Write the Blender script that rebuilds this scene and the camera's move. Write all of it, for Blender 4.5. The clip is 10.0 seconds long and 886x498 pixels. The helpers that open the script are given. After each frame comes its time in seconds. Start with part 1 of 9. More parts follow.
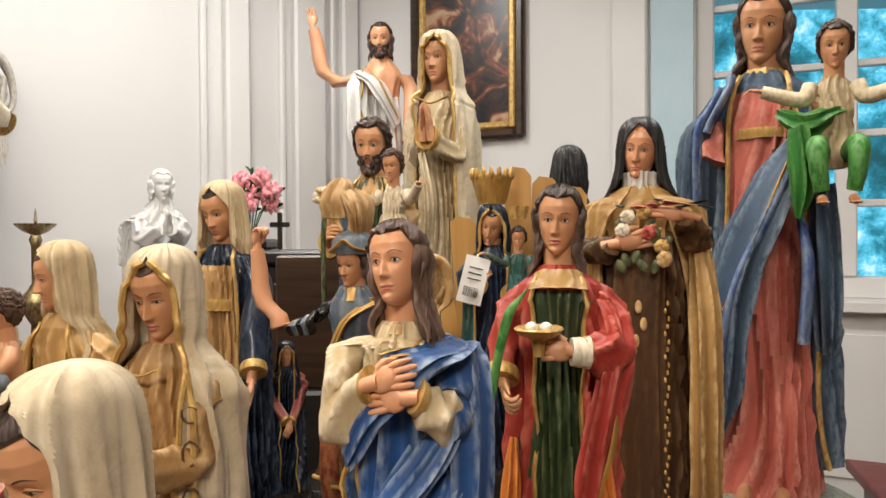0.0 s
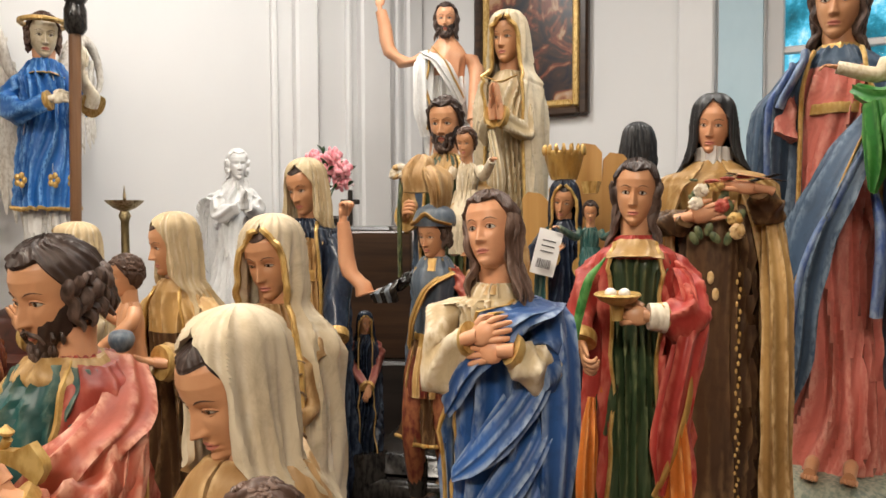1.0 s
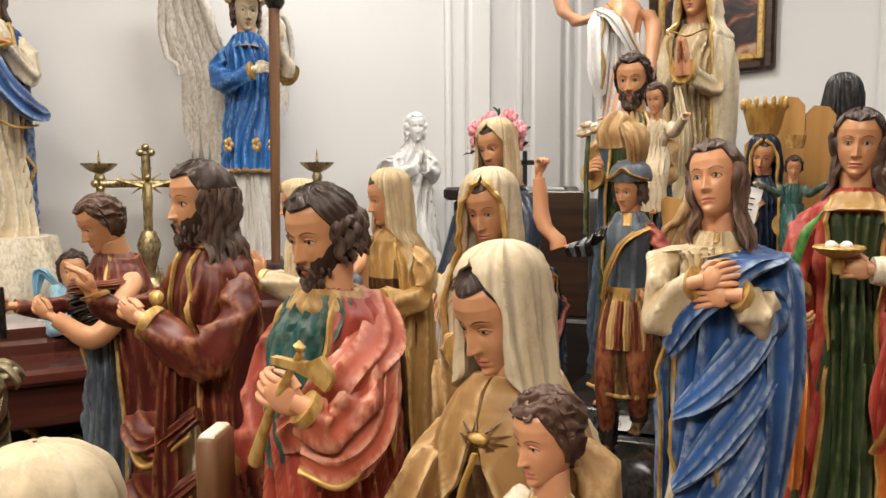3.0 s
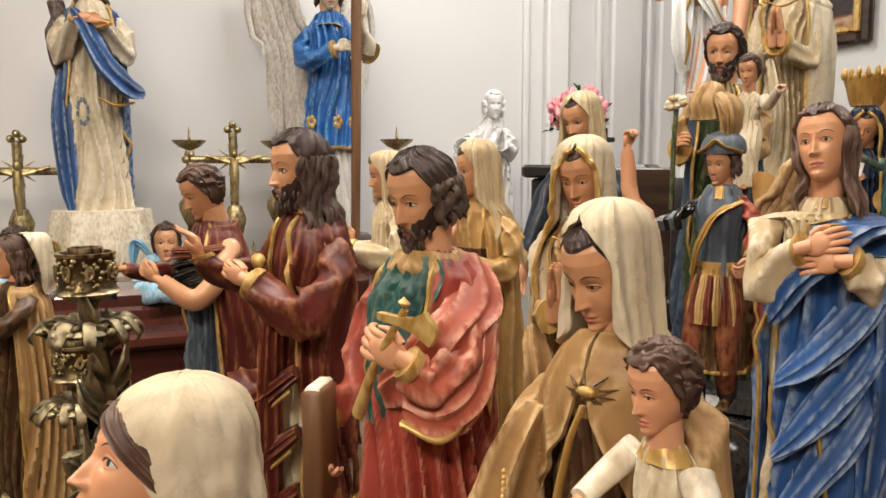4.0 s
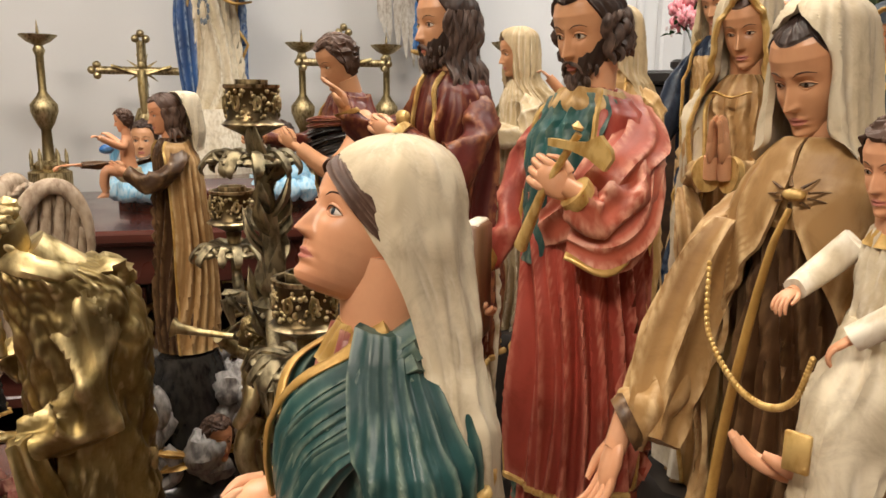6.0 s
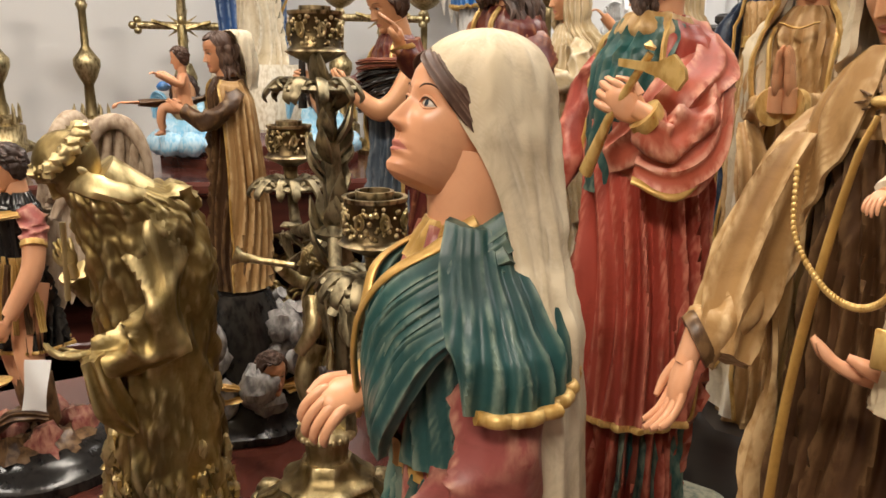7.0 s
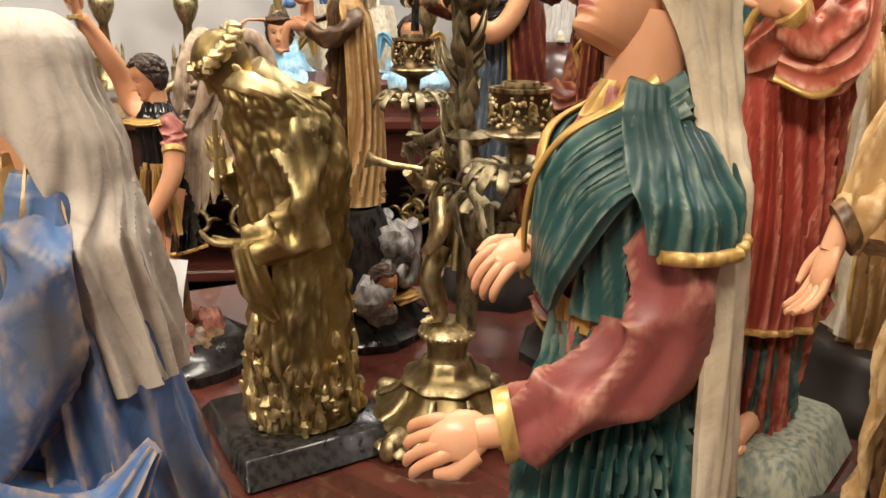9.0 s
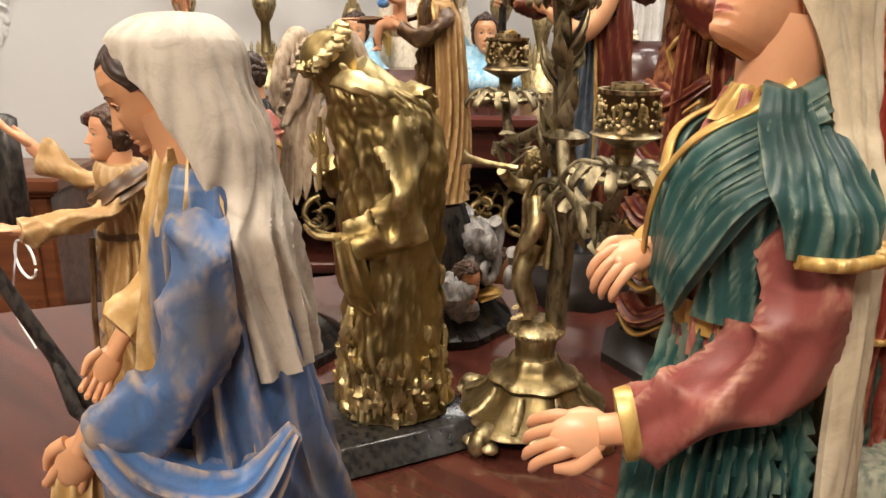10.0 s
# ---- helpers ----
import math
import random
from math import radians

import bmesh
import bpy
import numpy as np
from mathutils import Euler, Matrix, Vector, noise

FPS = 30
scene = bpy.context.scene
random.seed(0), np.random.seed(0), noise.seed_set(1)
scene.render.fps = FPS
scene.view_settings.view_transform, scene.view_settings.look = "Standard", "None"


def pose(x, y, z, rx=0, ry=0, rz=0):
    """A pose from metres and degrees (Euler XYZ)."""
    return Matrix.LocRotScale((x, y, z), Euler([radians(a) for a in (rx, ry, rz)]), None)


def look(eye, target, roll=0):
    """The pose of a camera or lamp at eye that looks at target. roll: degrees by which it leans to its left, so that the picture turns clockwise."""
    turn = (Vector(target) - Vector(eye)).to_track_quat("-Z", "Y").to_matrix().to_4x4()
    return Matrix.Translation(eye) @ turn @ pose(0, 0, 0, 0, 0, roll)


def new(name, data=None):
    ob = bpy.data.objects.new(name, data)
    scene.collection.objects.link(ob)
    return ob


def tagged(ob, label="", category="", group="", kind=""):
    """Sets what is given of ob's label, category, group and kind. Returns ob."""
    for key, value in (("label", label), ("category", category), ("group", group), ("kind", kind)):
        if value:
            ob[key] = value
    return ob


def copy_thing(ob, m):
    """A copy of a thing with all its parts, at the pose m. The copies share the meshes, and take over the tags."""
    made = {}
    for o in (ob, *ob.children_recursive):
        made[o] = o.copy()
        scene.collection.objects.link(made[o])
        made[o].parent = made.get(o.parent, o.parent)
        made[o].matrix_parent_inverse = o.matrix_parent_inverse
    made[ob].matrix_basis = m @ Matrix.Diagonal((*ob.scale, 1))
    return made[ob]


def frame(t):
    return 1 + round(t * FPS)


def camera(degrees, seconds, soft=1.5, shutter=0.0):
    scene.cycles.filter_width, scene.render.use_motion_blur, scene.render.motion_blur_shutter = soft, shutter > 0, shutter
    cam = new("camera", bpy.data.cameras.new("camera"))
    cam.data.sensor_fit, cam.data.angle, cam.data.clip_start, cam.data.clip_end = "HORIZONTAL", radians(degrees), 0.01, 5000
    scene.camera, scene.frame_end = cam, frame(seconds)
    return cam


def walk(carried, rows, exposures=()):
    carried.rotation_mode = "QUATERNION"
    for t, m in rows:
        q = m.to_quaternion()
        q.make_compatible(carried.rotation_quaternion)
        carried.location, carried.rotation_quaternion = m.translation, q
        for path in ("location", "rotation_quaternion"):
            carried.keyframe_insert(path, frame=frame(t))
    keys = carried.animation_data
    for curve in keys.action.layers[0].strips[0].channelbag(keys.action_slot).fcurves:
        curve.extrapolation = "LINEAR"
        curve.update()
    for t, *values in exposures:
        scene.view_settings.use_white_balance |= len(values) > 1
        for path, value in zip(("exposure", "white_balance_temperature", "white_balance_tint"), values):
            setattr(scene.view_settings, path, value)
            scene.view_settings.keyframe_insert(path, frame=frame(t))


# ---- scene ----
cam = camera(61.5, 10.0, soft=1.6)
PATH = [
    (0.0, (0.02, 0.074, 1.493), (-0.049, 2.073, 1.461), -0.3),
    (0.5, (0.008, 0.044, 1.49), (-0.128, 2.039, 1.433), -0.2),
    (1.0, (-0.012, 0.01, 1.482), (-0.23, 1.996, 1.397), -0.2),
    (1.5, (-0.03, -0.014, 1.475), (-0.336, 1.959, 1.362), -0.2),
    (2.0, (-0.049, -0.029, 1.468), (-0.451, 1.925, 1.334), -0.2),
    (2.5, (-0.062, -0.041, 1.468), (-0.575, 1.885, 1.311), -0.3),
    (4.0, (-0.096, -0.079, 1.449), (-0.886, 1.745, 1.225), -0.1),
    (4.5, (-0.11, -0.083, 1.422), (-0.964, 1.707, 1.163), 0.1),
    (5.0, (-0.127, -0.09, 1.4), (-1.03, 1.669, 1.097), 0.3),
    (5.5, (-0.146, -0.103, 1.375), (-1.092, 1.624, 1.023), 0.5),
    (7.0, (-0.186, -0.145, 1.309), (-1.218, 1.499, 0.827), 0.7),
    (7.5, (-0.199, -0.167, 1.292), (-1.253, 1.453, 0.777), 0.7),
    (8.0, (-0.212, -0.192, 1.277), (-1.296, 1.396, 0.725), 0.6),
    (8.5, (-0.214, -0.206, 1.265), (-1.33, 1.35, 0.69), 0.7),
    (9.0, (-0.218, -0.221, 1.254), (-1.373, 1.302, 0.666), 0.8),
    (9.5, (-0.227, -0.24, 1.254), (-1.438, 1.236, 0.656), 0.8),
    (10.0, (-0.247, -0.259, 1.257), (-1.513, 1.17, 0.66), 0.9),
]
walk(cam, [(t, look(eye, target, roll)) for t, eye, target, roll in PATH], exposures=[(0.0, 0), (6.0, 0), (7.5, 0.2), (8.5, 0.35), (10.0, 0.42)])

# ---- world, daylight and lamps ----
world = bpy.data.worlds.new("world")
scene.world = world
world.use_nodes = True
wn = world.node_tree.nodes
sky = wn.new("ShaderNodeTexSky")
sky.sky_type, sky.sun_disc = "NISHITA", False
sky.sun_elevation, sky.sun_rotation = radians(50), radians(60)
world.node_tree.links.new(sky.outputs[0], wn["Background"].inputs[0])
wn["Background"].inputs[1].default_value = 0.12
scene.view_settings.exposure = 0.0


def area_lamp(name, m, sx, sy, watts, colour):
    la = bpy.data.lights.new(name, "AREA")
    la.shape, la.size, la.size_y, la.energy, la.color = "RECTANGLE", sx, sy, watts, colour
    ob = new(name, la)
    ob.matrix_world = m
    return ob


LAMPS = ((-0.1, -1.7, 0, 98, (1.0, 0.88, 0.74)), (-0.9, 0.6, 20, 42, (1.0, 0.9, 0.77)), (-0.8, 2.4, 45, 28, (1.0, 0.97, 0.92)), (0.8, 1.5, -20, 26, (1.0, 0.96, 0.9)), (-2.4, -0.6, 45, 26, (1.0, 0.92, 0.82)))
for x, y, rz, watts, tint in LAMPS:
    area_lamp("ceiling_lamp_light", pose(x, y, 3.12, 0, 0, rz), 1.2, 0.3, watts, tint)

# ---- materials ----
MATS = {}


def socket_mix(nt, kind="RGBA"):
    n = nt.nodes.new("ShaderNodeMix")
    n.data_type = kind
    return n


def paint(name, base, second=None, wear=None, rough=0.45, metal=0.0, scale=14.0, bump=0.12, wear_amt=0.5, fine=120.0, island=0.0, coat=0.0, streak=0.45, stain=0.5):
    """Painted or natural surface: two scales of noise, rubbed ridges and fine relief."""
    if name in MATS:
        return MATS[name]
    mat = bpy.data.materials.new(name)
    mat.use_nodes = True
    nt = mat.node_tree
    N, L = nt.nodes, nt.links
    bs = N["Principled BSDF"]
    tc = N.new("ShaderNodeTexCoord")
    n1 = N.new("ShaderNodeTexNoise")
    n1.inputs["Scale"].default_value, n1.inputs["Detail"].default_value = scale, 6
    n2 = N.new("ShaderNodeTexNoise")
    n2.inputs["Scale"].default_value, n2.inputs["Detail"].default_value = fine, 4
    mpn = N.new("ShaderNodeMapping")
    mpn.inputs["Scale"].default_value = (1, 1, streak)
    L.new(tc.outputs["Object"], mpn.inputs[0])
    for n in (n1, n2):
        L.new(mpn.outputs[0], n.inputs["Vector"])
    second = second or tuple(c * 0.72 for c in base)
    r1 = N.new("ShaderNodeMapRange")
    r1.inputs[1].default_value, r1.inputs[2].default_value = 0.35, 0.68
    L.new(n1.outputs["Fac"], r1.inputs[0])
    m1 = socket_mix(nt)
    m1.inputs[6].default_value, m1.inputs[7].default_value = (*base, 1), (*second, 1)
    L.new(r1.outputs[0], m1.inputs[0])
    out = m1.outputs[2]
    if wear and stain:
        n3 = N.new("ShaderNodeTexNoise")
        n3.inputs["Scale"].default_value, n3.inputs["Detail"].default_value, n3.inputs["Distortion"].default_value = scale * 2.3, 9, 0.8
        n3.inputs["Roughness"].default_value = 0.72
        L.new(tc.outputs["Object"], n3.inputs["Vector"])
        r6 = N.new("ShaderNodeMapRange")
        r6.inputs[1].default_value, r6.inputs[2].default_value, r6.inputs[4].default_value = 0.47, 0.7, stain
        L.new(n3.outputs["Fac"], r6.inputs[0])
        m3 = socket_mix(nt)
        L.new(r6.outputs[0], m3.inputs[0])
        L.new(out, m3.inputs[6])
        m3.inputs[7].default_value = (base[0] * 0.34, base[1] * 0.28, base[2] * 0.22, 1)
        out = m3.outputs[2]
    if wear:
        geo = N.new("ShaderNodeNewGeometry")
        r2 = N.new("ShaderNodeMapRange")
        r2.inputs[1].default_value, r2.inputs[2].default_value = 0.502, 0.56
        L.new(geo.outputs["Pointiness"], r2.inputs[0])
        mu = N.new("ShaderNodeMath")
        mu.operation = "MULTIPLY"
        L.new(r2.outputs[0], mu.inputs[0])
        r3 = N.new("ShaderNodeMapRange")
        r3.inputs[1].default_value, r3.inputs[2].default_value, r3.inputs[4].default_value = 0.36, 0.58, wear_amt * 1.5
        L.new(n2.outputs["Fac"], r3.inputs[0])
        L.new(r3.outputs[0], mu.inputs[1])
        m2 = socket_mix(nt)
        L.new(mu.outputs[0], m2.inputs[0])
        L.new(out, m2.inputs[6])
        m2.inputs[7].default_value = (*wear, 1)
        out = m2.outputs[2]
    if island:
        geo2 = N.new("ShaderNodeObjectInfo")
        hs = N.new("ShaderNodeHueSaturation")
        r5 = N.new("ShaderNodeMapRange")
        r5.inputs[3].default_value, r5.inputs[4].default_value = 1 - island, 1 + island
        L.new(geo2.outputs["Random"], r5.inputs[0])
        L.new(r5.outputs[0], hs.inputs["Value"])
        L.new(out, hs.inputs["Color"])
        out = hs.outputs[0]
    L.new(out, bs.inputs["Base Color"])
    r4 = N.new("ShaderNodeMapRange")
    r4.inputs[3].default_value, r4.inputs[4].default_value = max(0.03, rough - 0.1), min(1, rough + 0.14)
    L.new(n1.outputs["Fac"], r4.inputs[0])
    L.new(r4.outputs[0], bs.inputs["Roughness"])
    bs.inputs["Metallic"].default_value = metal
    bs.inputs["Coat Weight"].default_value = coat
    bs.inputs["Coat Roughness"].default_value = 0.2
    if not metal:
        bs.inputs["Specular IOR Level"].default_value = 0.32
    if bump:
        bp = N.new("ShaderNodeBump")
        bp.inputs["Strength"].default_value, bp.inputs["Distance"].default_value = bump, 0.003
        L.new(n2.outputs["Fac"], bp.inputs["Height"])
        L.new(bp.outputs[0], bs.inputs["Normal"])
    MATS[name] = mat
    return mat


def wood(name, dark, light, rough=0.3, scale=6.0, axis=0, coat=0.0):
    mat = bpy.data.materials.new(name)
    mat.use_nodes = True
    nt = mat.node_tree
    N, L = nt.nodes, nt.links
    bs = N["Principled BSDF"]
    tc = N.new("ShaderNodeTexCoord")
    mp = N.new("ShaderNodeMapping")
    sc = [scale * 5] * 3
    sc[axis] = scale * 0.35
    mp.inputs["Scale"].default_value = sc
    L.new(tc.outputs["Object"], mp.inputs[0])
    n1 = N.new("ShaderNodeTexNoise")
    n1.inputs["Scale"].default_value, n1.inputs["Detail"].default_value, n1.inputs["Distortion"].default_value = 1.0, 8, 0.6
    L.new(mp.outputs[0], n1.inputs["Vector"])
    n2 = N.new("ShaderNodeTexNoise")
    n2.inputs["Scale"].default_value = 5
    L.new(tc.outputs["Object"], n2.inputs["Vector"])
    ra = N.new("ShaderNodeValToRGB")
    ra.color_ramp.elements[0].position, ra.color_ramp.elements[1].position = 0.32, 0.72
    ra.color_ramp.elements[0].color, ra.color_ramp.elements[1].color = (*dark, 1), (*light, 1)
    L.new(n1.outputs["Fac"], ra.inputs[0])
    L.new(ra.outputs[0], bs.inputs["Base Color"])
    r4 = N.new("ShaderNodeMapRange")
    r4.inputs[3].default_value, r4.inputs[4].default_value = max(0.05, rough - 0.12), rough + 0.2
    L.new(n2.outputs["Fac"], r4.inputs[0])
    L.new(r4.outputs[0], bs.inputs["Roughness"])
    bs.inputs["Coat Weight"].default_value = coat
    bp = N.new("ShaderNodeBump")
    bp.inputs["Strength"].default_value, bp.inputs["Distance"].default_value = 0.08, 0.002
    L.new(n1.outputs["Fac"], bp.inputs["Height"])
    L.new(bp.outputs[0], bs.inputs["Normal"])
    MATS[name] = mat
    return mat


SKIN = paint("painted_flesh", (0.68, 0.35, 0.195), (0.61, 0.28, 0.145), (0.66, 0.38, 0.24), 0.36, scale=30, bump=0.03, wear_amt=0.25, coat=0.15, stain=0.1)
SKIN_TAN = paint("painted_tan_flesh", (0.6, 0.315, 0.165), (0.52, 0.25, 0.125), (0.55, 0.29, 0.16), 0.36, scale=30, bump=0.03, wear_amt=0.25, coat=0.15, stain=0.1)
LIP = paint("painted_lips", (0.56, 0.2, 0.15), rough=0.35, bump=0)
EYE_W = paint("painted_eye_white", (0.62, 0.56, 0.48), (0.58, 0.52, 0.45), rough=0.2, bump=0)
IRIS = paint("painted_iris", (0.03, 0.022, 0.018), (0.05, 0.03, 0.02), rough=0.15, bump=0)
IRIS_B = paint("painted_blue_iris", (0.05, 0.07, 0.09), (0.03, 0.04, 0.05), rough=0.15, bump=0)
BROW = paint("painted_brow", (0.075, 0.04, 0.025), rough=0.5, bump=0)
HAIR = paint("dark_brown_hair_paint", (0.035, 0.022, 0.018), (0.055, 0.034, 0.026), (0.16, 0.11, 0.09), 0.42, scale=40, bump=0.15)
HAIR_B = paint("brown_hair_paint", (0.085, 0.045, 0.03), (0.055, 0.03, 0.02), (0.2, 0.13, 0.1), 0.45, scale=40, bump=0.15)
CREAM = paint("cream_paint", (0.6, 0.5, 0.32), (0.42, 0.3, 0.16), (0.8, 0.73, 0.58), 0.5, scale=9, bump=0.12)
IVORY = paint("ivory_veil_paint", (0.68, 0.6, 0.45), (0.52, 0.42, 0.27), (0.84, 0.78, 0.66), 0.5, scale=12, bump=0.12)
TAN = paint("tan_robe_paint", (0.42, 0.25, 0.1), (0.26, 0.14, 0.05), (0.66, 0.47, 0.25), 0.45, scale=10, bump=0.12)
OCHRE = paint("ochre_mantle_paint", (0.46, 0.28, 0.1), (0.29, 0.16, 0.05), (0.7, 0.5, 0.26), 0.42, scale=8, bump=0.12)
GOLD = paint("gold_paint", (0.52, 0.31, 0.08), (0.32, 0.17, 0.04), (0.74, 0.52, 0.2), 0.38, metal=0.35, scale=60, bump=0.25, stain=0.3)
GILT = paint("gilded_bronze", (0.42, 0.31, 0.12), (0.09, 0.062, 0.028), (0.85, 0.7, 0.38), 0.46, metal=1.0, scale=16, bump=0.9, fine=45)
BRASS = paint("aged_brass", (0.34, 0.26, 0.12), (0.13, 0.095, 0.045), (0.7, 0.58, 0.34), 0.42, metal=1.0, scale=30, bump=0.4)
BRONZE = paint("antique_bronze", (0.15, 0.11, 0.055), (0.07, 0.05, 0.03), (0.58, 0.47, 0.28), 0.36, metal=1.0, scale=40, bump=0.25, wear_amt=0.9)
SILVERED = paint("silvered_bronze", (0.17, 0.14, 0.085), (0.06, 0.05, 0.032), (0.3, 0.25, 0.155), 0.5, metal=1.0, scale=45, bump=0.25, wear_amt=0.9)
BLUE = paint("worn_blue_paint", (0.03, 0.1, 0.3), (0.018, 0.035, 0.09), (0.3, 0.38, 0.5), 0.4, scale=9, bump=0.14)
NAVY = paint("navy_mantle_paint", (0.013, 0.02, 0.04), (0.009, 0.013, 0.024), (0.08, 0.11, 0.16), 0.26, scale=9, bump=0.12)
STEEL = paint("grey_blue_paint", (0.1, 0.13, 0.17), (0.055, 0.075, 0.1), (0.24, 0.27, 0.3), 0.38, scale=14, bump=0.12)
BRIGHT_BLUE = paint("bright_blue_tunic_paint", (0.02, 0.13, 0.42), (0.012, 0.08, 0.28), (0.2, 0.42, 0.75), 0.4, scale=8, bump=0.1, stain=0.3)
SLATE = paint("slate_blue_mantle_paint", (0.06, 0.1, 0.16), (0.04, 0.065, 0.105), (0.2, 0.26, 0.33), 0.4, scale=7, bump=0.12)
SKYBLUE = paint("sky_blue_worn_paint", (0.05, 0.14, 0.34), (0.1, 0.1, 0.115), (0.36, 0.27, 0.2), 0.42, scale=20, bump=0.14, wear_amt=0.6)
RED = paint("red_mantle_paint", (0.4, 0.045, 0.035), (0.29, 0.028, 0.022), (0.56, 0.16, 0.11), 0.42, scale=9, bump=0.12)
BRICK = paint("brick_red_mantle_paint", (0.36, 0.06, 0.04), (0.2, 0.032, 0.022), (0.58, 0.22, 0.15), 0.38, scale=7, bump=0.12)
MAROON = paint("maroon_robe_paint", (0.13, 0.024, 0.018), (0.075, 0.014, 0.012), (0.36, 0.15, 0.06), 0.36, scale=9, bump=0.12)
ROSE = paint("rose_pink_paint", (0.6, 0.19, 0.15), (0.5, 0.13, 0.1), (0.72, 0.35, 0.28), 0.42, scale=8, bump=0.12)
CORAL = paint("coral_shoulder_paint", (0.42, 0.1, 0.058), (0.3, 0.06, 0.035), (0.68, 0.36, 0.25), 0.4, scale=9, bump=0.12)
PLUM = paint("plum_sleeve_paint", (0.3, 0.085, 0.075), (0.21, 0.052, 0.046), (0.5, 0.26, 0.18), 0.38, scale=12, bump=0.1)
GREEN = paint("dark_green_robe_paint", (0.035, 0.058, 0.025), (0.02, 0.034, 0.018), (0.16, 0.17, 0.075), 0.4, scale=10, bump=0.14)
TEAL = paint("teal_green_paint", (0.022, 0.095, 0.09), (0.018, 0.04, 0.04), (0.2, 0.25, 0.19), 0.36, scale=11, bump=0.14)
LEAF_GREEN = paint("leaf_green_paint", (0.035, 0.2, 0.035), (0.02, 0.12, 0.02), (0.15, 0.36, 0.1), 0.4, scale=9)
ORANGE = paint("orange_lining_paint", (0.56, 0.16, 0.025), (0.42, 0.1, 0.015), (0.66, 0.3, 0.1), 0.42, scale=9)
BROWN = paint("dark_brown_habit_paint", (0.075, 0.036, 0.016), (0.042, 0.021, 0.011), (0.22, 0.13, 0.06), 0.36, scale=9, bump=0.14)
BLACK = paint("black_paint", (0.008, 0.0075, 0.0075), (0.012, 0.011, 0.011), (0.04, 0.036, 0.032), 0.16, scale=14, stain=0.2)
CHARCOAL = paint("charcoal_veil_paint", (0.03, 0.03, 0.033), (0.02, 0.02, 0.022), (0.14, 0.14, 0.14), 0.4, scale=14)
WHITE_CLAY = paint("white_plaster", (0.74, 0.74, 0.73), (0.66, 0.66, 0.655), (0.84, 0.84, 0.83), 0.6, scale=20, bump=0.1, stain=0.1)
WHITE = paint("white_robe_paint", (0.72, 0.71, 0.69), (0.62, 0.6, 0.57), (0.82, 0.81, 0.78), 0.5, scale=12, stain=0.2)
WING = paint("grey_white_feather_paint", (0.6, 0.56, 0.5), (0.4, 0.34, 0.27), (0.75, 0.72, 0.66), 0.5, scale=25, bump=0.2)
BUFF = paint("buff_feather_paint", (0.34, 0.25, 0.17), (0.2, 0.13, 0.085), (0.52, 0.42, 0.31), 0.5, scale=25, bump=0.3)
GREYSTONE = paint("grey_painted_cloud", (0.2, 0.19, 0.19), (0.1, 0.09, 0.09), (0.42, 0.4, 0.38), 0.4, scale=22)
BABYBLUE = paint("pale_blue_paint", (0.2, 0.5, 0.72), (0.3, 0.58, 0.78), (0.6, 0.75, 0.85), 0.45, scale=20, stain=0.15)
GREENISH = paint("grey_green_base_paint", (0.2, 0.23, 0.19), (0.12, 0.15, 0.12), (0.4, 0.38, 0.28), 0.4, scale=14)
WALL = paint("white_plaster_wall", (0.74, 0.735, 0.73), (0.7, 0.695, 0.69), rough=0.42, scale=1.3, bump=0.06, fine=60)
FILL_WALL = paint("beige_bounce_wall", (0.28, 0.24, 0.19), (0.25, 0.21, 0.17), rough=0.6, scale=1.3, bump=0.06, fine=60)
TRIM = paint("white_gloss_trim", (0.78, 0.775, 0.77), (0.74, 0.735, 0.73), rough=0.32, scale=4, bump=0.03)
PAPER = paint("white_paper_tag", (0.78, 0.78, 0.77), (0.74, 0.74, 0.73), rough=0.6, bump=0.02)
INK = paint("black_ink", (0.02, 0.02, 0.02), rough=0.6, bump=0)
MAHOG = wood("mahogany_top", (0.04, 0.012, 0.009), (0.11, 0.03, 0.02), 0.16, 5, 0, coat=0.4)
MAHOG_D = wood("dark_mahogany", (0.028, 0.009, 0.007), (0.085, 0.022, 0.014), 0.28, 5, 0, coat=0.2)
EBONY = wood("ebonised_wood", (0.012, 0.01, 0.009), (0.026, 0.02, 0.017), 0.3, 6, 0)
PINE = wood("varnished_pine", (0.4, 0.2, 0.05), (0.58, 0.34, 0.11), 0.35, 5, 2)
OAK = wood("brown_staff_wood", (0.13, 0.06, 0.025), (0.24, 0.12, 0.055), 0.4, 8, 2)
CHESTNUT = wood("reddish_cabinet_wood", (0.12, 0.035, 0.015), (0.26, 0.09, 0.035), 0.28, 5, 0, coat=0.3)
FRAMEWOOD = wood("dark_frame_wood", (0.02, 0.01, 0.006), (0.06, 0.03, 0.015), 0.3, 8, 0)
PARQUET = wood("brown_floor_boards", (0.07, 0.035, 0.018), (0.15, 0.08, 0.042), 0.35, 3, 0)
CANDLE_W = paint("ivory_candle_wax", (0.75, 0.68, 0.52), rough=0.5, bump=0.05)

# ---- building kit ----


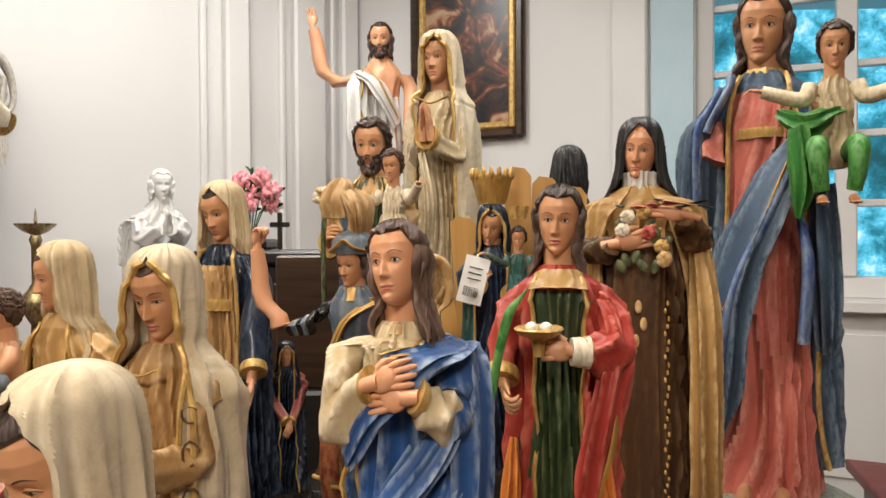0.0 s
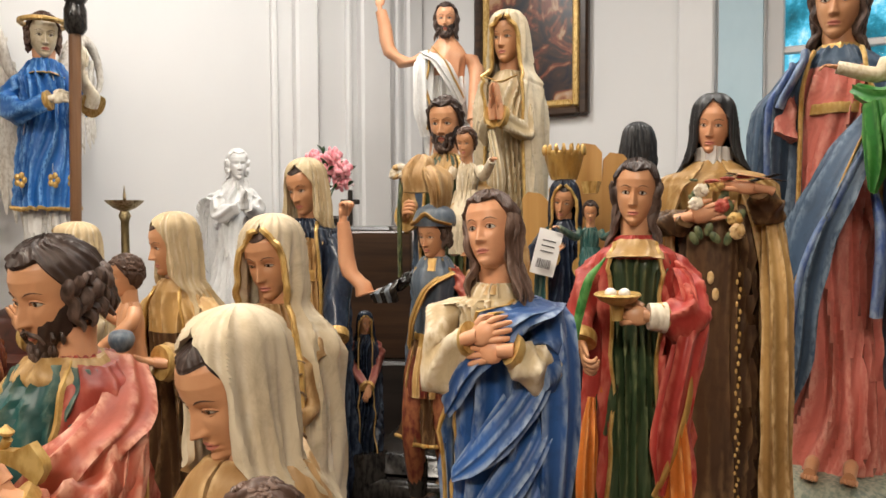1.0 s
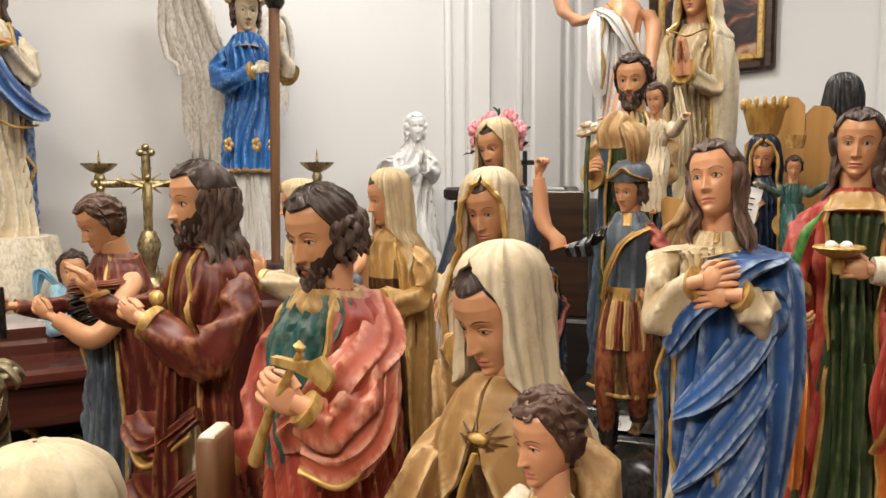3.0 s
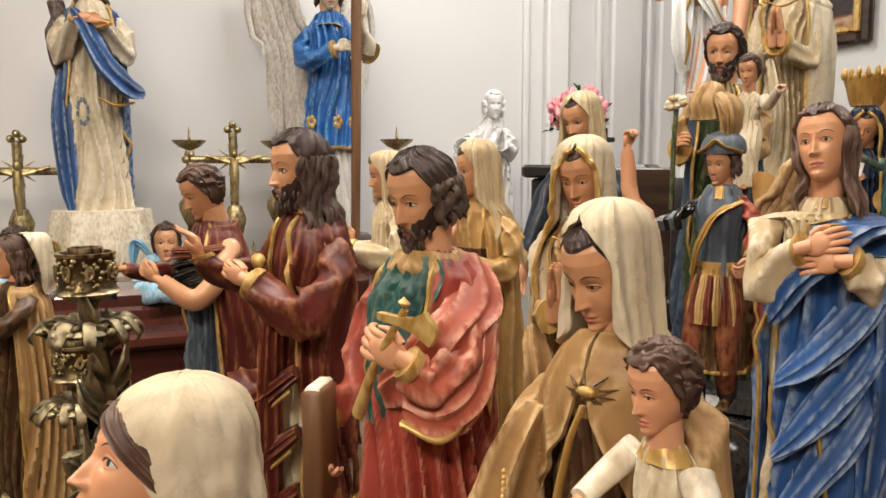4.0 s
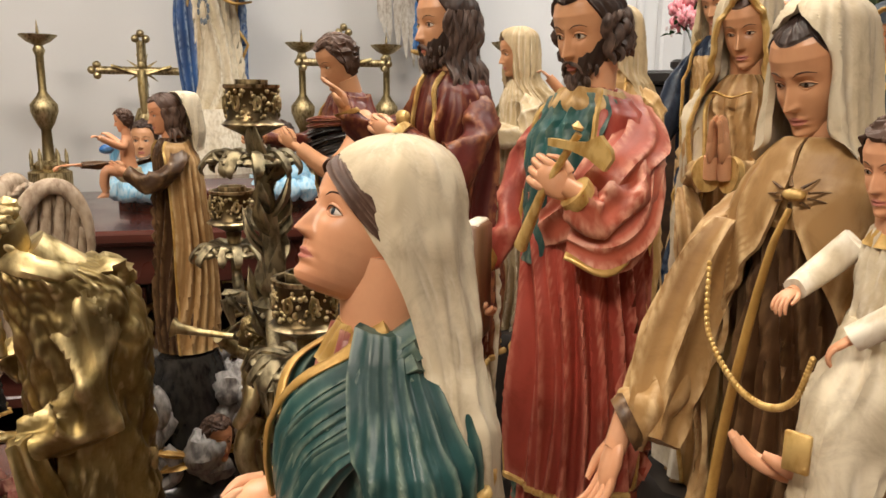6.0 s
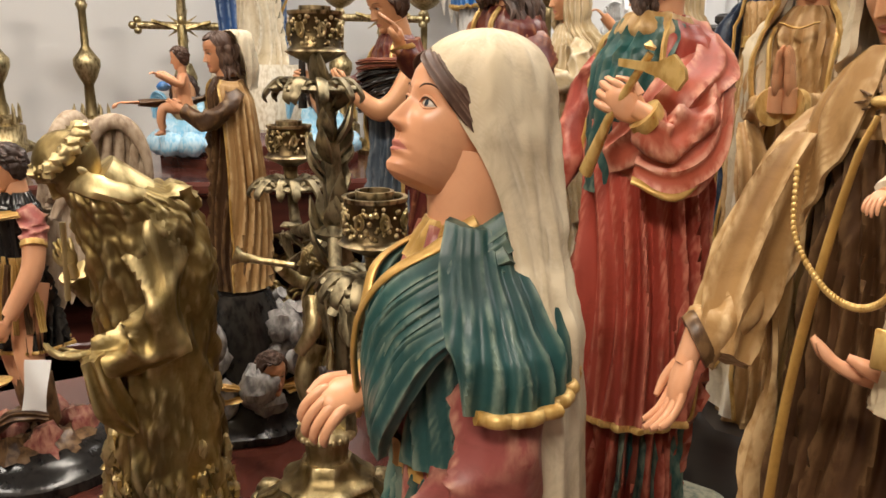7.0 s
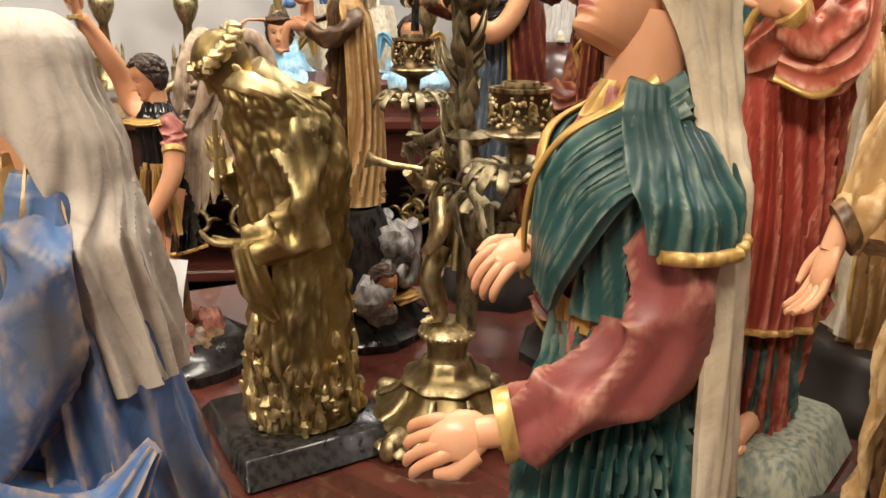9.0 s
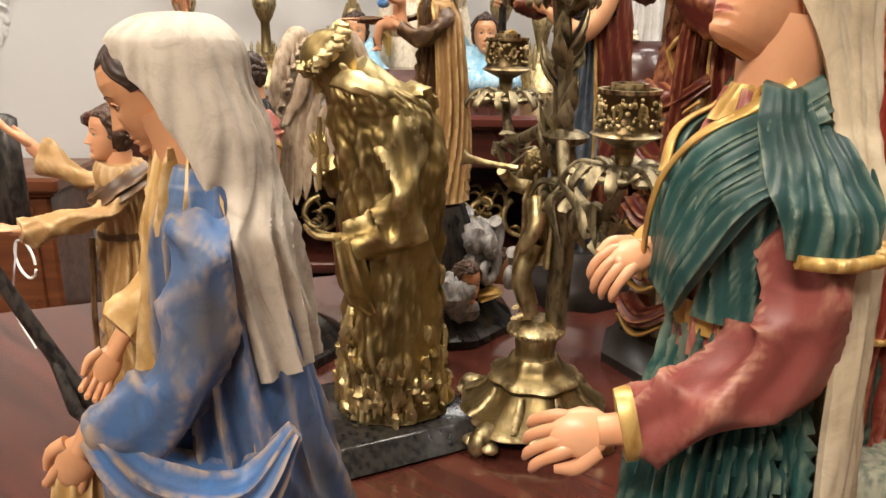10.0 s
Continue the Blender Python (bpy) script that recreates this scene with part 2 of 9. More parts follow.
class Kit:
    """Gathers pieces with their materials and writes them out as one mesh."""

    def __init__(self, k=1.0):
        self.v, self.f, self.mi, self.mats, self.k = [], [], [], [], k
        self.xf = None

    def slot(self, mat):
        if mat not in self.mats:
            self.mats.append(mat)
        return self.mats.index(mat)

    def grid(self, P, mat, cu=False, cv=False, cap0=False, cap1=False, pick=None):
        P = np.asarray(P, float)
        nv, nu = P.shape[:2]
        Q = P.reshape(-1, 3)
        if self.xf is not None:
            R = np.array(self.xf)
            Q = Q @ R[:3, :3].T + R[:3, 3]
        b, s = len(self.v), self.slot(mat)
        self.v.extend(map(tuple, Q))
        for j in range(nv if cv else nv - 1):
            j2 = (j + 1) % nv
            for i in range(nu if cu else nu - 1):
                i2 = (i + 1) % nu
                self.f.append((b + j * nu + i, b + j * nu + i2, b + j2 * nu + i2, b + j2 * nu + i))
                self.mi.append(s if pick is None else self.slot(pick(P[j, i])))
        if cap0:
            self.f.append(tuple(b + i for i in range(nu))[::-1]), self.mi.append(s)
        if cap1:
            self.f.append(tuple(b + (nv - 1) * nu + i for i in range(nu))), self.mi.append(s)

    def box(self, c, size, mat, rz=0.0, bev=0.0, taper=1.0):
        """A bevelled block; c is the middle of its underside."""
        hx, hy, h = size[0] / 2, size[1] / 2, size[2]
        b = min(bev, hx * 0.5, hy * 0.5, h * 0.45)
        ca, sa = math.cos(rz), math.sin(rz)
        rows = []
        lev = [(0, -b, 1), (b, 0, 1), (h - b, 0, taper), (h, -b, taper)] if b > 0 else [(0, 0, 1), (h, 0, taper)]
        for z, ins, tp in lev:
            x, y = hx * tp + ins, hy * tp + ins
            e = b if b > 0 else 0
            pts = [(-x + e, -y), (x - e, -y), (x, -y + e), (x, y - e), (x - e, y), (-x + e, y), (-x, y - e), (-x, -y + e)] if e else [(-x, -y), (x, -y), (x, y), (-x, y)]
            rows.append([(c[0] + px * ca - py * sa, c[1] + px * sa + py * ca, c[2] + z) for px, py in pts])
        self.grid(rows, mat, cu=True, cap0=True, cap1=True)

    def lathe(self, c, prof, mat, n=24, lobes=0, lob=0.0, turn=0.0, sx=1.0, sy=1.0):
        rows = []
        for r, z in prof:
            rows.append([(c[0] + sx * r * (1 + lob * math.cos(lobes * a)) * math.cos(a + turn), c[1] + sy * r * (1 + lob * math.cos(lobes * a)) * math.sin(a + turn), c[2] + z) for a in (2 * math.pi * i / n for i in range(n))])
        self.grid(rows, mat, cu=True, cap0=True, cap1=True)

    def tube(self, pts, rad, mat, n=8, flat=1.0, rib=0, ribamp=0.0, smooth=0, seed=0, rough=0.0, up=None, sharp=False):
        P = np.array(pts, float)
        R = np.array(rad if hasattr(rad, "__len__") else [rad] * len(P), float)
        if smooth:
            P = spline(P, smooth)
            R = spline(R[:, None], smooth)[:, 0]
        T = np.gradient(P, axis=0)
        T /= np.linalg.norm(T, axis=1)[:, None] + 1e-9
        u = np.array(up if up is not None else (0.13, 0.21, 1.0), float)
        rows = []
        rg = random.Random(seed)
        ph = [rg.uniform(0, 6.28) for _ in range(4)]
        for i, (p, t, r) in enumerate(zip(P, T, R)):
            a = u - t * (u @ t)
            if np.linalg.norm(a) < 1e-3:
                a = np.array((1.0, 0, 0)) - t * t[0]
            a /= np.linalg.norm(a)
            b = np.cross(t, a)
            if up is None:
                u = a
            row = []
            for j in range(n):
                w = 2 * math.pi * j / n
                cr = (1 - 2 * abs(math.sin(rib * w / 2 + ph[0] + 0.06 * i + 0.5 * math.sin(w + ph[3]))) ** 0.75) if sharp else math.cos(rib * w + ph[0] + 0.15 * i)
                q = r * (1 + ribamp * cr + rough * math.sin(3 * w + ph[1] + i * 0.9) * math.sin(i * 0.75 + ph[2]))
                row.append(p + a * q * math.cos(w) * flat + b * q * math.sin(w))
            rows.append(row)
        self.grid(rows, mat, cu=True, cap0=True, cap1=True)

    def ball(self, c, r, mat, n=12, rot=None, lump=0.0, seed=0, freq=3.0):
        r = np.array(r if hasattr(r, "__len__") else (r, r, r), float)
        R = np.array(rot) if rot is not None else np.eye(3)
        rows = []
        m = max(6, n * 2 // 3)
        for j in range(m + 1):
            e = -math.pi / 2 + math.pi * j / m
            row = []
            for i in range(n):
                a = 2 * math.pi * i / n
                d = np.array((math.cos(e) * math.cos(a), math.cos(e) * math.sin(a), math.sin(e)))
                q = 1 + (lump * noise.noise(Vector(d * freq) + Vector((seed, seed * 1.7, 0))) if lump else 0)
                row.append(np.array(c) + R @ (d * r * q))
            rows.append(row)
        self.grid(rows, mat, cu=True)

    def mesh(self, name, smooth=True):
        me = bpy.data.meshes.new(name)
        k = self.k
        me.from_pydata([(x * k, y * k, z * k) for x, y, z in self.v], [], self.f)
        for m in self.mats:
            me.materials.append(m)
        me.polygons.foreach_set("material_index", self.mi)
        if smooth:
            me.polygons.foreach_set("use_smooth", [True] * len(me.polygons))
            me.set_sharp_from_angle(angle=radians(52))
        me.update()
        return me

    def thing(self, name, m, label, category, group="", kind="", smooth=True):
        ob = new(name, self.mesh(name, smooth))
        ob.matrix_world = m
        return tagged(ob, label, category, group, kind)

    def part(self, name, parent, label="", smooth=True):
        ob = new(name, self.mesh(name, smooth))
        ob.parent = parent
        return tagged(ob, label)


class FigureKit(Kit):
    """A carved figure one unit high: its body is narrowed to sculpted proportions, with a high waist; heads keep their shape."""

    wide, deep, lift, slope = 0.82, 0.92, 0.055, 0.4

    def grid(self, P, mat, **kw):
        P = np.asarray(P, float)
        if self.xf is None:
            z = P[..., 2]
            on = np.clip((0.87 - z) / 0.06, 0, 1) * np.clip((z + 0.03) / 0.02, 0, 1)
            z = z - self.slope * np.maximum(0, np.abs(P[..., 0]) - 0.035) * np.clip((z - 0.66) / 0.1, 0, 1) * np.clip((0.9 - z) / 0.05, 0, 1)
            P = np.stack([P[..., 0] * (1 - (1 - self.wide) * on), P[..., 1] * (1 - (1 - self.deep) * on), z + self.lift * np.interp(z, (0.2, 0.58, 0.68, 0.81), (0, 1, 1, 0))], -1)
        Kit.grid(self, P, mat, **kw)


def figure(k, wide=0.82, deep=0.92, lift=0.055, slope=0.4):
    f = FigureKit(k)
    f.wide, f.deep, f.lift, f.slope = wide, deep, lift, slope
    return f


def empty_thing(name, m, label, category, group="", kind=""):
    ob = new(name)
    ob.empty_display_size = 0.05
    ob.matrix_world = m
    return tagged(ob, label, category, group, kind)


def spline(P, per):
    """Catmull-Rom through the rows of P, per steps a span."""
    P = np.asarray(P, float)
    n = len(P)
    Q = np.vstack([2 * P[0] - P[1], P, 2 * P[-1] - P[-2]])
    out = []
    for i in range(1, n):
        a, b, c, d = Q[i - 1], Q[i], Q[i + 1], Q[i + 2]
        for s in np.arange(per) / per:
            out.append(0.5 * (2 * b + (c - a) * s + (2 * a - 5 * b + 4 * c - d) * s * s + (3 * b - a - 3 * c + d) * s ** 3))
    out.append(P[-1])
    return np.array(out)


def folds(seed, k):
    """Cloth folds as a function of the angle and the height: ridges that wander, join and fade."""
    rg = random.Random(seed)
    terms = [(rg.choice((-1, 1)) * max(2, round(k * f)), rg.uniform(0, 6.28), rg.uniform(-4.5, 4.5), w) for f, w in ((0.45, 0.5), (1.0, 0.9), (1.35, 0.6), (2.1, 0.35))]
    wp = (rg.uniform(0, 6.28), rg.uniform(0, 6.28), rg.uniform(2, 5))

    def f(a, z):
        a2 = a + 0.22 * math.sin(2 * a + wp[0]) + 0.16 * math.sin(wp[2] * z * 3 + wp[1] + a)
        s = 0.0
        for kk, ph, dr, w in terms:
            c = math.sin(kk * a2 + ph + dr * z * 2.2)
            s += w * (1 - 2 * abs(c) ** 0.8 if w > 0.55 else c)
        return s * 0.5
    return f


def robe(kit, prof, mat, amp=0.02, k=9, seed=1, n=96, per=9, thick=0.008, trim=None, trim_r=0.006, side=0.0, hem=False, inner=None, pick=None, rumple=0.0, slim=1.0):
    """Cloth hung round an upright axis. Rows of prof: height, half width, half depth, middle x, middle y, half opening (radians, 0 closed), fold depth factor."""
    D = (0, 0, 0, 0, 0, 0, 1.0)
    rows = np.array([tuple(r) + D[len(r):] for r in prof], float)
    S = spline(rows, per)
    f = folds(seed, k)
    closed = rows[:, 5].max() <= 0
    out, inn = [], []
    for z, rx, ry, cx, cy, o, fa in S:
        sl_ = min(1.0, max(0.0, (0.86 - z) / 0.07))
        rx, ry = rx * (1 - 0.16 * sl_ * slim), ry * (1 - 0.09 * sl_ * slim)
        ro, ri = [], []
        o = max(o, 0.0)
        for i in range(n):
            a = 2 * math.pi * i / n if closed else side + o + (2 * math.pi - 2 * o) * i / (n - 1)
            q = 1.8 * amp * fa * f(a, z)
            x, y = math.sin(a), -math.cos(a)
            if rumple:
                q += rumple * noise.noise(Vector((x * 3.6, y * 3.6, z * 17))) + 0.8 * rumple * abs(noise.noise(Vector((x * 7, y * 7, z * 30 + 7))))
            ro.append((cx + (max(rx, 0) + q) * x, cy + (max(ry, 0) + q) * y, z + 0.25 * q))
            ri.append((cx + (max(rx - thick, 0) + q) * x, cy + (max(ry - thick, 0) + q) * y, z + 0.25 * q))
        out.append(ro), inn.append(ri)
    if closed:
        kit.grid(out, mat, cu=True, cap0=True, cap1=True, pick=pick)
    else:
        loop = [list(a) + list(b[::-1]) for a, b in zip(out, inn)]
        if inner is None:
            kit.grid(loop, mat, cu=True, cap0=True, cap1=True, pick=pick)
        else:
            kit.grid(out, mat, pick=pick)
            kit.grid([b[::-1] for b in inn], inner)
            kit.grid([[a[-1], b[-1]] for a, b in zip(out, inn)], mat)
            kit.grid([[b[0], a[0]] for a, b in zip(out, inn)], mat)
    if trim is not None:
        if not closed:
            start = next((i for i, r in enumerate(S) if r[5] > 0.12), 0)
            for e in (0, -1):
                kit.tube([r[e] for r in out[start:]], trim_r, trim, n=6)
        if hem:
            ring = out[-1] if S[-1][0] < S[0][0] else out[0]
            kit.tube(list(ring) + ([ring[0]] if closed else []), trim_r, trim, n=6)
    return out


# head profile by height: half width, front depth and back depth, for a head one unit high
HEAD_Z = (-0.5, -0.485, -0.455, -0.41, -0.365, -0.3, -0.2, -0.1, 0.0, 0.09, 0.2, 0.3, 0.38, 0.44, 0.48, 0.5)
HEAD_W = (0.02, 0.07, 0.112, 0.15, 0.18, 0.215, 0.252, 0.276, 0.29, 0.302, 0.303, 0.275, 0.222, 0.16, 0.095, 0.0)
HEAD_F = (0.2, 0.285, 0.335, 0.352, 0.338, 0.352, 0.362, 0.362, 0.36, 0.379, 0.384, 0.352, 0.285, 0.2, 0.11, 0.0)
HEAD_B = (0.0, 0.03, 0.06, 0.1, 0.14, 0.2, 0.28, 0.34, 0.38, 0.4, 0.395, 0.35, 0.275, 0.2, 0.12, 0.0)


def skull(a, e, grow=1.0):
    """Point of the bare skull: a turns round from the face, e is the height as an angle."""
    z = 0.5 * math.sin(e)
    w, f, b = (float(np.interp(z, HEAD_Z, t)) for t in (HEAD_W, HEAD_F, HEAD_B))
    sa, ca = math.sin(a), math.cos(a)
    y = -f * ca ** 0.86 if ca > 0 else b * (-ca) ** 0.9
    return w * sa * grow, y * grow, z * (1 + (grow - 1) * 0.7)


def bell(x, s):
    return np.exp(-(x / s) ** 2)


def face_relief(X, Z):
    """Height of nose, lids, cheeks, lips and chin over the bare skull."""
    ax = np.abs(X)
    ramp = np.clip((0.06 - Z) / 0.225, 0, 1)
    d = (0.014 + 0.094 * ramp ** 1.15) * bell(X, 0.026 + 0.016 * ramp) * np.clip((Z + 0.212) / 0.034, 0, 1) * np.clip((0.12 - Z) / 0.07, 0, 1)
    d = d + 0.03 * bell(ax - 0.046, 0.021) * bell(Z + 0.168, 0.025)
    d = d - 0.032 * bell(ax - 0.105, 0.066) * bell(Z - 0.0, 0.046)
    d = d + 0.006 * bell(ax - 0.11, 0.09) * bell(Z - 0.085, 0.028)
    d = d + 0.016 * bell(ax - 0.15, 0.075) * bell(Z + 0.12, 0.085)
    lip = np.clip(1 - (ax / 0.098) ** 2, 0, 1)
    d = d + lip * (0.021 * bell(Z + 0.281, 0.017) + 0.024 * bell(Z + 0.326, 0.018)) - 0.008 * lip * bell(Z + 0.302, 0.008)
    d = d - 0.006 * bell(X, 0.014) * bell(Z + 0.24, 0.02) - 0.01 * bell(ax - 0.1, 0.02) * bell(Z + 0.303, 0.02)
    return d + 0.014 * bell(X, 0.07) * bell(Z + 0.43, 0.04)


def face_y(x, z):
    """Depth of the finished face at a place on it."""
    w, f = float(np.interp(z, HEAD_Z, HEAD_W)), float(np.interp(z, HEAD_Z, HEAD_F))
    c = math.sqrt(max(0.02, 1 - (x / w) ** 2))
    return -f * c ** 0.86 - float(face_relief(np.array(x), np.array(z)))


def head(kit, c, h, yaw=0, pitch=0, roll=0, skin=None, hair=None, style="none", beard=False, iris=None, res=1.0, plain=False, seed=3, locks=26, lock_len=1.0, parted=True, lids=0.0):
    """A carved head with chin-to-crown height h, middle at c; it looks along -y, turned by yaw, pitch and roll in degrees. lids: 0 open, 1 lowered."""
    skin = skin or SKIN
    keep = kit.xf
    M = Matrix.Translation(c) @ Euler((radians(-pitch), radians(roll), radians(yaw)), "XYZ").to_matrix().to_4x4() @ Matrix.Scale(h, 4)
    kit.xf = M if keep is None else keep @ M
    nu, nv = int(76 * min(res, 1.6)), int(84 * min(res, 1.6))
    zz = np.sin(np.linspace(-1, 1, nv + 1) * math.pi / 2) * 0.25 + np.linspace(-0.25, 0.25, nv + 1)
    sp = np.linspace(-1, 1, nu, endpoint=False)
    aa_ = math.pi * (0.38 * sp + 0.62 * sp * np.abs(sp) ** 1.3)
    W, F, B = (np.interp(zz, HEAD_Z, t)[:, None] for t in (HEAD_W, HEAD_F, HEAD_B))
    ca, sa = np.cos(aa_)[None, :], np.sin(aa_)[None, :]
    X = W * sa
    Z = np.repeat(zz[:, None], nu, 1)
    Y = np.where(ca > 0, -F * np.abs(ca) ** 0.86, B * np.abs(ca) ** 0.9)
    Y = Y - np.where(ca > 0.1, face_relief(X, Z) * np.clip((ca - 0.1) / 0.3, 0, 1), 0)
    rows = np.stack([X, Y, Z], -1)

    def who(p):
        if not plain and p[1] < -0.25 and abs(p[0]) < 0.082:
            q = 1 - (p[0] / 0.088) ** 2
            if -0.302 - 0.038 * q < p[2] < -0.3 + 0.032 * q:
                return LIP
        return skin

    kit.grid(rows, skin, cu=True, pick=who)
    if not plain:
        for sd in (-1, 1):
            ex, ez = sd * 0.118, 0.0
            ey = face_y(ex, ez)

            def on(dx, z, out):
                return (ex + sd * dx, face_y(ex + sd * dx, z) - out, z)
            kit.ball((ex, ey + 0.004, ez), (0.058, 0.03, 0.032 - 0.01 * lids), EYE_W, n=16, rot=Euler((0, sd * 0.06, sd * 0.28)).to_matrix())
            kit.ball((ex - sd * 0.002, ey - 0.021, ez - 0.006 * lids), (0.023, 0.0085, 0.023 - 0.006 * lids), iris or IRIS, n=12)
            top = 0.034 - 0.016 * lids
            # upper lid with its dark rim, and the lower lid
            kit.tube([on(-0.058, -0.004, 0.0), on(-0.03, top * 0.85, 0.012), on(0.004, top * 1.08, 0.016), on(0.036, top * 0.8, 0.012), on(0.066, -0.004, 0.002)], [0.004, 0.0085, 0.0095, 0.0085, 0.004], skin, n=8, smooth=4)
            kit.tube([on(-0.057, -0.008, 0.006), on(-0.03, top * 0.62, 0.02), on(0.004, top * 0.82, 0.026), on(0.036, top * 0.55, 0.02), on(0.069, -0.01, 0.006)], [0.002, 0.0045, 0.0055, 0.005, 0.003], BROW, n=6, smooth=4)
            kit.tube([on(-0.054, -0.014, 0.0), on(0.0, -0.035, 0.01), on(0.06, -0.015, 0.0)], [0.004, 0.006, 0.004], skin, n=7, smooth=4)
            kit.tube([on(-0.066, 0.076, 0.002), on(-0.025, 0.102, 0.003), on(0.03, 0.107, 0.003), on(0.085, 0.082, 0.003)], [0.003, 0.006, 0.0055, 0.002], BROW, n=6, smooth=4)
    for sd in (-1, 1):
        kit.ball((sd * 0.292, 0.03, -0.07), (0.024, 0.05, 0.085), skin, n=12, rot=Euler((0.25, 0, sd * 0.25)).to_matrix())
    rg = random.Random(seed)
    if hair is not None:
        ph = rg.uniform(0, 6)
        nr, nc = int(22 * min(res, 1.4)) + 4, int(96 * min(res, 1.4))
        rows = []
        curly = style == "curly"
        for j in range(nr + 1):
            s = j / nr
            row = []
            for i in range(nc):
                a = -math.pi + 2 * math.pi * i / nc
                aa = abs(a)
                low = 0.7 - 0.05 * math.cos(aa * 4) if aa < 0.75 else 0.75 - 0.5 * (aa - 0.75) / 0.45 if aa < 1.2 else 0.25 - 0.7 * min(1, (aa - 1.2) / 0.3) if aa < 1.5 else -0.45 - 0.35 * min(1, (aa - 1.5) / 0.7)
                if style == "none":
                    low = max(low, 0.12)
                if curly:
                    low = max(low, 0.66 - 0.9 * max(0, aa - 0.6)) if aa < 1.5 else low
                e = math.pi / 2 + (low - math.pi / 2) * s
                Xq, Yq, Zq = skull(a, e)
                d = Vector((Xq, Yq, Zq)).normalized()
                if curly:
                    q = 0.04 + 0.07 * abs(noise.noise(Vector((Xq, Yq, Zq)) * 7 + Vector((seed, 0, 0)))) + 0.03 * math.sin(26 * Zq + 9 * noise.noise(Vector((Xq, Yq, Zq)) * 5))
                else:
                    part_dip = 0.028 * math.exp(-(a / 0.1) ** 2) * (1 if parted else 0)
                    wv = aa + 0.3 * math.sin(4.2 * e + ph) + 0.1 * math.sin(9 * e + ph)
                    q = 0.034 + 0.02 * (1 - 2 * abs(math.sin(6 * wv + 3 * s)) ** 0.8) + 0.009 * math.sin(31 * wv + ph) - part_dip + 0.02 * s
                if style == "none":
                    q *= 0.4
                if s > 0.97:
                    q *= 0.2
                row.append((Xq + d.x * q, Yq + d.y * q, Zq + d.z * q * 0.8))
            rows.append(row)
        kit.grid(rows, hair, cu=True)
        if style in ("long", "shoulder"):
            # wavy strands in two layers, gathered at the nape and spreading on the shoulders
            for i in range(locks + 8):
                u = (i + 0.5) / (locks + 8)
                a = 1.22 + (2 * math.pi - 2.44) * u + rg.uniform(-0.06, 0.06)
                L = lock_len * rg.uniform(0.82, 1.08) * (0.9 if i % 2 else 1.0)
                x0, y0, _ = skull(a, 0.25, 1.02 if i % 2 else 1.1)
                w, p1 = rg.uniform(0.014, 0.03), rg.uniform(0, 6)
                pts = []
                for s in np.linspace(0, 1, 15):
                    z = 0.16 - L * s
                    tight = 1 - 0.2 * math.exp(-((z + 0.38) / 0.2) ** 2) + 0.5 * max(0, s - 0.62)
                    pts.append((x0 * tight + w * math.sin(s * 15 + p1), y0 * tight + 0.05 * s + w * math.cos(s * 14 + p1), z))
                kit.tube(pts, [0.03, 0.05] + [0.056] * 8 + [0.05, 0.045, 0.036, 0.024, 0.008], hair, n=9, seed=i, rib=3, ribamp=0.2)
        if style == "curly":
            for i in range(90):
                a, e = rg.uniform(-math.pi, math.pi), rg.uniform(-0.45, 1.5)
                if (abs(a) < 1.35 and e < 0.72) or (abs(a) < 1.7 and e < -0.1):
                    continue
                P0 = Vector(skull(a, e, 1.1))
                t0 = rg.uniform(0, 6)
                r = rg.uniform(0.04, 0.062)
                U = P0.orthogonal().normalized()
                V = P0.normalized().cross(U)
                pts = [tuple(P0 + (U * math.cos(t0 + w) + V * math.sin(t0 + w)) * r * (0.3 + 0.12 * w)) for w in np.linspace(0, 5, 9)]
                kit.tube(pts, [0.018, 0.026, 0.03, 0.03, 0.03, 0.03, 0.026, 0.02, 0.01], hair, n=6)
    if beard:
        bm_ = hair or HAIR
        rows = []
        for j in range(15):
            s = j / 14
            row = []
            for i in range(49):
                u = -1 + 2 * i / 48
                a = u * 1.5
                top = -0.1 - 0.38 * (1 - min(1, abs(u) * 1.25)) - 0.36 * max(0.0, 1 - (abs(u) / 0.26) ** 4)
                e = top + (-1.3 - top) * s
                Xq, Yq, Zq = skull(a, e)
                q = (0.035 + 0.022 * (1 - 2 * abs(math.sin(13 * u + 4 * s)) ** 0.8)) * min(1, s * 6) * (1 if abs(u) < 0.9 else 0.4)
                fw = math.exp(-(u / 0.5) ** 2)
                row.append((Xq * (1 + q), Yq * (1 + q + 0.04 * fw * s) - 0.035 * fw * s, Zq - (q + 0.09 * fw * s) * s))
            rows.append(row)
        kit.grid(rows, bm_)
        for sd in (-1, 1):
            kit.tube([(sd * 0.008, -0.385, -0.238), (sd * 0.05, -0.392, -0.256), (sd * 0.092, -0.362, -0.29), (sd * 0.112, -0.33, -0.37)], [0.012, 0.018, 0.018, 0.012], bm_, n=8, smooth=4, rib=3, ribamp=0.2)
        for i in range(46):
            a = rg.uniform(-1.35, 1.35)
            Xq, Yq, Zq = skull(a, rg.uniform(-1.15, -0.5), 1.04)
            if abs(Xq) < 0.12 and Zq > -0.37:
                continue
            Yq -= 0.012
            kit.tube([(Xq, Yq, Zq), (Xq * 1.04 + rg.uniform(-0.02, 0.02), Yq - 0.012, Zq - 0.045), (Xq * 0.95, Yq, Zq - 0.085), (Xq * 0.82 + rg.uniform(-0.02, 0.02), Yq + 0.015, Zq - 0.12)], [0.014, 0.023, 0.02, 0.004], bm_, n=6, smooth=2)
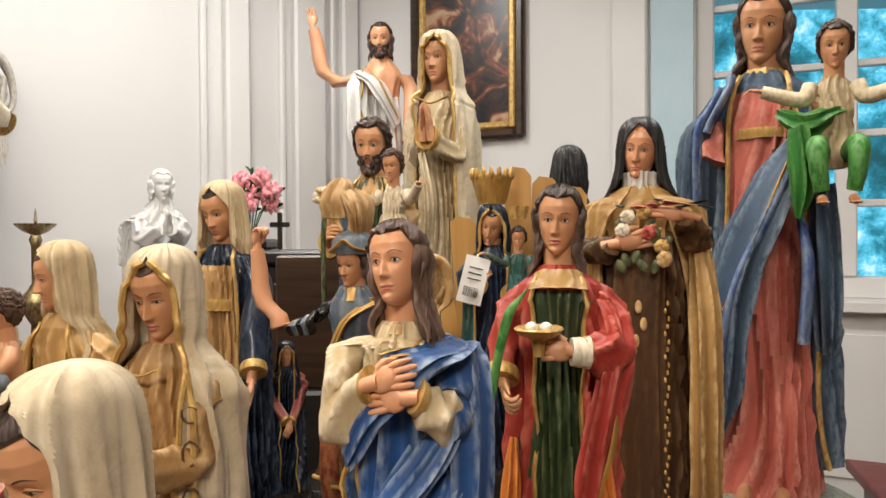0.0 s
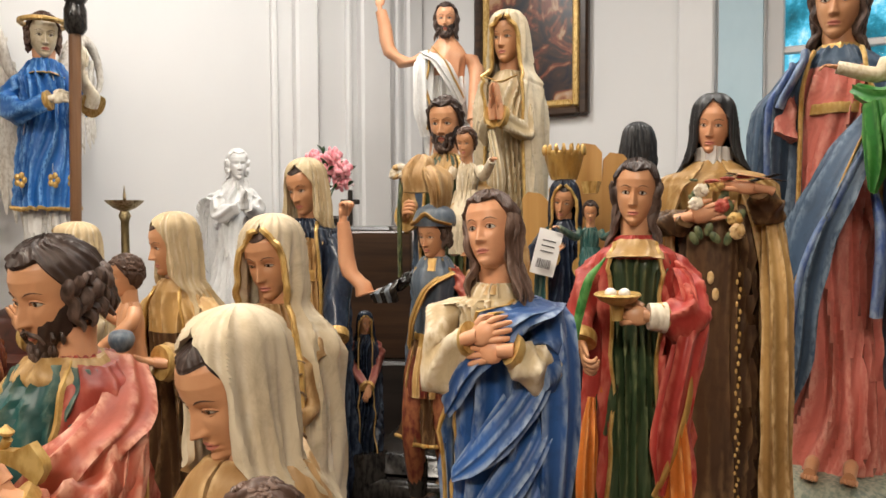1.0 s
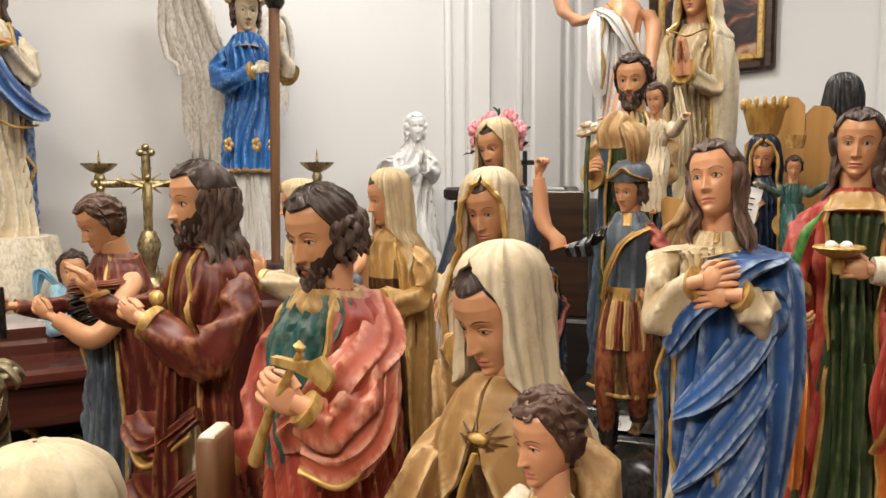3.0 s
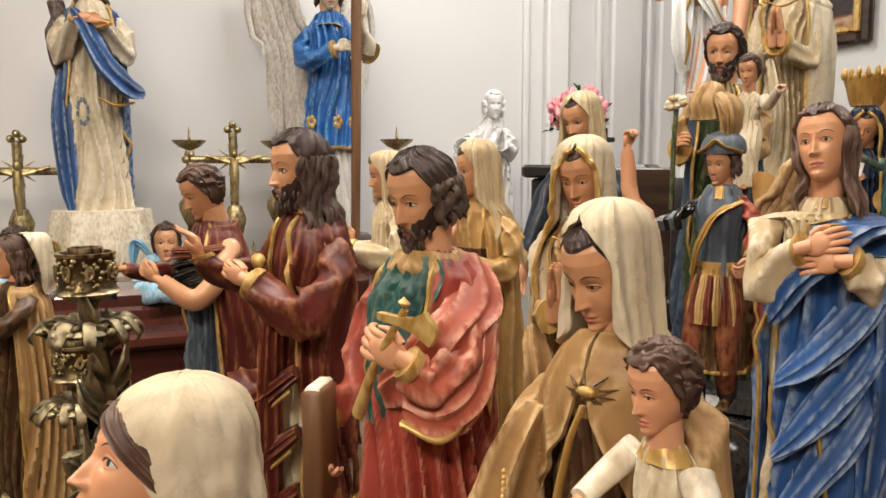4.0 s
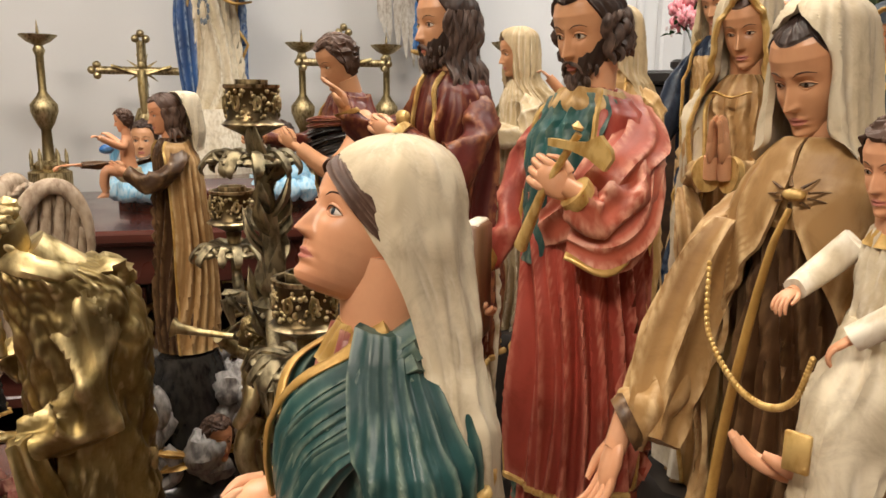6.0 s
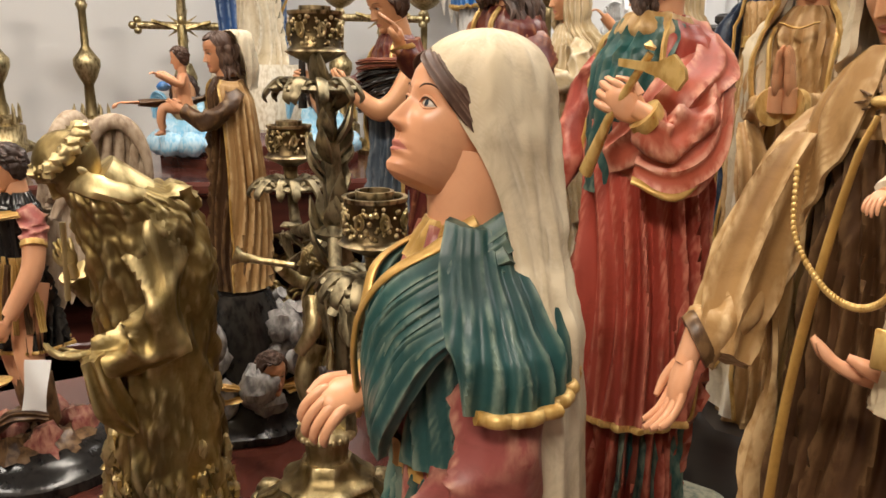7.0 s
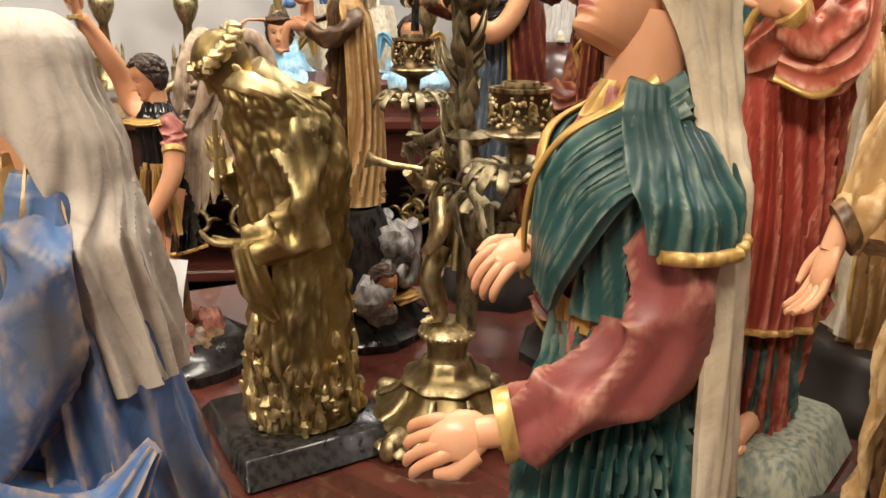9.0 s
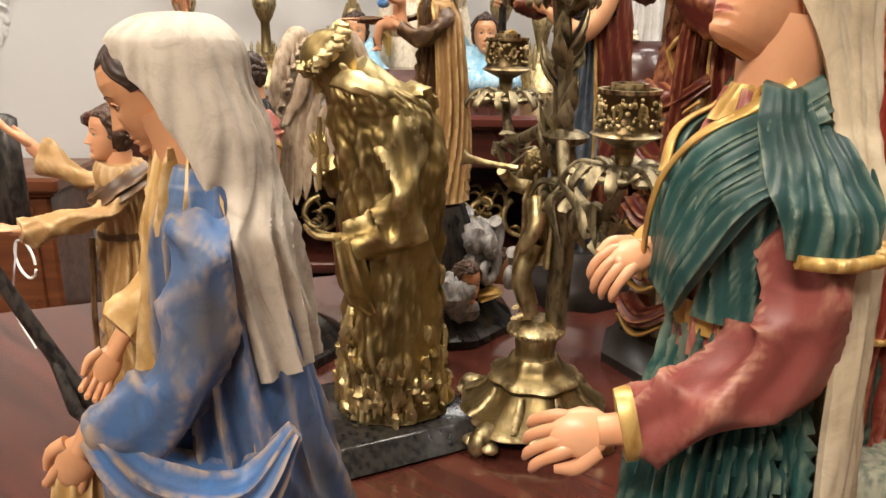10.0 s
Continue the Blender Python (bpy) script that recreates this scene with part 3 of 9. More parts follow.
    kit.xf = keep


def palm(kit, p, d, up, s, mat, curl=0.3, spread=0.12, mirror=1, thumb=1.0):
    """A hand of length s at the wrist p, pointing along d, with its back towards up. curl: 0 flat, 1 closed."""
    d = Vector(d).normalized()
    up = Vector(up)
    up = (up - d * up.dot(d)).normalized()
    sd = d.cross(up) * mirror
    R = Matrix((sd, d, up)).transposed()
    p = Vector(p)
    kit.ball(tuple(p + d * s * 0.25), (s * 0.21, s * 0.3, s * 0.1), mat, n=12, rot=R)
    kit.tube([tuple(p - d * s * 0.25), tuple(p + d * 0.12 * s)], [s * 0.15, s * 0.15], mat, n=10, flat=0.8)
    for i in range(4):
        o = (i - 1.5) / 1.5
        q = p + d * s * 0.46 + sd * o * s * 0.15
        ln = s * (0.5 - 0.07 * abs(i - 1.3))
        ang, pts, rr = 0.0, [tuple(p + d * s * 0.3 + sd * o * s * 0.12), tuple(q)], [s * 0.05, s * 0.058]
        for seg in (0.42, 0.32, 0.26):
            ang += curl * 1.35
            w = (d + sd * o * spread).normalized()
            q = q + (w * math.cos(ang) - up * math.sin(ang)) * ln * seg
            pts.append(tuple(q))
            rr.append(s * 0.05)
        rr[-1] = s * 0.03
        kit.tube(pts, rr, mat, n=8, smooth=3)
    t0 = p + d * s * 0.12 - sd * s * 0.16
    kit.tube([tuple(t0), tuple(t0 + d * s * 0.2 - sd * s * 0.1 * thumb - up * s * 0.04), tuple(t0 + d * s * 0.4 - sd * s * 0.08 * thumb - up * s * 0.1)], [s * 0.075, s * 0.066, s * 0.035], mat, n=8, smooth=3)


def sleeve(kit, pts, rad, mat, trim=None, seed=0, n=30, rough=1.0):
    """A cloth sleeve with slanting creases, gathered at the elbow."""
    P = np.array(pts, float)
    P[:-1, 0] *= 0.83
    R = np.array(rad, float) * 0.74
    P = np.vstack([(P[0, 0] * 0.45, P[0, 1], P[0, 2] + 0.005), P])
    R = np.concatenate([[R[0] * 0.55], R])
    S, r_ = spline(P, 9), spline(R[:, None], 9)[:, 0]
    T = np.gradient(S, axis=0)
    T /= np.linalg.norm(T, axis=1)[:, None] + 1e-9
    rg = random.Random(seed * 7 + len(kit.v))
    ph = [rg.uniform(0, 6.28) for _ in range(5)]
    u = np.array((0.13, 0.21, 1.0))
    rows = []
    for i, (p, t, r) in enumerate(zip(S, T, r_)):
        a = u - t * (u @ t)
        a /= np.linalg.norm(a) + 1e-9
        u = a
        b = np.cross(t, a)
        s_ = i / (len(S) - 1)
        row = []
        for j in range(n):
            w = 2 * math.pi * j / n
            c1 = 1 - 2 * abs(math.sin(1.5 * w + 8.5 * s_ + ph[0] + 0.8 * math.sin(w + ph[1]))) ** 0.75
            c2 = 1 - 2 * abs(math.sin(w - 12 * s_ + ph[2])) ** 0.8
            q = r * (1 + rough * (0.17 * c1 + 0.12 * c2 + 0.04 * math.sin(5 * w + 17 * s_ + ph[3])))
            row.append(p + (a * math.cos(w) + b * math.sin(w)) * q)
        rows.append(row)
    kit.grid(rows, mat, cu=True, cap0=True, cap1=True)
    if trim is not None:
        d = P[-1] - P[-2]
        d /= np.linalg.norm(d)
        kit.tube([tuple(P[-1] - d * 0.014), tuple(P[-1] - d * 0.007), tuple(P[-1] + d * 0.005)], [R[-1] * 1.02, R[-1] * 1.09, R[-1] * 1.06], trim, n=n)


def swag(kit, pts, rad, mat, flat=0.5, seed=0, rib=5, ribamp=0.16, trim=None, up=None):
    """A bundle of gathered cloth along a line."""
    pts = [(x * (0.86 if z < 0.82 else 1), y * (0.94 if z < 0.82 else 1), z) for x, y, z in pts]
    kit.tube(pts, [r * 0.92 for r in rad], mat, n=44, smooth=8, flat=flat, rib=rib + 2 if rib > 2 else rib, ribamp=ribamp * 1.25, seed=seed, up=up, sharp=rib > 2)


def plinth(kit, z0, r, h, mat, n=8, step=0.3):
    kit.lathe((0, 0, z0), [(r * 1.08, 0), (r * 1.08, h * step), (r * 1.02, h * (step + 0.08)), (r, h * 0.85), (r * 0.96, h)], mat, n=n, turn=math.pi / n)


def wing(kit, root, tip_dir, up_dir, length, width, mat, sd=1, rows=4):
    """A carved wing of overlapping feathers, in the plane of its two directions."""
    r, t, u = Vector(root), Vector(tip_dir).normalized(), Vector(up_dir).normalized()
    nrm = t.cross(u).normalized()
    edge = spline([(0, -0.05), (0.12, 0.26), (0.34, 0.48), (0.62, 0.5), (0.86, 0.34), (0.97, 0.08)], 6)

    def at(a, b, off=0.0):
        return tuple(r + t * width * a + u * length * b + nrm * (off * width * sd))

    kit.tube([at(a, b) for a, b in edge], list(np.interp(np.arange(len(edge)), (0, 8, 20, len(edge) - 1), (0.05 * width, 0.11 * width, 0.09 * width, 0.03 * width))), mat, n=10, flat=0.7)
    # long quills below, then shorter and shorter coverts laid over them
    for q in range(rows + 1):
        nf = 10 + 2 * q
        for i in range(nf):
            s = (i + 0.5 * (q % 2)) / (nf - 0.5)
            e = edge[min(len(edge) - 1, int(s * (len(edge) - 1)))]
            tip = -0.62 + 0.22 * s + 0.1 * s * s if q == 0 else e[1] - (0.46 - 0.1 * q) * (0.75 + 0.25 * s)
            a0, a1 = e[0] * 0.94, e[0] * 0.94 + (0.1 if q == 0 else 0.04) * s
            off = 0.02 + 0.035 * q
            kit.tube([at(a0, e[1] - 0.02, off), at((a0 + a1) / 2, e[1] + (tip - e[1]) * 0.5, off + 0.02), at(a1, e[1] + (tip - e[1]) * 0.88, off + 0.012), at(a1, tip, off - 0.02)], [0.04 * width, 0.075 * width, 0.07 * width, 0.012 * width], mat, n=7, smooth=3, flat=0.28, up=tuple(nrm))

# ---- the room ----
CORNER = Vector((-0.56, 4.02, 0))
LDIR = Vector((-math.sin(radians(45)), -math.cos(radians(45)), 0))
RDIR = Vector((math.cos(radians(22)), -math.sin(radians(22)), 0))
LN = Vector((LDIR.y * -1, LDIR.x, 0)) * -1   # into the room from the left-hand wall
if LN.dot(Vector((0, 0, 0)) - CORNER) < 0:
    LN = -LN
RN = Vector((-RDIR.y, RDIR.x, 0))
if RN.dot(Vector((0, 0, 0)) - CORNER) < 0:
    RN = -RN
CEIL = 3.25
BUF = 0.97   # height of the sideboard


def frame_on(o, u, nrm):
    """Pose whose x runs along the wall, whose -y faces into the room."""
    z = Vector((0, 0, 1))
    x = u.normalized()
    y = z.cross(x)
    if y.dot(nrm) > 0:
        x, y = -x, -y
    m = Matrix((x, y, z)).transposed().to_4x4()
    m.translation = o
    return m


def block(name, lo, hi, mat, m=None, kind="structure", label="", category="", bev=0.0, parent=None):
    k = Kit()
    k.box(((lo[0] + hi[0]) / 2, (lo[1] + hi[1]) / 2, lo[2]), (hi[0] - lo[0], hi[1] - lo[1], hi[2] - lo[2]), mat, bev=bev)
    if parent is not None:
        ob = k.part(name, parent, label, smooth=False)
        if m is not None:
            ob.matrix_basis = m
        return ob
    return k.thing(name, m or Matrix(), label, category, kind=kind, smooth=False)


ML = frame_on(CORNER, LDIR, LN)      # local x grows towards the corner's far side
MR = frame_on(CORNER, RDIR, RN)
sl = 1 if (ML.inverted() @ (CORNER + LDIR)).x > 0 else -1
sr = 1 if (MR.inverted() @ (CORNER + RDIR)).x > 0 else -1


def lx(a, b):
    return (min(sl * a, sl * b), max(sl * a, sl * b))


def rx_(a, b):
    return (min(sr * a, sr * b), max(sr * a, sr * b))


a, b = lx(-0.1, 7.5)
block("wall_left", (a, 0, 0), (b, 0.2, CEIL), WALL, ML, label="plain white plastered wall", category="wall")
# the window wall, built round its opening
WIN = (1.7, 2.78, 1.23, 2.85)
for q, (s0, s1, z0, z1) in enumerate(((-0.05, WIN[0], 0, CEIL), (WIN[1], 5.5, 0, CEIL), (WIN[0], WIN[1], 0, WIN[2]), (WIN[0], WIN[1], WIN[3], CEIL))):
    a, b = rx_(s0, s1)
    block("wall_right", (a, 0, z0), (b, 0.2, z1), WALL, MR, label="white plastered wall with a window opening", category="wall")
# unseen walls added to close the room, their tone set for bounced fill
block("wall_back", (-7.0, -3.0, 0), (6.0, -2.8, CEIL), FILL_WALL, label="unseen beige wall behind the tables, toned for bounce light", category="wall")
block("wall_side", (4.4, -3.0, 0), (4.6, 3.0, CEIL), FILL_WALL, label="unseen beige side wall, toned for bounce light", category="wall")
block("wall_side", (-6.0, -3.0, 0), (-5.8, 0.0, CEIL), FILL_WALL, label="unseen beige side wall, toned for bounce light", category="wall")
block("floor", (-7, -3.2, -0.1), (6, 6, 0), PARQUET, label="brown varnished wooden floor", category="floor")
block("ceiling", (-7, -3.2, CEIL), (6, 6, CEIL + 0.12), WALL, label="plain white ceiling", category="ceiling")
a, b = lx(0.02, 7.4)
block("baseboard", (a, -0.02, 0), (b, 0.0, 0.16), TRIM, ML, label="white painted baseboard", category="baseboard", bev=0.006)
a, b = rx_(0.02, 5.4)
block("baseboard", (a, -0.02, 0), (b, 0.0, 0.16), TRIM, MR, label="white painted baseboard", category="baseboard", bev=0.006)
# white mouldings of the tall door casing beside the corner
for s0, s1, d in ((0.03, 0.13, 0.05), (0.16, 0.19, 0.03), (0.24, 0.42, 0.06), (0.46, 0.49, 0.035), (0.66, 0.78, 0.06), (0.86, 0.89, 0.03)):
    a, b = lx(s0, s1)
    block("trim", (a, -d, 0), (b, -0.001, CEIL), TRIM, ML, label="white painted door casing moulding", category="moulding", bev=0.012)

# window
wroot = empty_thing("window_1", MR, "white wooden window with small panes of glass", "window", kind="structure")
GLASS = bpy.data.materials.new("window_glass")
GLASS.use_nodes = True
gb = GLASS.node_tree.nodes["Principled BSDF"]
gb.inputs["Transmission Weight"].default_value, gb.inputs["Roughness"].default_value, gb.inputs["IOR"].default_value = 1.0, 0.02, 1.05
gb.inputs["Base Color"].default_value = (0.95, 0.98, 1, 1)
# the blue of daylight on the shutter leaf is put into its colour
DAYLIT_BLUE = paint("daylight_tinted_shutter", (0.5, 0.66, 0.74), (0.46, 0.62, 0.7), rough=0.4, bump=0.02)
w0, w1, z0, z1 = WIN
for nm, s0, s1, za, zb, y0, y1, mt in (("window_frame", w0, w0 + 0.07, z0, z1, 0.06, 0.14, TRIM), ("window_frame", w1 - 0.07, w1, z0, z1, 0.06, 0.14, TRIM), ("window_frame", w0 + 0.07, w1 - 0.07, z0, z0 + 0.09, 0.06, 0.14, TRIM),
                                   ("window_frame", w0 + 0.07, w1 - 0.07, z1 - 0.07, z1, 0.06, 0.14, TRIM), ("window_mullion", 2.25, 2.33, z0 + 0.09, z1 - 0.07, 0.05, 0.15, TRIM), ("window_sill", w0 - 0.08, w1 + 0.08, z0 - 0.05, z0 - 0.002, -0.07, 0.199, TRIM)):
    a, b = rx_(s0, s1)
    block(nm, (a, y0, za), (b, y1, zb), mt, bev=0.006, parent=wroot)
for i in range(5):
    zz = z0 + 0.09 + 0.29 * (i + 1)
    if zz < z1 - 0.1:
        for s0, s1 in ((w0 + 0.07, 2.25), (2.33, w1 - 0.07)):
            a, b = rx_(s0, s1)
            block("glazing_bar", (a, 0.08, zz), (b, 0.12, zz + 0.03), TRIM, bev=0.004, parent=wroot)
for s0, s1 in ((w0 + 0.07, 2.25), (2.33, w1 - 0.07)):
    a, b = rx_(s0, s1)
    for i in range(6):
        za, zb = z0 + 0.09 + 0.29 * i, min(z1 - 0.07, z0 + 0.09 + 0.29 * (i + 1))
        if zb - za > 0.05:
            p = block("pane", (a, 0.098, za), (b, 0.102, zb), GLASS, parent=wroot)
            p.visible_shadow = False
a, b = rx_(w0 - 0.36, w0 - 0.2)
block("window_casing", (a, -0.05, 0.0), (b, -0.001, z1 + 0.2), TRIM, MR, label="white painted window casing", category="moulding", bev=0.01)
a, b = rx_(w0 - 0.185, w0 - 0.006)
block("shutter", (a, -0.035, z0), (b, -0.003, z1), DAYLIT_BLUE, parent=wroot, label="folded shutter leaf, coloured pale blue like daylight on it")
# recessed panel below the window
a, b = rx_(w0 + 0.15, w1 - 0.1)
block("trim", (a, -0.012, 0.5), (b, -0.001, z0 - 0.14), TRIM, MR, label="white panel under the window", category="moulding", bev=0.008)

# greenery and sky far outside the window, a glowing sheet with sunlight in its colours
def backdrop_material():
    mat = bpy.data.materials.new("glowing_garden")
    mat.use_nodes = True
    nt = mat.node_tree
    N, L = nt.nodes, nt.links
    tc, n1 = N.new("ShaderNodeTexCoord"), N.new("ShaderNodeTexNoise")
    n1.inputs["Scale"].default_value, n1.inputs["Detail"].default_value = 1.6, 9
    n1.inputs["Roughness"].default_value = 0.7
    L.new(tc.outputs["Object"], n1.inputs["Vector"])
    ra = N.new("ShaderNodeValToRGB")
    for i, (p, c) in enumerate(((0.36, (0.02, 0.09, 0.11)), (0.47, (0.03, 0.22, 0.3)), (0.55, (0.12, 0.55, 0.75)), (0.64, (0.75, 0.95, 1.0)))):
        e = ra.color_ramp.elements[i] if i < 2 else ra.color_ramp.elements.new(p)
        e.position, e.color = p, (*c, 1)
    L.new(n1.outputs["Fac"], ra.inputs[0])
    em = N.new("ShaderNodeEmission")
    em.inputs[1].default_value = 1.3
    L.new(ra.outputs[0], em.inputs[0])
    L.new(em.outputs[0], N["Material Output"].inputs[0])
    return mat


a, b = rx_(-1.0, 9.0)
block("backdrop", (a, 5.0, -2), (b, 5.1, 7), backdrop_material(), MR, label="glowing backdrop of sunlit garden leaves far outside the window", category="backdrop")
wl = frame_on(CORNER + RDIR * 2.28 - RN * 0.25 + Vector((0, 0, 2.04)), RDIR, RN)
area_lamp("window_daylight", wl @ pose(0, 0, 0, 90, 0, 0), 0.95, 1.55, 26, (0.62, 0.85, 1.0))

# paintings
def painting(m, w, h, seed, label):
    root = empty_thing("framed_painting", m, label, "painting")
    mat = bpy.data.materials.new("dark_canvas")
    mat.use_nodes = True
    nt = mat.node_tree
    N, L = nt.nodes, nt.links
    tc, n1, ra = N.new("ShaderNodeTexCoord"), N.new("ShaderNodeTexNoise"), N.new("ShaderNodeValToRGB")
    n1.inputs["Scale"].default_value, n1.inputs["Detail"].default_value, n1.inputs["Distortion"].default_value = 7 + seed, 5, 1.6
    L.new(tc.outputs["Object"], n1.inputs["Vector"])
    for i, (p, c) in enumerate(((0.38, (0.012, 0.013, 0.022)), (0.5, (0.05, 0.028, 0.022)), (0.57, (0.2, 0.06, 0.035)), (0.63, (0.42, 0.24, 0.13)), (0.72, (0.5, 0.38, 0.28)))):
        e = ra.color_ramp.elements[i] if i < 2 else ra.color_ramp.elements.new(p)
        e.position, e.color = p, (*c, 1)
    L.new(n1.outputs["Fac"], ra.inputs[0])
    L.new(ra.outputs[0], N["Principled BSDF"].inputs["Base Color"])
    N["Principled BSDF"].inputs["Roughness"].default_value = 0.3
    block("canvas", (-w / 2 + 0.07, -0.03, 0.07), (w / 2 - 0.07, -0.015, h - 0.07), mat, parent=root)
    for x0, x1, za, zb in ((-w / 2, -w / 2 + 0.045, 0, h), (w / 2 - 0.045, w / 2, 0, h), (-w / 2 + 0.045, w / 2 - 0.045, 0, 0.045), (-w / 2 + 0.045, w / 2 - 0.045, h - 0.045, h)):
        block("outer_frame", (x0, -0.055, za), (x1, -0.004, zb), FRAMEWOOD, bev=0.012, parent=root)
    for x0, x1, za, zb in ((-w / 2 + 0.045, -w / 2 + 0.08, 0.045, h - 0.045), (w / 2 - 0.08, w / 2 - 0.045, 0.045, h - 0.045), (-w / 2 + 0.08, w / 2 - 0.08, 0.045, 0.08), (-w / 2 + 0.08, w / 2 - 0.08, h - 0.08, h - 0.045)):
        block("gilt_slip", (x0, -0.045, za), (x1, -0.004, zb), GOLD, bev=0.01, parent=root)
    return root


def on_right(px_s, z):
    o = CORNER + RDIR * px_s
    o.z = z
    return frame_on(o, RDIR, RN)


def on_left(s, z):
    o = CORNER + LDIR * s
    o.z = z
    return frame_on(o, LDIR, LN)


painting(on_right(0.63, 1.97), 0.6, 0.8, 0, "dark oil painting in a gilt and brown frame")
painting(on_left(2.52, 2.3), 0.95, 0.7, 2, "dark painting in a brown wooden frame on the white wall")

# ---- the tables ----
TAB = 0.75


def table(name, corners, z, thick, mat, label, legs=True):
    """A table with a top outlined by its corner points."""
    root = empty_thing(name, Matrix(), label, "table")
    k = Kit()
    cx = sum(c[0] for c in corners) / len(corners)
    cy = sum(c[1] for c in corners) / len(corners)
    rows = []
    for zz, ins in ((z - thick, 0.02), (z - thick + 0.006, 0.004), (z - 0.006, 0.0), (z, 0.006)):
        rows.append([(c[0] + (cx - c[0]) * ins, c[1] + (cy - c[1]) * ins, zz) for c in corners])
    k.grid(rows, mat, cu=True, cap0=True, cap1=True)
    k.part("tabletop", root, smooth=False)
    k = Kit()
    k.grid([[(c[0] + (cx - c[0]) * 0.06, c[1] + (cy - c[1]) * 0.06, zz) for c in corners] for zz in (z - thick - 0.11, z - thick - 0.001)], MAHOG_D, cu=True, cap0=True, cap1=True)
    k.part("apron", root, smooth=False)
    for c in corners:
        k = Kit()
        x, y = c[0] + (cx - c[0]) * 0.1, c[1] + (cy - c[1]) * 0.1
        k.lathe((x, y, 0.0), [(0.03, 0), (0.035, 0.05), (0.025, 0.09), (0.04, 0.3), (0.045, 0.5), (0.03, z - thick - 0.16), (0.045, z - thick - 0.112)], MAHOG_D, n=16)
        k.part("leg", root)
    return root


table("long_table", [(0.9, -0.75), (0.95, 1.9), (-0.76, 1.9), (-1.66, 0.07), (-1.3, -0.75)], TAB, 0.04, MAHOG, "dark red mahogany table crowded with statues")
table("side_table", [(0.98, 1.35), (2.3, 0.8), (2.75, 1.9), (1.25, 2.55)], 0.76, 0.04, wood("red_side_top", (0.13, 0.02, 0.018), (0.2, 0.035, 0.03), 0.35, 4), "dark red side table below the window")

# ---- statues ----
BODY = [(0.0, 0.15, 0.125), (0.16, 0.142, 0.118), (0.36, 0.126, 0.104), (0.52, 0.115, 0.092), (0.62, 0.106, 0.084), (0.7, 0.12, 0.086), (0.76, 0.126, 0.08), (0.8, 0.108, 0.07), (0.822, 0.076, 0.058), (0.836, 0.046, 0.044)]


def body(kit, mat, seed, amp=0.016, k=9, sx=1.0, sy=1.0, prof=None, hem=None, top=None, split=0.6):
    P = [(z, a * sx, c * sy, 0, 0, 0, 1.0 if z < 0.6 else 0.45 if z < 0.78 else 0.15) for z, a, c in (prof or BODY)]
    robe(kit, P, mat, amp=amp, k=k, seed=seed, trim=hem, hem=hem is not None, trim_r=0.007, pick=None if top is None else (lambda p: top if p[2] > split else mat))


def neck(kit, mat, c, h, r=0.042):
    r = r * 0.88
    kit.tube([(0, 0.005, 0.79), (0, 0.0, 0.84), (c[0] * 0.8, c[1] * 0.8 + 0.01, c[2] - 0.3 * h)], [r * 1.35, r * 1.02, r], mat, n=16)


def veil(kit, c, h, mat, trim=None, low=0.5, seed=2, wide=1.0, o=0.95, spread=0.135, deep=0.11, amp=0.012, yaw=0.0, back=0.0, k=8, face_o=0.85):
    """A veil over the crown that hangs down the back and over the shoulders to the height low."""
    x, y, z = c
    P = [(z + 0.545 * h, 0.002, 0.002, x, y + 0.05 * h, 0, 0), (z + 0.535 * h, 0.1 * h, 0.13 * h, x, y + 0.045 * h, 0.0, 0.1), (z + 0.495 * h, 0.2 * h, 0.26 * h, x, y + 0.035 * h, 0.0, 0.15), (z + 0.43 * h, 0.28 * h, 0.36 * h, x, y + 0.03 * h, 0.0, 0.2), (z + 0.36 * h, 0.325 * h, 0.41 * h, x, y + 0.025 * h, 0.12, 0.2),
         (z + 0.27 * h, 0.355 * h, 0.44 * h, x, y + 0.025 * h, face_o * 0.5, 0.3), (z + 0.05 * h, 0.385 * h, 0.46 * h, x, y + 0.035 * h, face_o, 0.4), (z - 0.3 * h, 0.42 * h, 0.45 * h, x, y + 0.05 * h, face_o * 1.0, 0.5), (z - 0.5 * h, 0.49 * h, 0.45 * h, x * 0.9, y + 0.05 * h, face_o * 1.05, 0.6),
         (z - 0.72 * h, max(0.6 * h, spread * 0.8) * wide, max(0.48 * h, deep * 0.75), x * 0.6, 0.01 + y * 0.5 + back, o, 0.7), (0.74, spread * wide, deep, 0, 0.014 + back, o, 0.9)]
    if low < 0.7:
        P.append(((0.74 + low) / 2, spread * 1.06 * wide, deep * 1.05, 0, 0.018 + back * 1.5, o * 1.02, 1.1))
        P.append((low, spread * 1.12 * wide, deep * 1.12, 0, 0.022 + back * 2, o * 1.05, 1.25))
    robe(kit, P, mat, amp=amp, k=k, seed=seed, side=radians(yaw), trim=trim, trim_r=0.0065)


def joined_palms(kit, p, s, mat, tilt=0.25):
    for sd in (-1, 1):
        palm(kit, (p[0] + sd * 0.014, p[1], p[2]), (-sd * 0.06, -tilt, 1), (sd, 0, 0.05), s, mat, curl=0.02, spread=0.02, mirror=-sd)


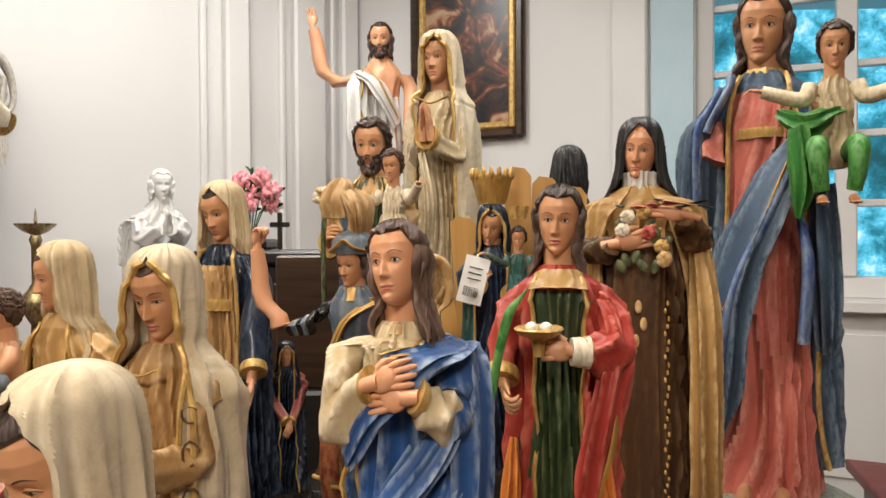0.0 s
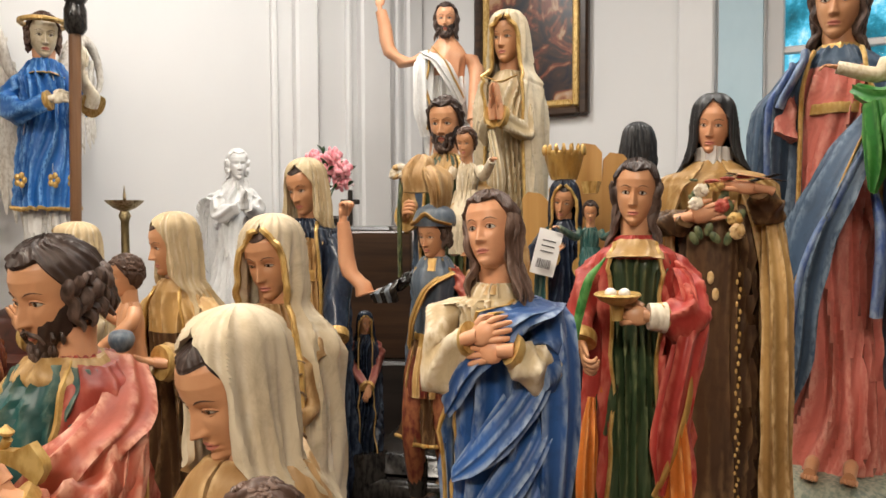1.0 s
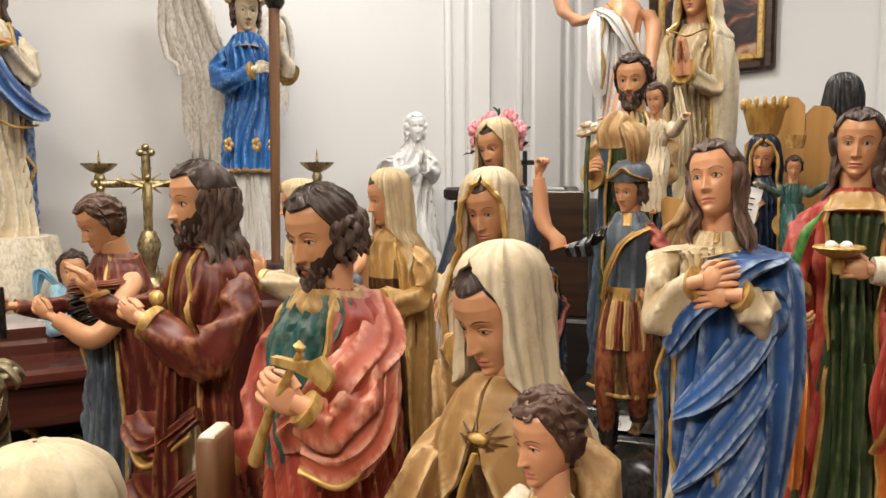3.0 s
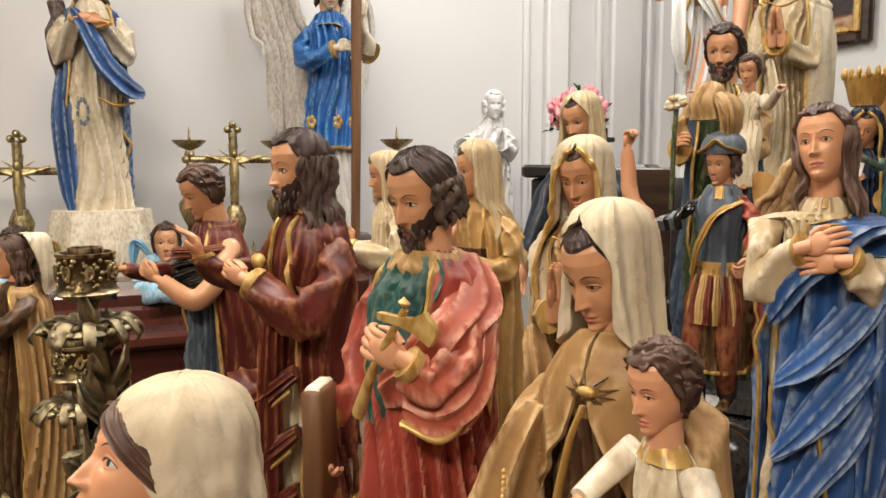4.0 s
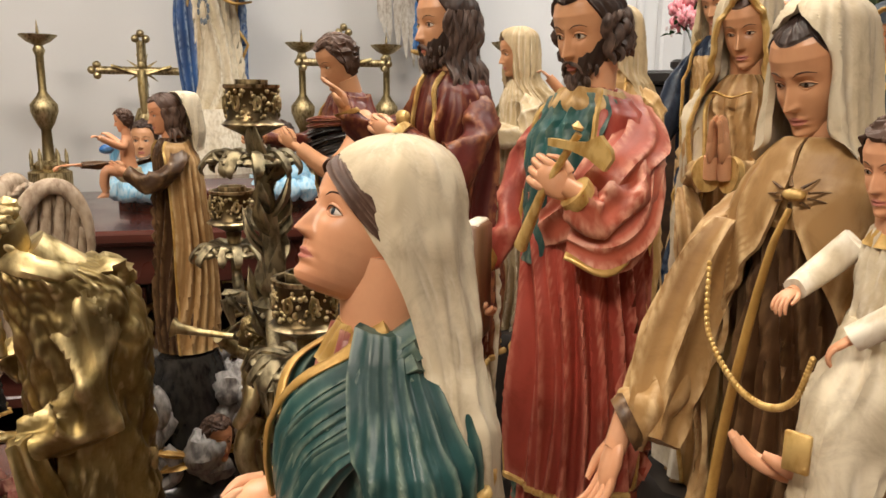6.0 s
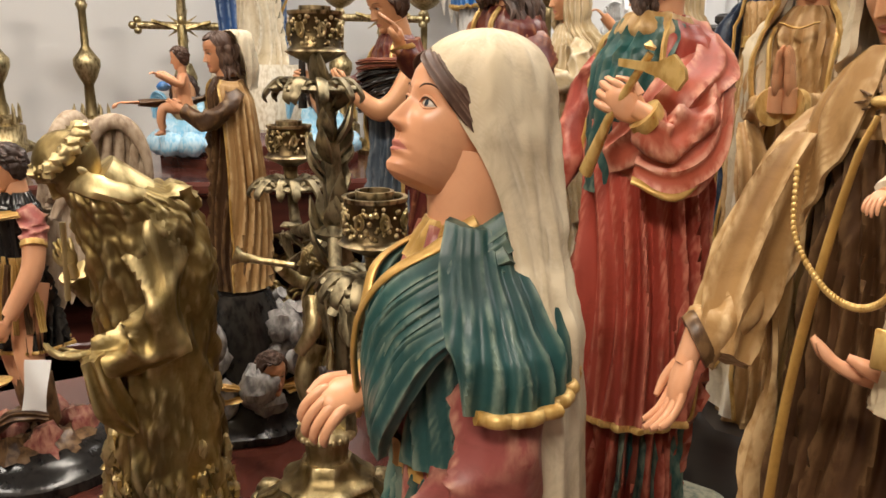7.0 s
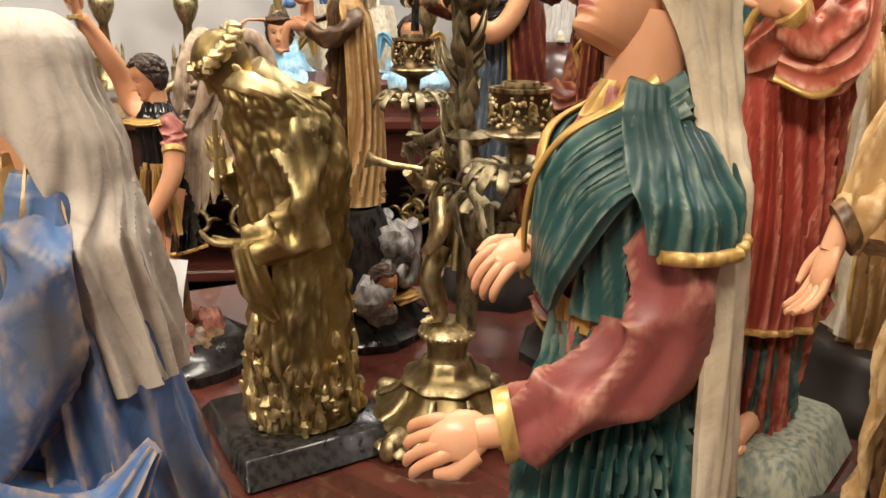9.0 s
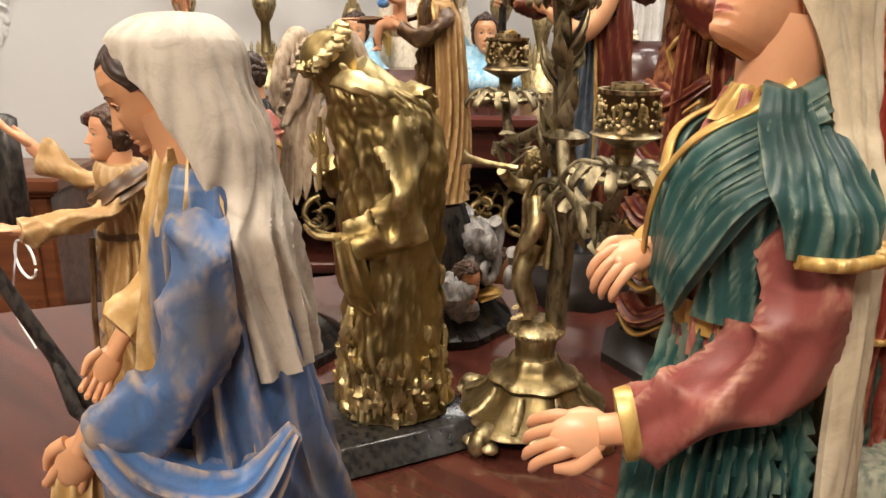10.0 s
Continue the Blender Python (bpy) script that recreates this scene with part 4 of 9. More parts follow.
def both_sleeves(kit, mat, trim, wrist, seed=0, r0=0.05, r1=0.05, skin=None, sh=0.115, elbow=(0.15, -0.01, 0.6), mats=None):
    for sd in (-1, 1):
        w = wrist[0 if sd < 0 else 1]
        if w is None:
            continue
        sleeve(kit, [(sd * sh, 0.0, 0.765), (sd * elbow[0], elbow[1], 0.69), (sd * elbow[0] * 1.0, elbow[1] - 0.02, elbow[2]), tuple(w)], [r0, r0 * 1.05, r0 * 1.05, r1], mat, trim, seed=seed + sd)


def statue(name, kit, x, y, z, rz, label, category="statue"):
    return kit.thing(name, pose(x, y, z, 0, 0, rz), label, category)


def foot(kit, p, s, mat, d=(0, -1, 0)):
    p, d = Vector(p), Vector(d).normalized()
    sd = d.cross(Vector((0, 0, 1)))
    kit.tube([tuple(p - d * s * 0.3 + Vector((0, 0, s * 0.25))), tuple(p + Vector((0, 0, s * 0.24))), tuple(p + d * s * 0.4 + Vector((0, 0, s * 0.15)))], [s * 0.2, s * 0.2, s * 0.17], mat, n=10, smooth=4)
    for i in range(5):
        o = (i - 2) * 0.09 * s
        q = p + d * s * (0.4 - 0.03 * abs(i - 1)) + sd * o + Vector((0, 0, s * 0.09))
        kit.tube([tuple(q), tuple(q + d * s * 0.2), tuple(q + d * s * 0.27)], [s * 0.06, s * 0.055, s * 0.025], mat, n=6)


def child(kit, c, k, robe_mat, skin, hair, yaw=0, seat=True, seed=5, bare=False, arm=((-0.3, -0.3, 0.1), (0.25, -0.35, 0.1)), trim=None, legs=None):
    """A seated child figure of height about k, with its seat at c, as part of the statue's one mesh."""
    keep = kit.xf
    M = Matrix.Translation(c) @ Euler((0, 0, radians(yaw))).to_matrix().to_4x4() @ Matrix.Scale(k, 4)
    kit.xf = M if keep is None else keep @ M
    b = skin if bare else robe_mat
    robe(kit, [(-0.06, 0.1, 0.1), (0.05, 0.165, 0.16), (0.25, 0.145, 0.125), (0.42, 0.155, 0.12), (0.54, 0.14, 0.1), (0.6, 0.1, 0.08), (0.64, 0.06, 0.06)], b, amp=0.004 if bare else 0.014, k=8, seed=seed, n=48, per=5)
    if bare:
        robe(kit, [(-0.1, 0.16, 0.14), (0.0, 0.23, 0.21), (0.12, 0.215, 0.19)], robe_mat, amp=0.025, k=8, seed=seed, n=48, per=5)
    if not (bare or legs):
        robe(kit, [(0.3, 0.14, 0.12), (0.16, 0.165, 0.155, 0, -0.02), (0.02, 0.175, 0.19, 0, -0.07), (-0.14, 0.165, 0.175, 0, -0.12), (-0.3, 0.16, 0.145, 0, -0.16), (-0.42, 0.165, 0.14, 0, -0.17)], robe_mat, amp=0.013, k=7, seed=seed + 1, n=56, per=5, slim=0.0)
    for sd in (-1, 1):
        if bare or legs:
            kit.tube([(sd * 0.1, -0.08, 0.05), (sd * 0.13, -0.3, 0.08), (sd * 0.12, -0.36, -0.1), (sd * 0.1, -0.34, -0.24)], [0.08, 0.075, 0.062, 0.05], legs or b, n=14, smooth=5, rough=0.06, seed=seed + sd)
            foot(kit, (sd * 0.1, -0.36, -0.34), 0.17, skin)
        else:
            foot(kit, (sd * 0.07, -0.2 - 0.03 * sd, -0.45), 0.16, skin)
        a = arm[0 if sd < 0 else 1]
        w = (sd * 0.17 + a[0], a[1], 0.5 + a[2])
        kit.tube([(sd * 0.15, 0, 0.55), (sd * 0.22, -0.06, 0.45), w], [0.062, 0.058, 0.044], b, n=14, smooth=5, rib=4, ribamp=0.0 if bare else 0.07, seed=seed)
        d = Vector(w) - Vector((sd * 0.22, -0.06, 0.45))
        palm(kit, w, d, (0, 0, 1), 0.15, skin, curl=0.35, mirror=-sd)
    kit.tube([(0, 0, 0.6), (0, -0.01, 0.72)], 0.07, skin, n=12)
    if trim:
        robe(kit, [(0.56, 0.138, 0.1), (0.61, 0.098, 0.08), (0.635, 0.07, 0.07)], trim, amp=0.003, k=12, seed=seed, n=40, per=3)
        robe(kit, [(0.24, 0.155, 0.135), (0.27, 0.153, 0.132)], trim, amp=0.006, k=8, seed=seed, n=40, per=3)
    head(kit, (0, -0.02, 0.84), 0.34, skin=skin, hair=hair, style="curly", seed=seed, pitch=-10)
    kit.xf = keep


# blue mantle, arms crossed on the breast, eyes raised
k = figure(0.58, wide=0.7, lift=0.115)
body(k, CREAM, 11, amp=0.018)
robe(k, [(0.04, 0.19, 0.15, 0.012, 0.0, 0.6, 1.2), (0.3, 0.185, 0.145, 0.012, 0.0, 0.45, 1.1), (0.48, 0.17, 0.13, 0.01, 0.0, 0.3, 1.0), (0.58, 0.165, 0.122, 0.01, 0.0, 0.35, 0.9), (0.66, 0.16, 0.112, 0.012, 0.0, 0.8, 0.6), (0.75, 0.146, 0.092, 0.012, 0.0, 1.35, 0.4), (0.815, 0.105, 0.07, 0.012, 0.01, 1.6, 0.2)], BLUE, amp=0.015, k=7, seed=5, side=-1.15, trim=GOLD, hem=False)
swag(k, [(0.125, 0.03, 0.74), (0.13, -0.06, 0.71), (0.07, -0.12, 0.67), (-0.03, -0.135, 0.61), (-0.12, -0.09, 0.54)], [0.06, 0.055, 0.045, 0.045, 0.03], BLUE, flat=0.5, seed=4)
for q in range(3):
    swag(k, [(0.15, -0.02, 0.62 - 0.07 * q), (0.12, -0.11, 0.56 - 0.07 * q), (0.02, -0.15, 0.5 - 0.08 * q), (-0.09, -0.13, 0.45 - 0.1 * q)], [0.03, 0.04, 0.036, 0.012], BLUE, flat=0.4, seed=14 + q)
swag(k, [(0.13, 0.05, 0.7), (0.175, -0.03, 0.6), (0.175, -0.07, 0.45), (0.15, -0.1, 0.3)], [0.06, 0.07, 0.06, 0.03], BLUE, flat=0.6, seed=6)
swag(k, [(0.05, -0.12, 0.69), (0.0, -0.13, 0.665), (-0.06, -0.13, 0.6)], [0.012, 0.012, 0.008], GOLD, flat=0.6, rib=2, ribamp=0.05)
swag(k, [(0.02, -0.15, 0.42), (0.06, -0.15, 0.3), (0.13, -0.14, 0.22), (0.17, -0.1, 0.2)], [0.008, 0.011, 0.011, 0.01], GOLD, rib=2, ribamp=0.05)
sleeve(k, [(-0.115, 0, 0.77), (-0.155, -0.02, 0.67), (-0.145, -0.07, 0.585), (-0.03, -0.14, 0.64)], [0.052, 0.058, 0.066, 0.036], CREAM, GOLD, seed=3)
sleeve(k, [(0.115, 0, 0.77), (0.15, -0.02, 0.67), (0.15, -0.07, 0.59), (0.125, -0.115, 0.585)], [0.05, 0.06, 0.066, 0.04], BLUE, None, seed=8)
sleeve(k, [(0.15, -0.06, 0.6), (0.13, -0.11, 0.59), (0.07, -0.145, 0.625)], [0.05, 0.055, 0.036], CREAM, GOLD, seed=18)
palm(k, (-0.02, -0.155, 0.645), (1, -0.05, 0.25), (0, -1, 0.2), 0.1, SKIN, curl=0.12, mirror=1)
palm(k, (0.05, -0.155, 0.625), (-1, 0.0, -0.05), (0, -1, 0.2), 0.1, SKIN, curl=0.12, mirror=-1)
robe(k, [(0.818, 0.07, 0.058, 0, -0.003), (0.833, 0.052, 0.048, 0, 0)], OCHRE, amp=0.002, n=40, per=3)
hc = (-0.005, -0.015, 0.925)
neck(k, SKIN, hc, 0.142)
head(k, hc, 0.136, yaw=-14, pitch=8, roll=-8, hair=HAIR_B, style="long", seed=4, locks=30, lock_len=1.2, res=1.25)
plinth(k, -0.34, 0.2, 0.35, GREENISH)
statue("statue_of_woman", k, -0.04, 0.765, 0.932, -8, "painted statue of a woman in worn blue mantle, crossed hands")

# red mantle, green gown, dish in one hand and a palm in the other
k = figure(0.62, lift=0.075)
body(k, GREEN, 21, amp=0.011, top=RED, split=0.785)
robe(k, [(0.03, 0.175, 0.14, 0.0, 0.01, 0.55, 1.2), (0.3, 0.165, 0.13, 0.0, 0.01, 0.5, 1.1), (0.55, 0.15, 0.112, 0.0, 0.01, 0.55, 0.9), (0.7, 0.142, 0.1, 0.0, 0.005, 0.62, 0.5), (0.79, 0.125, 0.085, 0, 0.0, 0.6, 0.2), (0.825, 0.085, 0.065, 0, 0.01, 0.7, 0.1)], RED, amp=0.016, k=9, seed=9, trim=GOLD, inner=ORANGE)
swag(k, [(0.13, -0.02, 0.72), (0.165, -0.07, 0.6), (0.14, -0.13, 0.52), (0.1, -0.14, 0.4), (0.08, -0.14, 0.3)], [0.05, 0.06, 0.055, 0.06, 0.015], RED, flat=0.55, seed=2)
swag(k, [(0.11, -0.135, 0.46), (0.12, -0.14, 0.3), (0.13, -0.14, 0.12)], [0.03, 0.05, 0.05], ORANGE, flat=0.5, seed=3)
swag(k, [(-0.12, -0.1, 0.45), (-0.13, -0.12, 0.35), (-0.14, -0.12, 0.22)], [0.02, 0.05, 0.045], ORANGE, flat=0.5, seed=7)
swag(k, [(0.06, -0.15, 0.3), (0.1, -0.165, 0.36), (0.15, -0.15, 0.46), (0.16, -0.13, 0.56)], [0.01, 0.011, 0.011, 0.01], GOLD, rib=2, ribamp=0.05)
robe(k, [(0.772, 0.108, 0.096, 0, -0.012), (0.8, 0.1, 0.08, 0, -0.008), (0.828, 0.062, 0.056, 0, -0.002)], OCHRE, amp=0.003, k=14, n=56, per=4)
sleeve(k, [(0.115, 0, 0.765), (0.155, -0.03, 0.66), (0.15, -0.1, 0.6), (0.06, -0.165, 0.605)], [0.048, 0.056, 0.06, 0.036], RED, GOLD, seed=5)
k.tube([(0.075, -0.16, 0.604), (0.035, -0.172, 0.606)], [0.03, 0.026], IVORY, n=12)
palm(k, (0.035, -0.172, 0.607), (-1, -0.15, 0.05), (0.1, -1, 0.2), 0.1, SKIN_TAN, curl=0.55, mirror=-1)
k.lathe((-0.035, -0.185, 0.628), [(0.012, -0.03), (0.016, 0), (0.04, 0.008), (0.056, 0.02), (0.052, 0.024), (0.02, 0.016)], GOLD, n=24)
for i in (-1, 1):
    k.ball((-0.035 + i * 0.016, -0.19, 0.652), (0.014, 0.014, 0.01), WHITE, n=10)
sleeve(k, [(-0.115, 0, 0.765), (-0.15, -0.04, 0.66), (-0.13, -0.1, 0.55)], [0.046, 0.05, 0.05], RED, GOLD, seed=6)
palm(k, (-0.125, -0.11, 0.54), (0.2, -0.6, -0.5), (-1, 0, 0), 0.09, SKIN_TAN, curl=0.6)
k.tube([(-0.165, -0.14, 0.43), (-0.14, -0.15, 0.56), (-0.1, -0.14, 0.7), (-0.07, -0.11, 0.78)], [0.006, 0.01, 0.011, 0.003], LEAF_GREEN, n=8, smooth=5, flat=0.4)
hc = (0.0, -0.012, 0.925)
neck(k, SKIN_TAN, hc, 0.14, 0.04)
head(k, hc, 0.14, yaw=-4, pitch=-2, roll=3, skin=SKIN_TAN, hair=HAIR, style="long", seed=8, locks=28, lock_len=1.1, res=1.15)
plinth(k, -0.31, 0.2, 0.32, GREENISH)
statue("statue_of_woman", k, 0.135, 1.02, 0.94, -10, "painted statue in red mantle and dark green gown holding a dish")

# nun in brown habit and tan cape with roses and a crucifix
k = figure(0.67, wide=1.1, lift=0.095)
body(k, BROWN, 31, amp=0.012, k=12, top=OCHRE, split=0.71)
robe(k, [(0.02, 0.14, 0.12, 0.02, 0.03, 0.95, 1.2), (0.3, 0.15, 0.12, 0.02, 0.03, 0.9, 1.1), (0.5, 0.165, 0.12, 0.01, 0.02, 0.75, 0.7), (0.62, 0.16, 0.118, 0, 0.012, 0.6, 0.5), (0.72, 0.148, 0.105, 0, 0.01, 0.35, 0.35), (0.79, 0.125, 0.085, 0, 0.0, 0.3, 0.15), (0.83, 0.07, 0.06, 0, 0, 0.3, 0.1)], OCHRE, amp=0.014, k=7, seed=14, trim=None)
swag(k, [(0.135, -0.05, 0.6), (0.15, -0.09, 0.45), (0.15, -0.11, 0.25), (0.15, -0.11, 0.06)], [0.03, 0.05, 0.05, 0.055], OCHRE, flat=0.6, seed=15)
robe(k, [(0.02, 0.07, 0.02, 0, -0.115), (0.3, 0.065, 0.02, 0, -0.105), (0.6, 0.06, 0.02, 0, -0.09)], BROWN, amp=0.003, k=5, n=40, per=5)
for i in range(34):
    for sx in (-1, 1):
        k.ball((sx * 0.055 + 0.004 * math.sin(i * 2.1), -0.128 + 0.0007 * i, 0.05 + i * 0.0135), (0.0028, 0.002, 0.005), GOLD, n=6)
robe(k, [(0.8, 0.055, 0.05, 0, -0.005), (0.84, 0.043, 0.046, 0, -0.006), (0.866, 0.045, 0.05, 0, -0.004)], WHITE, amp=0.004, k=10, n=48, per=4)
hc = (0.0, -0.015, 0.918)
head(k, hc, 0.135, yaw=-6, pitch=-6, roll=5, skin=SKIN, hair=None, seed=3, res=1.2)
veil(k, hc, 0.142, CHARCOAL, low=0.72, seed=6, face_o=0.72, o=1.2, spread=0.11, deep=0.1, amp=0.008)
sleeve(k, [(-0.12, -0.06, 0.6), (-0.1, -0.09, 0.59), (-0.045, -0.13, 0.6)], [0.03, 0.042, 0.034], BROWN, None, seed=3)
palm(k, (-0.045, -0.13, 0.605), (1, -0.2, 0.22), (0, -1, -0.4), 0.105, SKIN, curl=0.2, mirror=1)
sleeve(k, [(0.13, -0.05, 0.62), (0.13, -0.08, 0.62), (0.09, -0.125, 0.665)], [0.03, 0.046, 0.036], BROWN, None, seed=4)
palm(k, (0.09, -0.13, 0.67), (-1, -0.2, 0.28), (0.1, -1, 0.3), 0.11, SKIN, curl=0.15, mirror=-1)
rgk = random.Random(7)
ROSES = [(RED, 0.03, 0.72), (RED, 0.0, 0.7), (GOLD, 0.01, 0.675), (IVORY, -0.02, 0.665), (RED, 0.02, 0.63), (IVORY, -0.03, 0.635), (GOLD, 0.045, 0.6), (RED, 0.06, 0.735), (OCHRE, 0.05, 0.575)]
for mt, x, z in ROSES:
    for q in range(7):
        a = q * 0.9
        k.ball((x + 0.0075 * math.cos(a), -0.15 + 0.004 * q * 0.3, z + 0.0075 * math.sin(a)), (0.0085, 0.007, 0.0085), mt, n=8, lump=0.4, seed=q)
for i in range(26):
    x, z = rgk.uniform(-0.04, 0.07), rgk.uniform(0.55, 0.74)
    k.ball((x, -0.138, z), (0.008, 0.003, 0.014), GREEN, n=6, rot=Euler((0, rgk.uniform(-1, 1), 0)).to_matrix())
for x, z in ((0.0, 0.53), (0.01, 0.5), (-0.005, 0.47)):
    k.ball((x, -0.13, z - 0.04), (0.007, 0.004, 0.012), OCHRE, n=8)
k.tube([(0.03, -0.165, 0.76), (0.14, -0.12, 0.715)], 0.009, BLACK, n=4)
k.tube([(0.075, -0.14, 0.7), (0.125, -0.135, 0.785)], 0.009, BLACK, n=4)
k.tube([(0.05, -0.172, 0.755), (0.11, -0.145, 0.73)], [0.008, 0.005], SKIN, n=6)
k.lathe((0, 0, -0.42), [(0.19, 0), (0.19, 0.14), (0.17, 0.16), (0.165, 0.4), (0.155, 0.42)], EBONY, n=8, turn=0.39)
statue("statue_of_nun", k, 0.29, 1.255, 1.012, -15, "painted nun statue in brown habit and tan cape, holding roses")

# man with an axe, book and brick red mantle
k = figure(0.66)
body(k, BRICK, 41, amp=0.02, k=11)
robe(k, [(0.0, 0.135, 0.11), (0.12, 0.13, 0.105), (0.2, 0.12, 0.1)], TEAL, amp=0.02, k=10, seed=3)
robe(k, [(0.2, 0.165, 0.135, 0.0, 0.01, 0.8, 1.3), (0.4, 0.155, 0.125, 0.0, 0.01, 0.7, 1.2), (0.6, 0.145, 0.11, 0.0, 0.01, 0.6, 0.8), (0.72, 0.145, 0.1, 0.0, 0.005, 0.7, 0.4), (0.8, 0.125, 0.08, 0, 0.0, 0.75, 0.15), (0.83, 0.075, 0.062, 0, 0.01, 0.9, 0.1)], BRICK, amp=0.018, k=9, seed=19, side=-0.3, trim=GOLD)
robe(k, [(0.52, 0.112, 0.118, -0.02, -0.012), (0.62, 0.115, 0.116, -0.018, -0.012), (0.74, 0.118, 0.105, -0.012, -0.005), (0.8, 0.11, 0.086, 0, 0), (0.828, 0.075, 0.062, 0, 0)], TEAL, amp=0.007, k=12, seed=6, n=64)
robe(k, [(0.785, 0.088, 0.072, 0, -0.006), (0.812, 0.092, 0.078, 0, -0.004), (0.836, 0.058, 0.054, 0, 0)], OCHRE, amp=0.003, k=16, n=56, per=3)
swag(k, [(0.06, 0.06, 0.82), (0.135, -0.01, 0.77), (0.13, -0.1, 0.68), (0.06, -0.14, 0.6), (-0.02, -0.13, 0.57)], [0.04, 0.05, 0.052, 0.048, 0.03], CORAL, flat=0.5, seed=11)
swag(k, [(0.15, -0.03, 0.7), (0.165, -0.09, 0.6), (0.13, -0.15, 0.565), (0.06, -0.165, 0.575)], [0.035, 0.042, 0.04, 0.03], CORAL, flat=0.6, seed=12)
swag(k, [(0.185, -0.06, 0.6), (0.15, -0.16, 0.535), (0.06, -0.185, 0.55)], [0.01, 0.012, 0.01], GOLD, rib=2, ribamp=0.05)
robe(k, [(0.2, 0.165, 0.15, 0.01, -0.008, 2.0, 1.1), (0.36, 0.162, 0.145, 0.01, -0.008, 1.9, 1.1), (0.52, 0.156, 0.134, 0.01, -0.006, 1.8, 0.9), (0.62, 0.148, 0.122, 0.01, -0.004, 1.75, 0.6)], BRICK, amp=0.012, k=8, seed=29, side=math.pi + 0.35, trim=GOLD, hem=True)
sleeve(k, [(0.13, -0.02, 0.72), (0.15, -0.08, 0.63), (0.11, -0.155, 0.6), (0.07, -0.18, 0.635)], [0.055, 0.06, 0.048, 0.036], CORAL, GOLD, seed=5)
palm(k, (0.065, -0.183, 0.64), (-0.75, -0.3, 0.35), (0.1, -1, 0.1), 0.12, SKIN, curl=0.5, mirror=-1)
k.tube([(-0.03, -0.185, 0.555), (0.02, -0.2, 0.64), (0.082, -0.205, 0.765)], [0.012, 0.007, 0.006], GOLD, n=10)
pts = [(0.072 + 0.95 * (a - 0.072), 0.728 + 0.85 * (z - 0.735)) for a, z in ((0.03, 0.742), (0.075, 0.75), (0.1, 0.762), (0.125, 0.795), (0.145, 0.76), (0.148, 0.72), (0.135, 0.675), (0.105, 0.705), (0.075, 0.72), (0.03, 0.722))]
k.grid([[(a, -0.214, z) for a, z in pts], [(a, -0.2, z) for a, z in pts]], GOLD, cu=True, cap0=True, cap1=True)
k.lathe((0.08, -0.205, 0.772), [(0.007, 0), (0.01, 0.008), (0.004, 0.016), (0.002, 0.02)], GOLD, n=12)
sleeve(k, [(-0.12, 0.0, 0.76), (-0.15, -0.02, 0.66), (-0.155, -0.06, 0.56), (-0.16, -0.1, 0.52)], [0.045, 0.05, 0.045, 0.035], BRICK, GOLD, seed=7)
palm(k, (-0.16, -0.11, 0.51), (0.1, -0.35, -0.8), (-1, 0, 0), 0.11, SKIN, curl=0.5)
k.box((-0.145, -0.15, 0.41), (0.04, 0.08, 0.165), OAK, rz=0.3, bev=0.006)
k.box((-0.145, -0.15, 0.407), (0.028, 0.07, 0.171), IVORY, rz=0.3, bev=0.003)
foot(k, (-0.03, -0.13, 0.0), 0.1, SKIN)
foot(k, (0.07, -0.12, 0.0), 0.1, SKIN)
hc = (0.0, -0.015, 0.92)
neck(k, SKIN, hc, 0.15, 0.046)
head(k, hc, 0.15, yaw=-14, pitch=-14, skin=SKIN_TAN, hair=HAIR, style="shoulder", beard=True, seed=12, locks=26, lock_len=0.5, res=1.25)
k.box((0, 0, -0.09), (0.36, 0.3, 0.09), GREENISH, bev=0.012)
statue("statue_of_bearded_man", k, -0.425, 0.64, 0.81, -4, "painted bearded statue in brick red mantle with gilt axe")

# man with long hair and maroon robe
k = figure(0.70)
body(k, CREAM, 51, amp=0.016, top=MAROON, split=0.5)
robe(k, [(0.26, 0.16, 0.13, 0.0, 0.0, 0.75, 1.3), (0.42, 0.15, 0.12, 0.0, 0.0, 0.65, 1.2), (0.6, 0.14, 0.105, 0.0, 0.0, 0.5, 0.8), (0.72, 0.14, 0.098, 0.0, 0.0, 0.4, 0.4), (0.8, 0.12, 0.08, 0, 0.0, 0.35, 0.15), (0.83, 0.075, 0.062, 0, 0.01, 0.4, 0.1)], MAROON, amp=0.02, k=9, seed=23, trim=GOLD, hem=True)
for i in range(5):
    z = 0.5 - 0.1 * i
    swag(k, [(0.1, -0.1, z), (0.03, -0.16, z - 0.04), (-0.06, -0.15, z - 0.02), (-0.1, -0.11, z - 0.07)], [0.03, 0.045, 0.04, 0.02], MAROON, flat=0.45, seed=i)
    swag(k, [(0.1, -0.12, z - 0.03), (0.03, -0.185, z - 0.075), (-0.06, -0.175, z - 0.055), (-0.1, -0.13, z - 0.1)], [0.008, 0.011, 0.01, 0.008], GOLD, rib=2, ribamp=0.05)
sleeve(k, [(0.12, 0.0, 0.76), (0.155, -0.03, 0.66), (0.14, -0.1, 0.6), (0.03, -0.16, 0.66)], [0.05, 0.055, 0.062, 0.045], MAROON, GOLD, seed=2)
palm(k, (0.02, -0.165, 0.665), (-0.8, -0.3, 0.35), (0.2, -1, 0), 0.11, SKIN, curl=0.35, mirror=-1)
sleeve(k, [(-0.12, 0.0, 0.76), (-0.15, -0.06, 0.69), (-0.13, -0.16, 0.67), (-0.11, -0.2, 0.74)], [0.05, 0.052, 0.05, 0.035], MAROON, GOLD, seed=4)
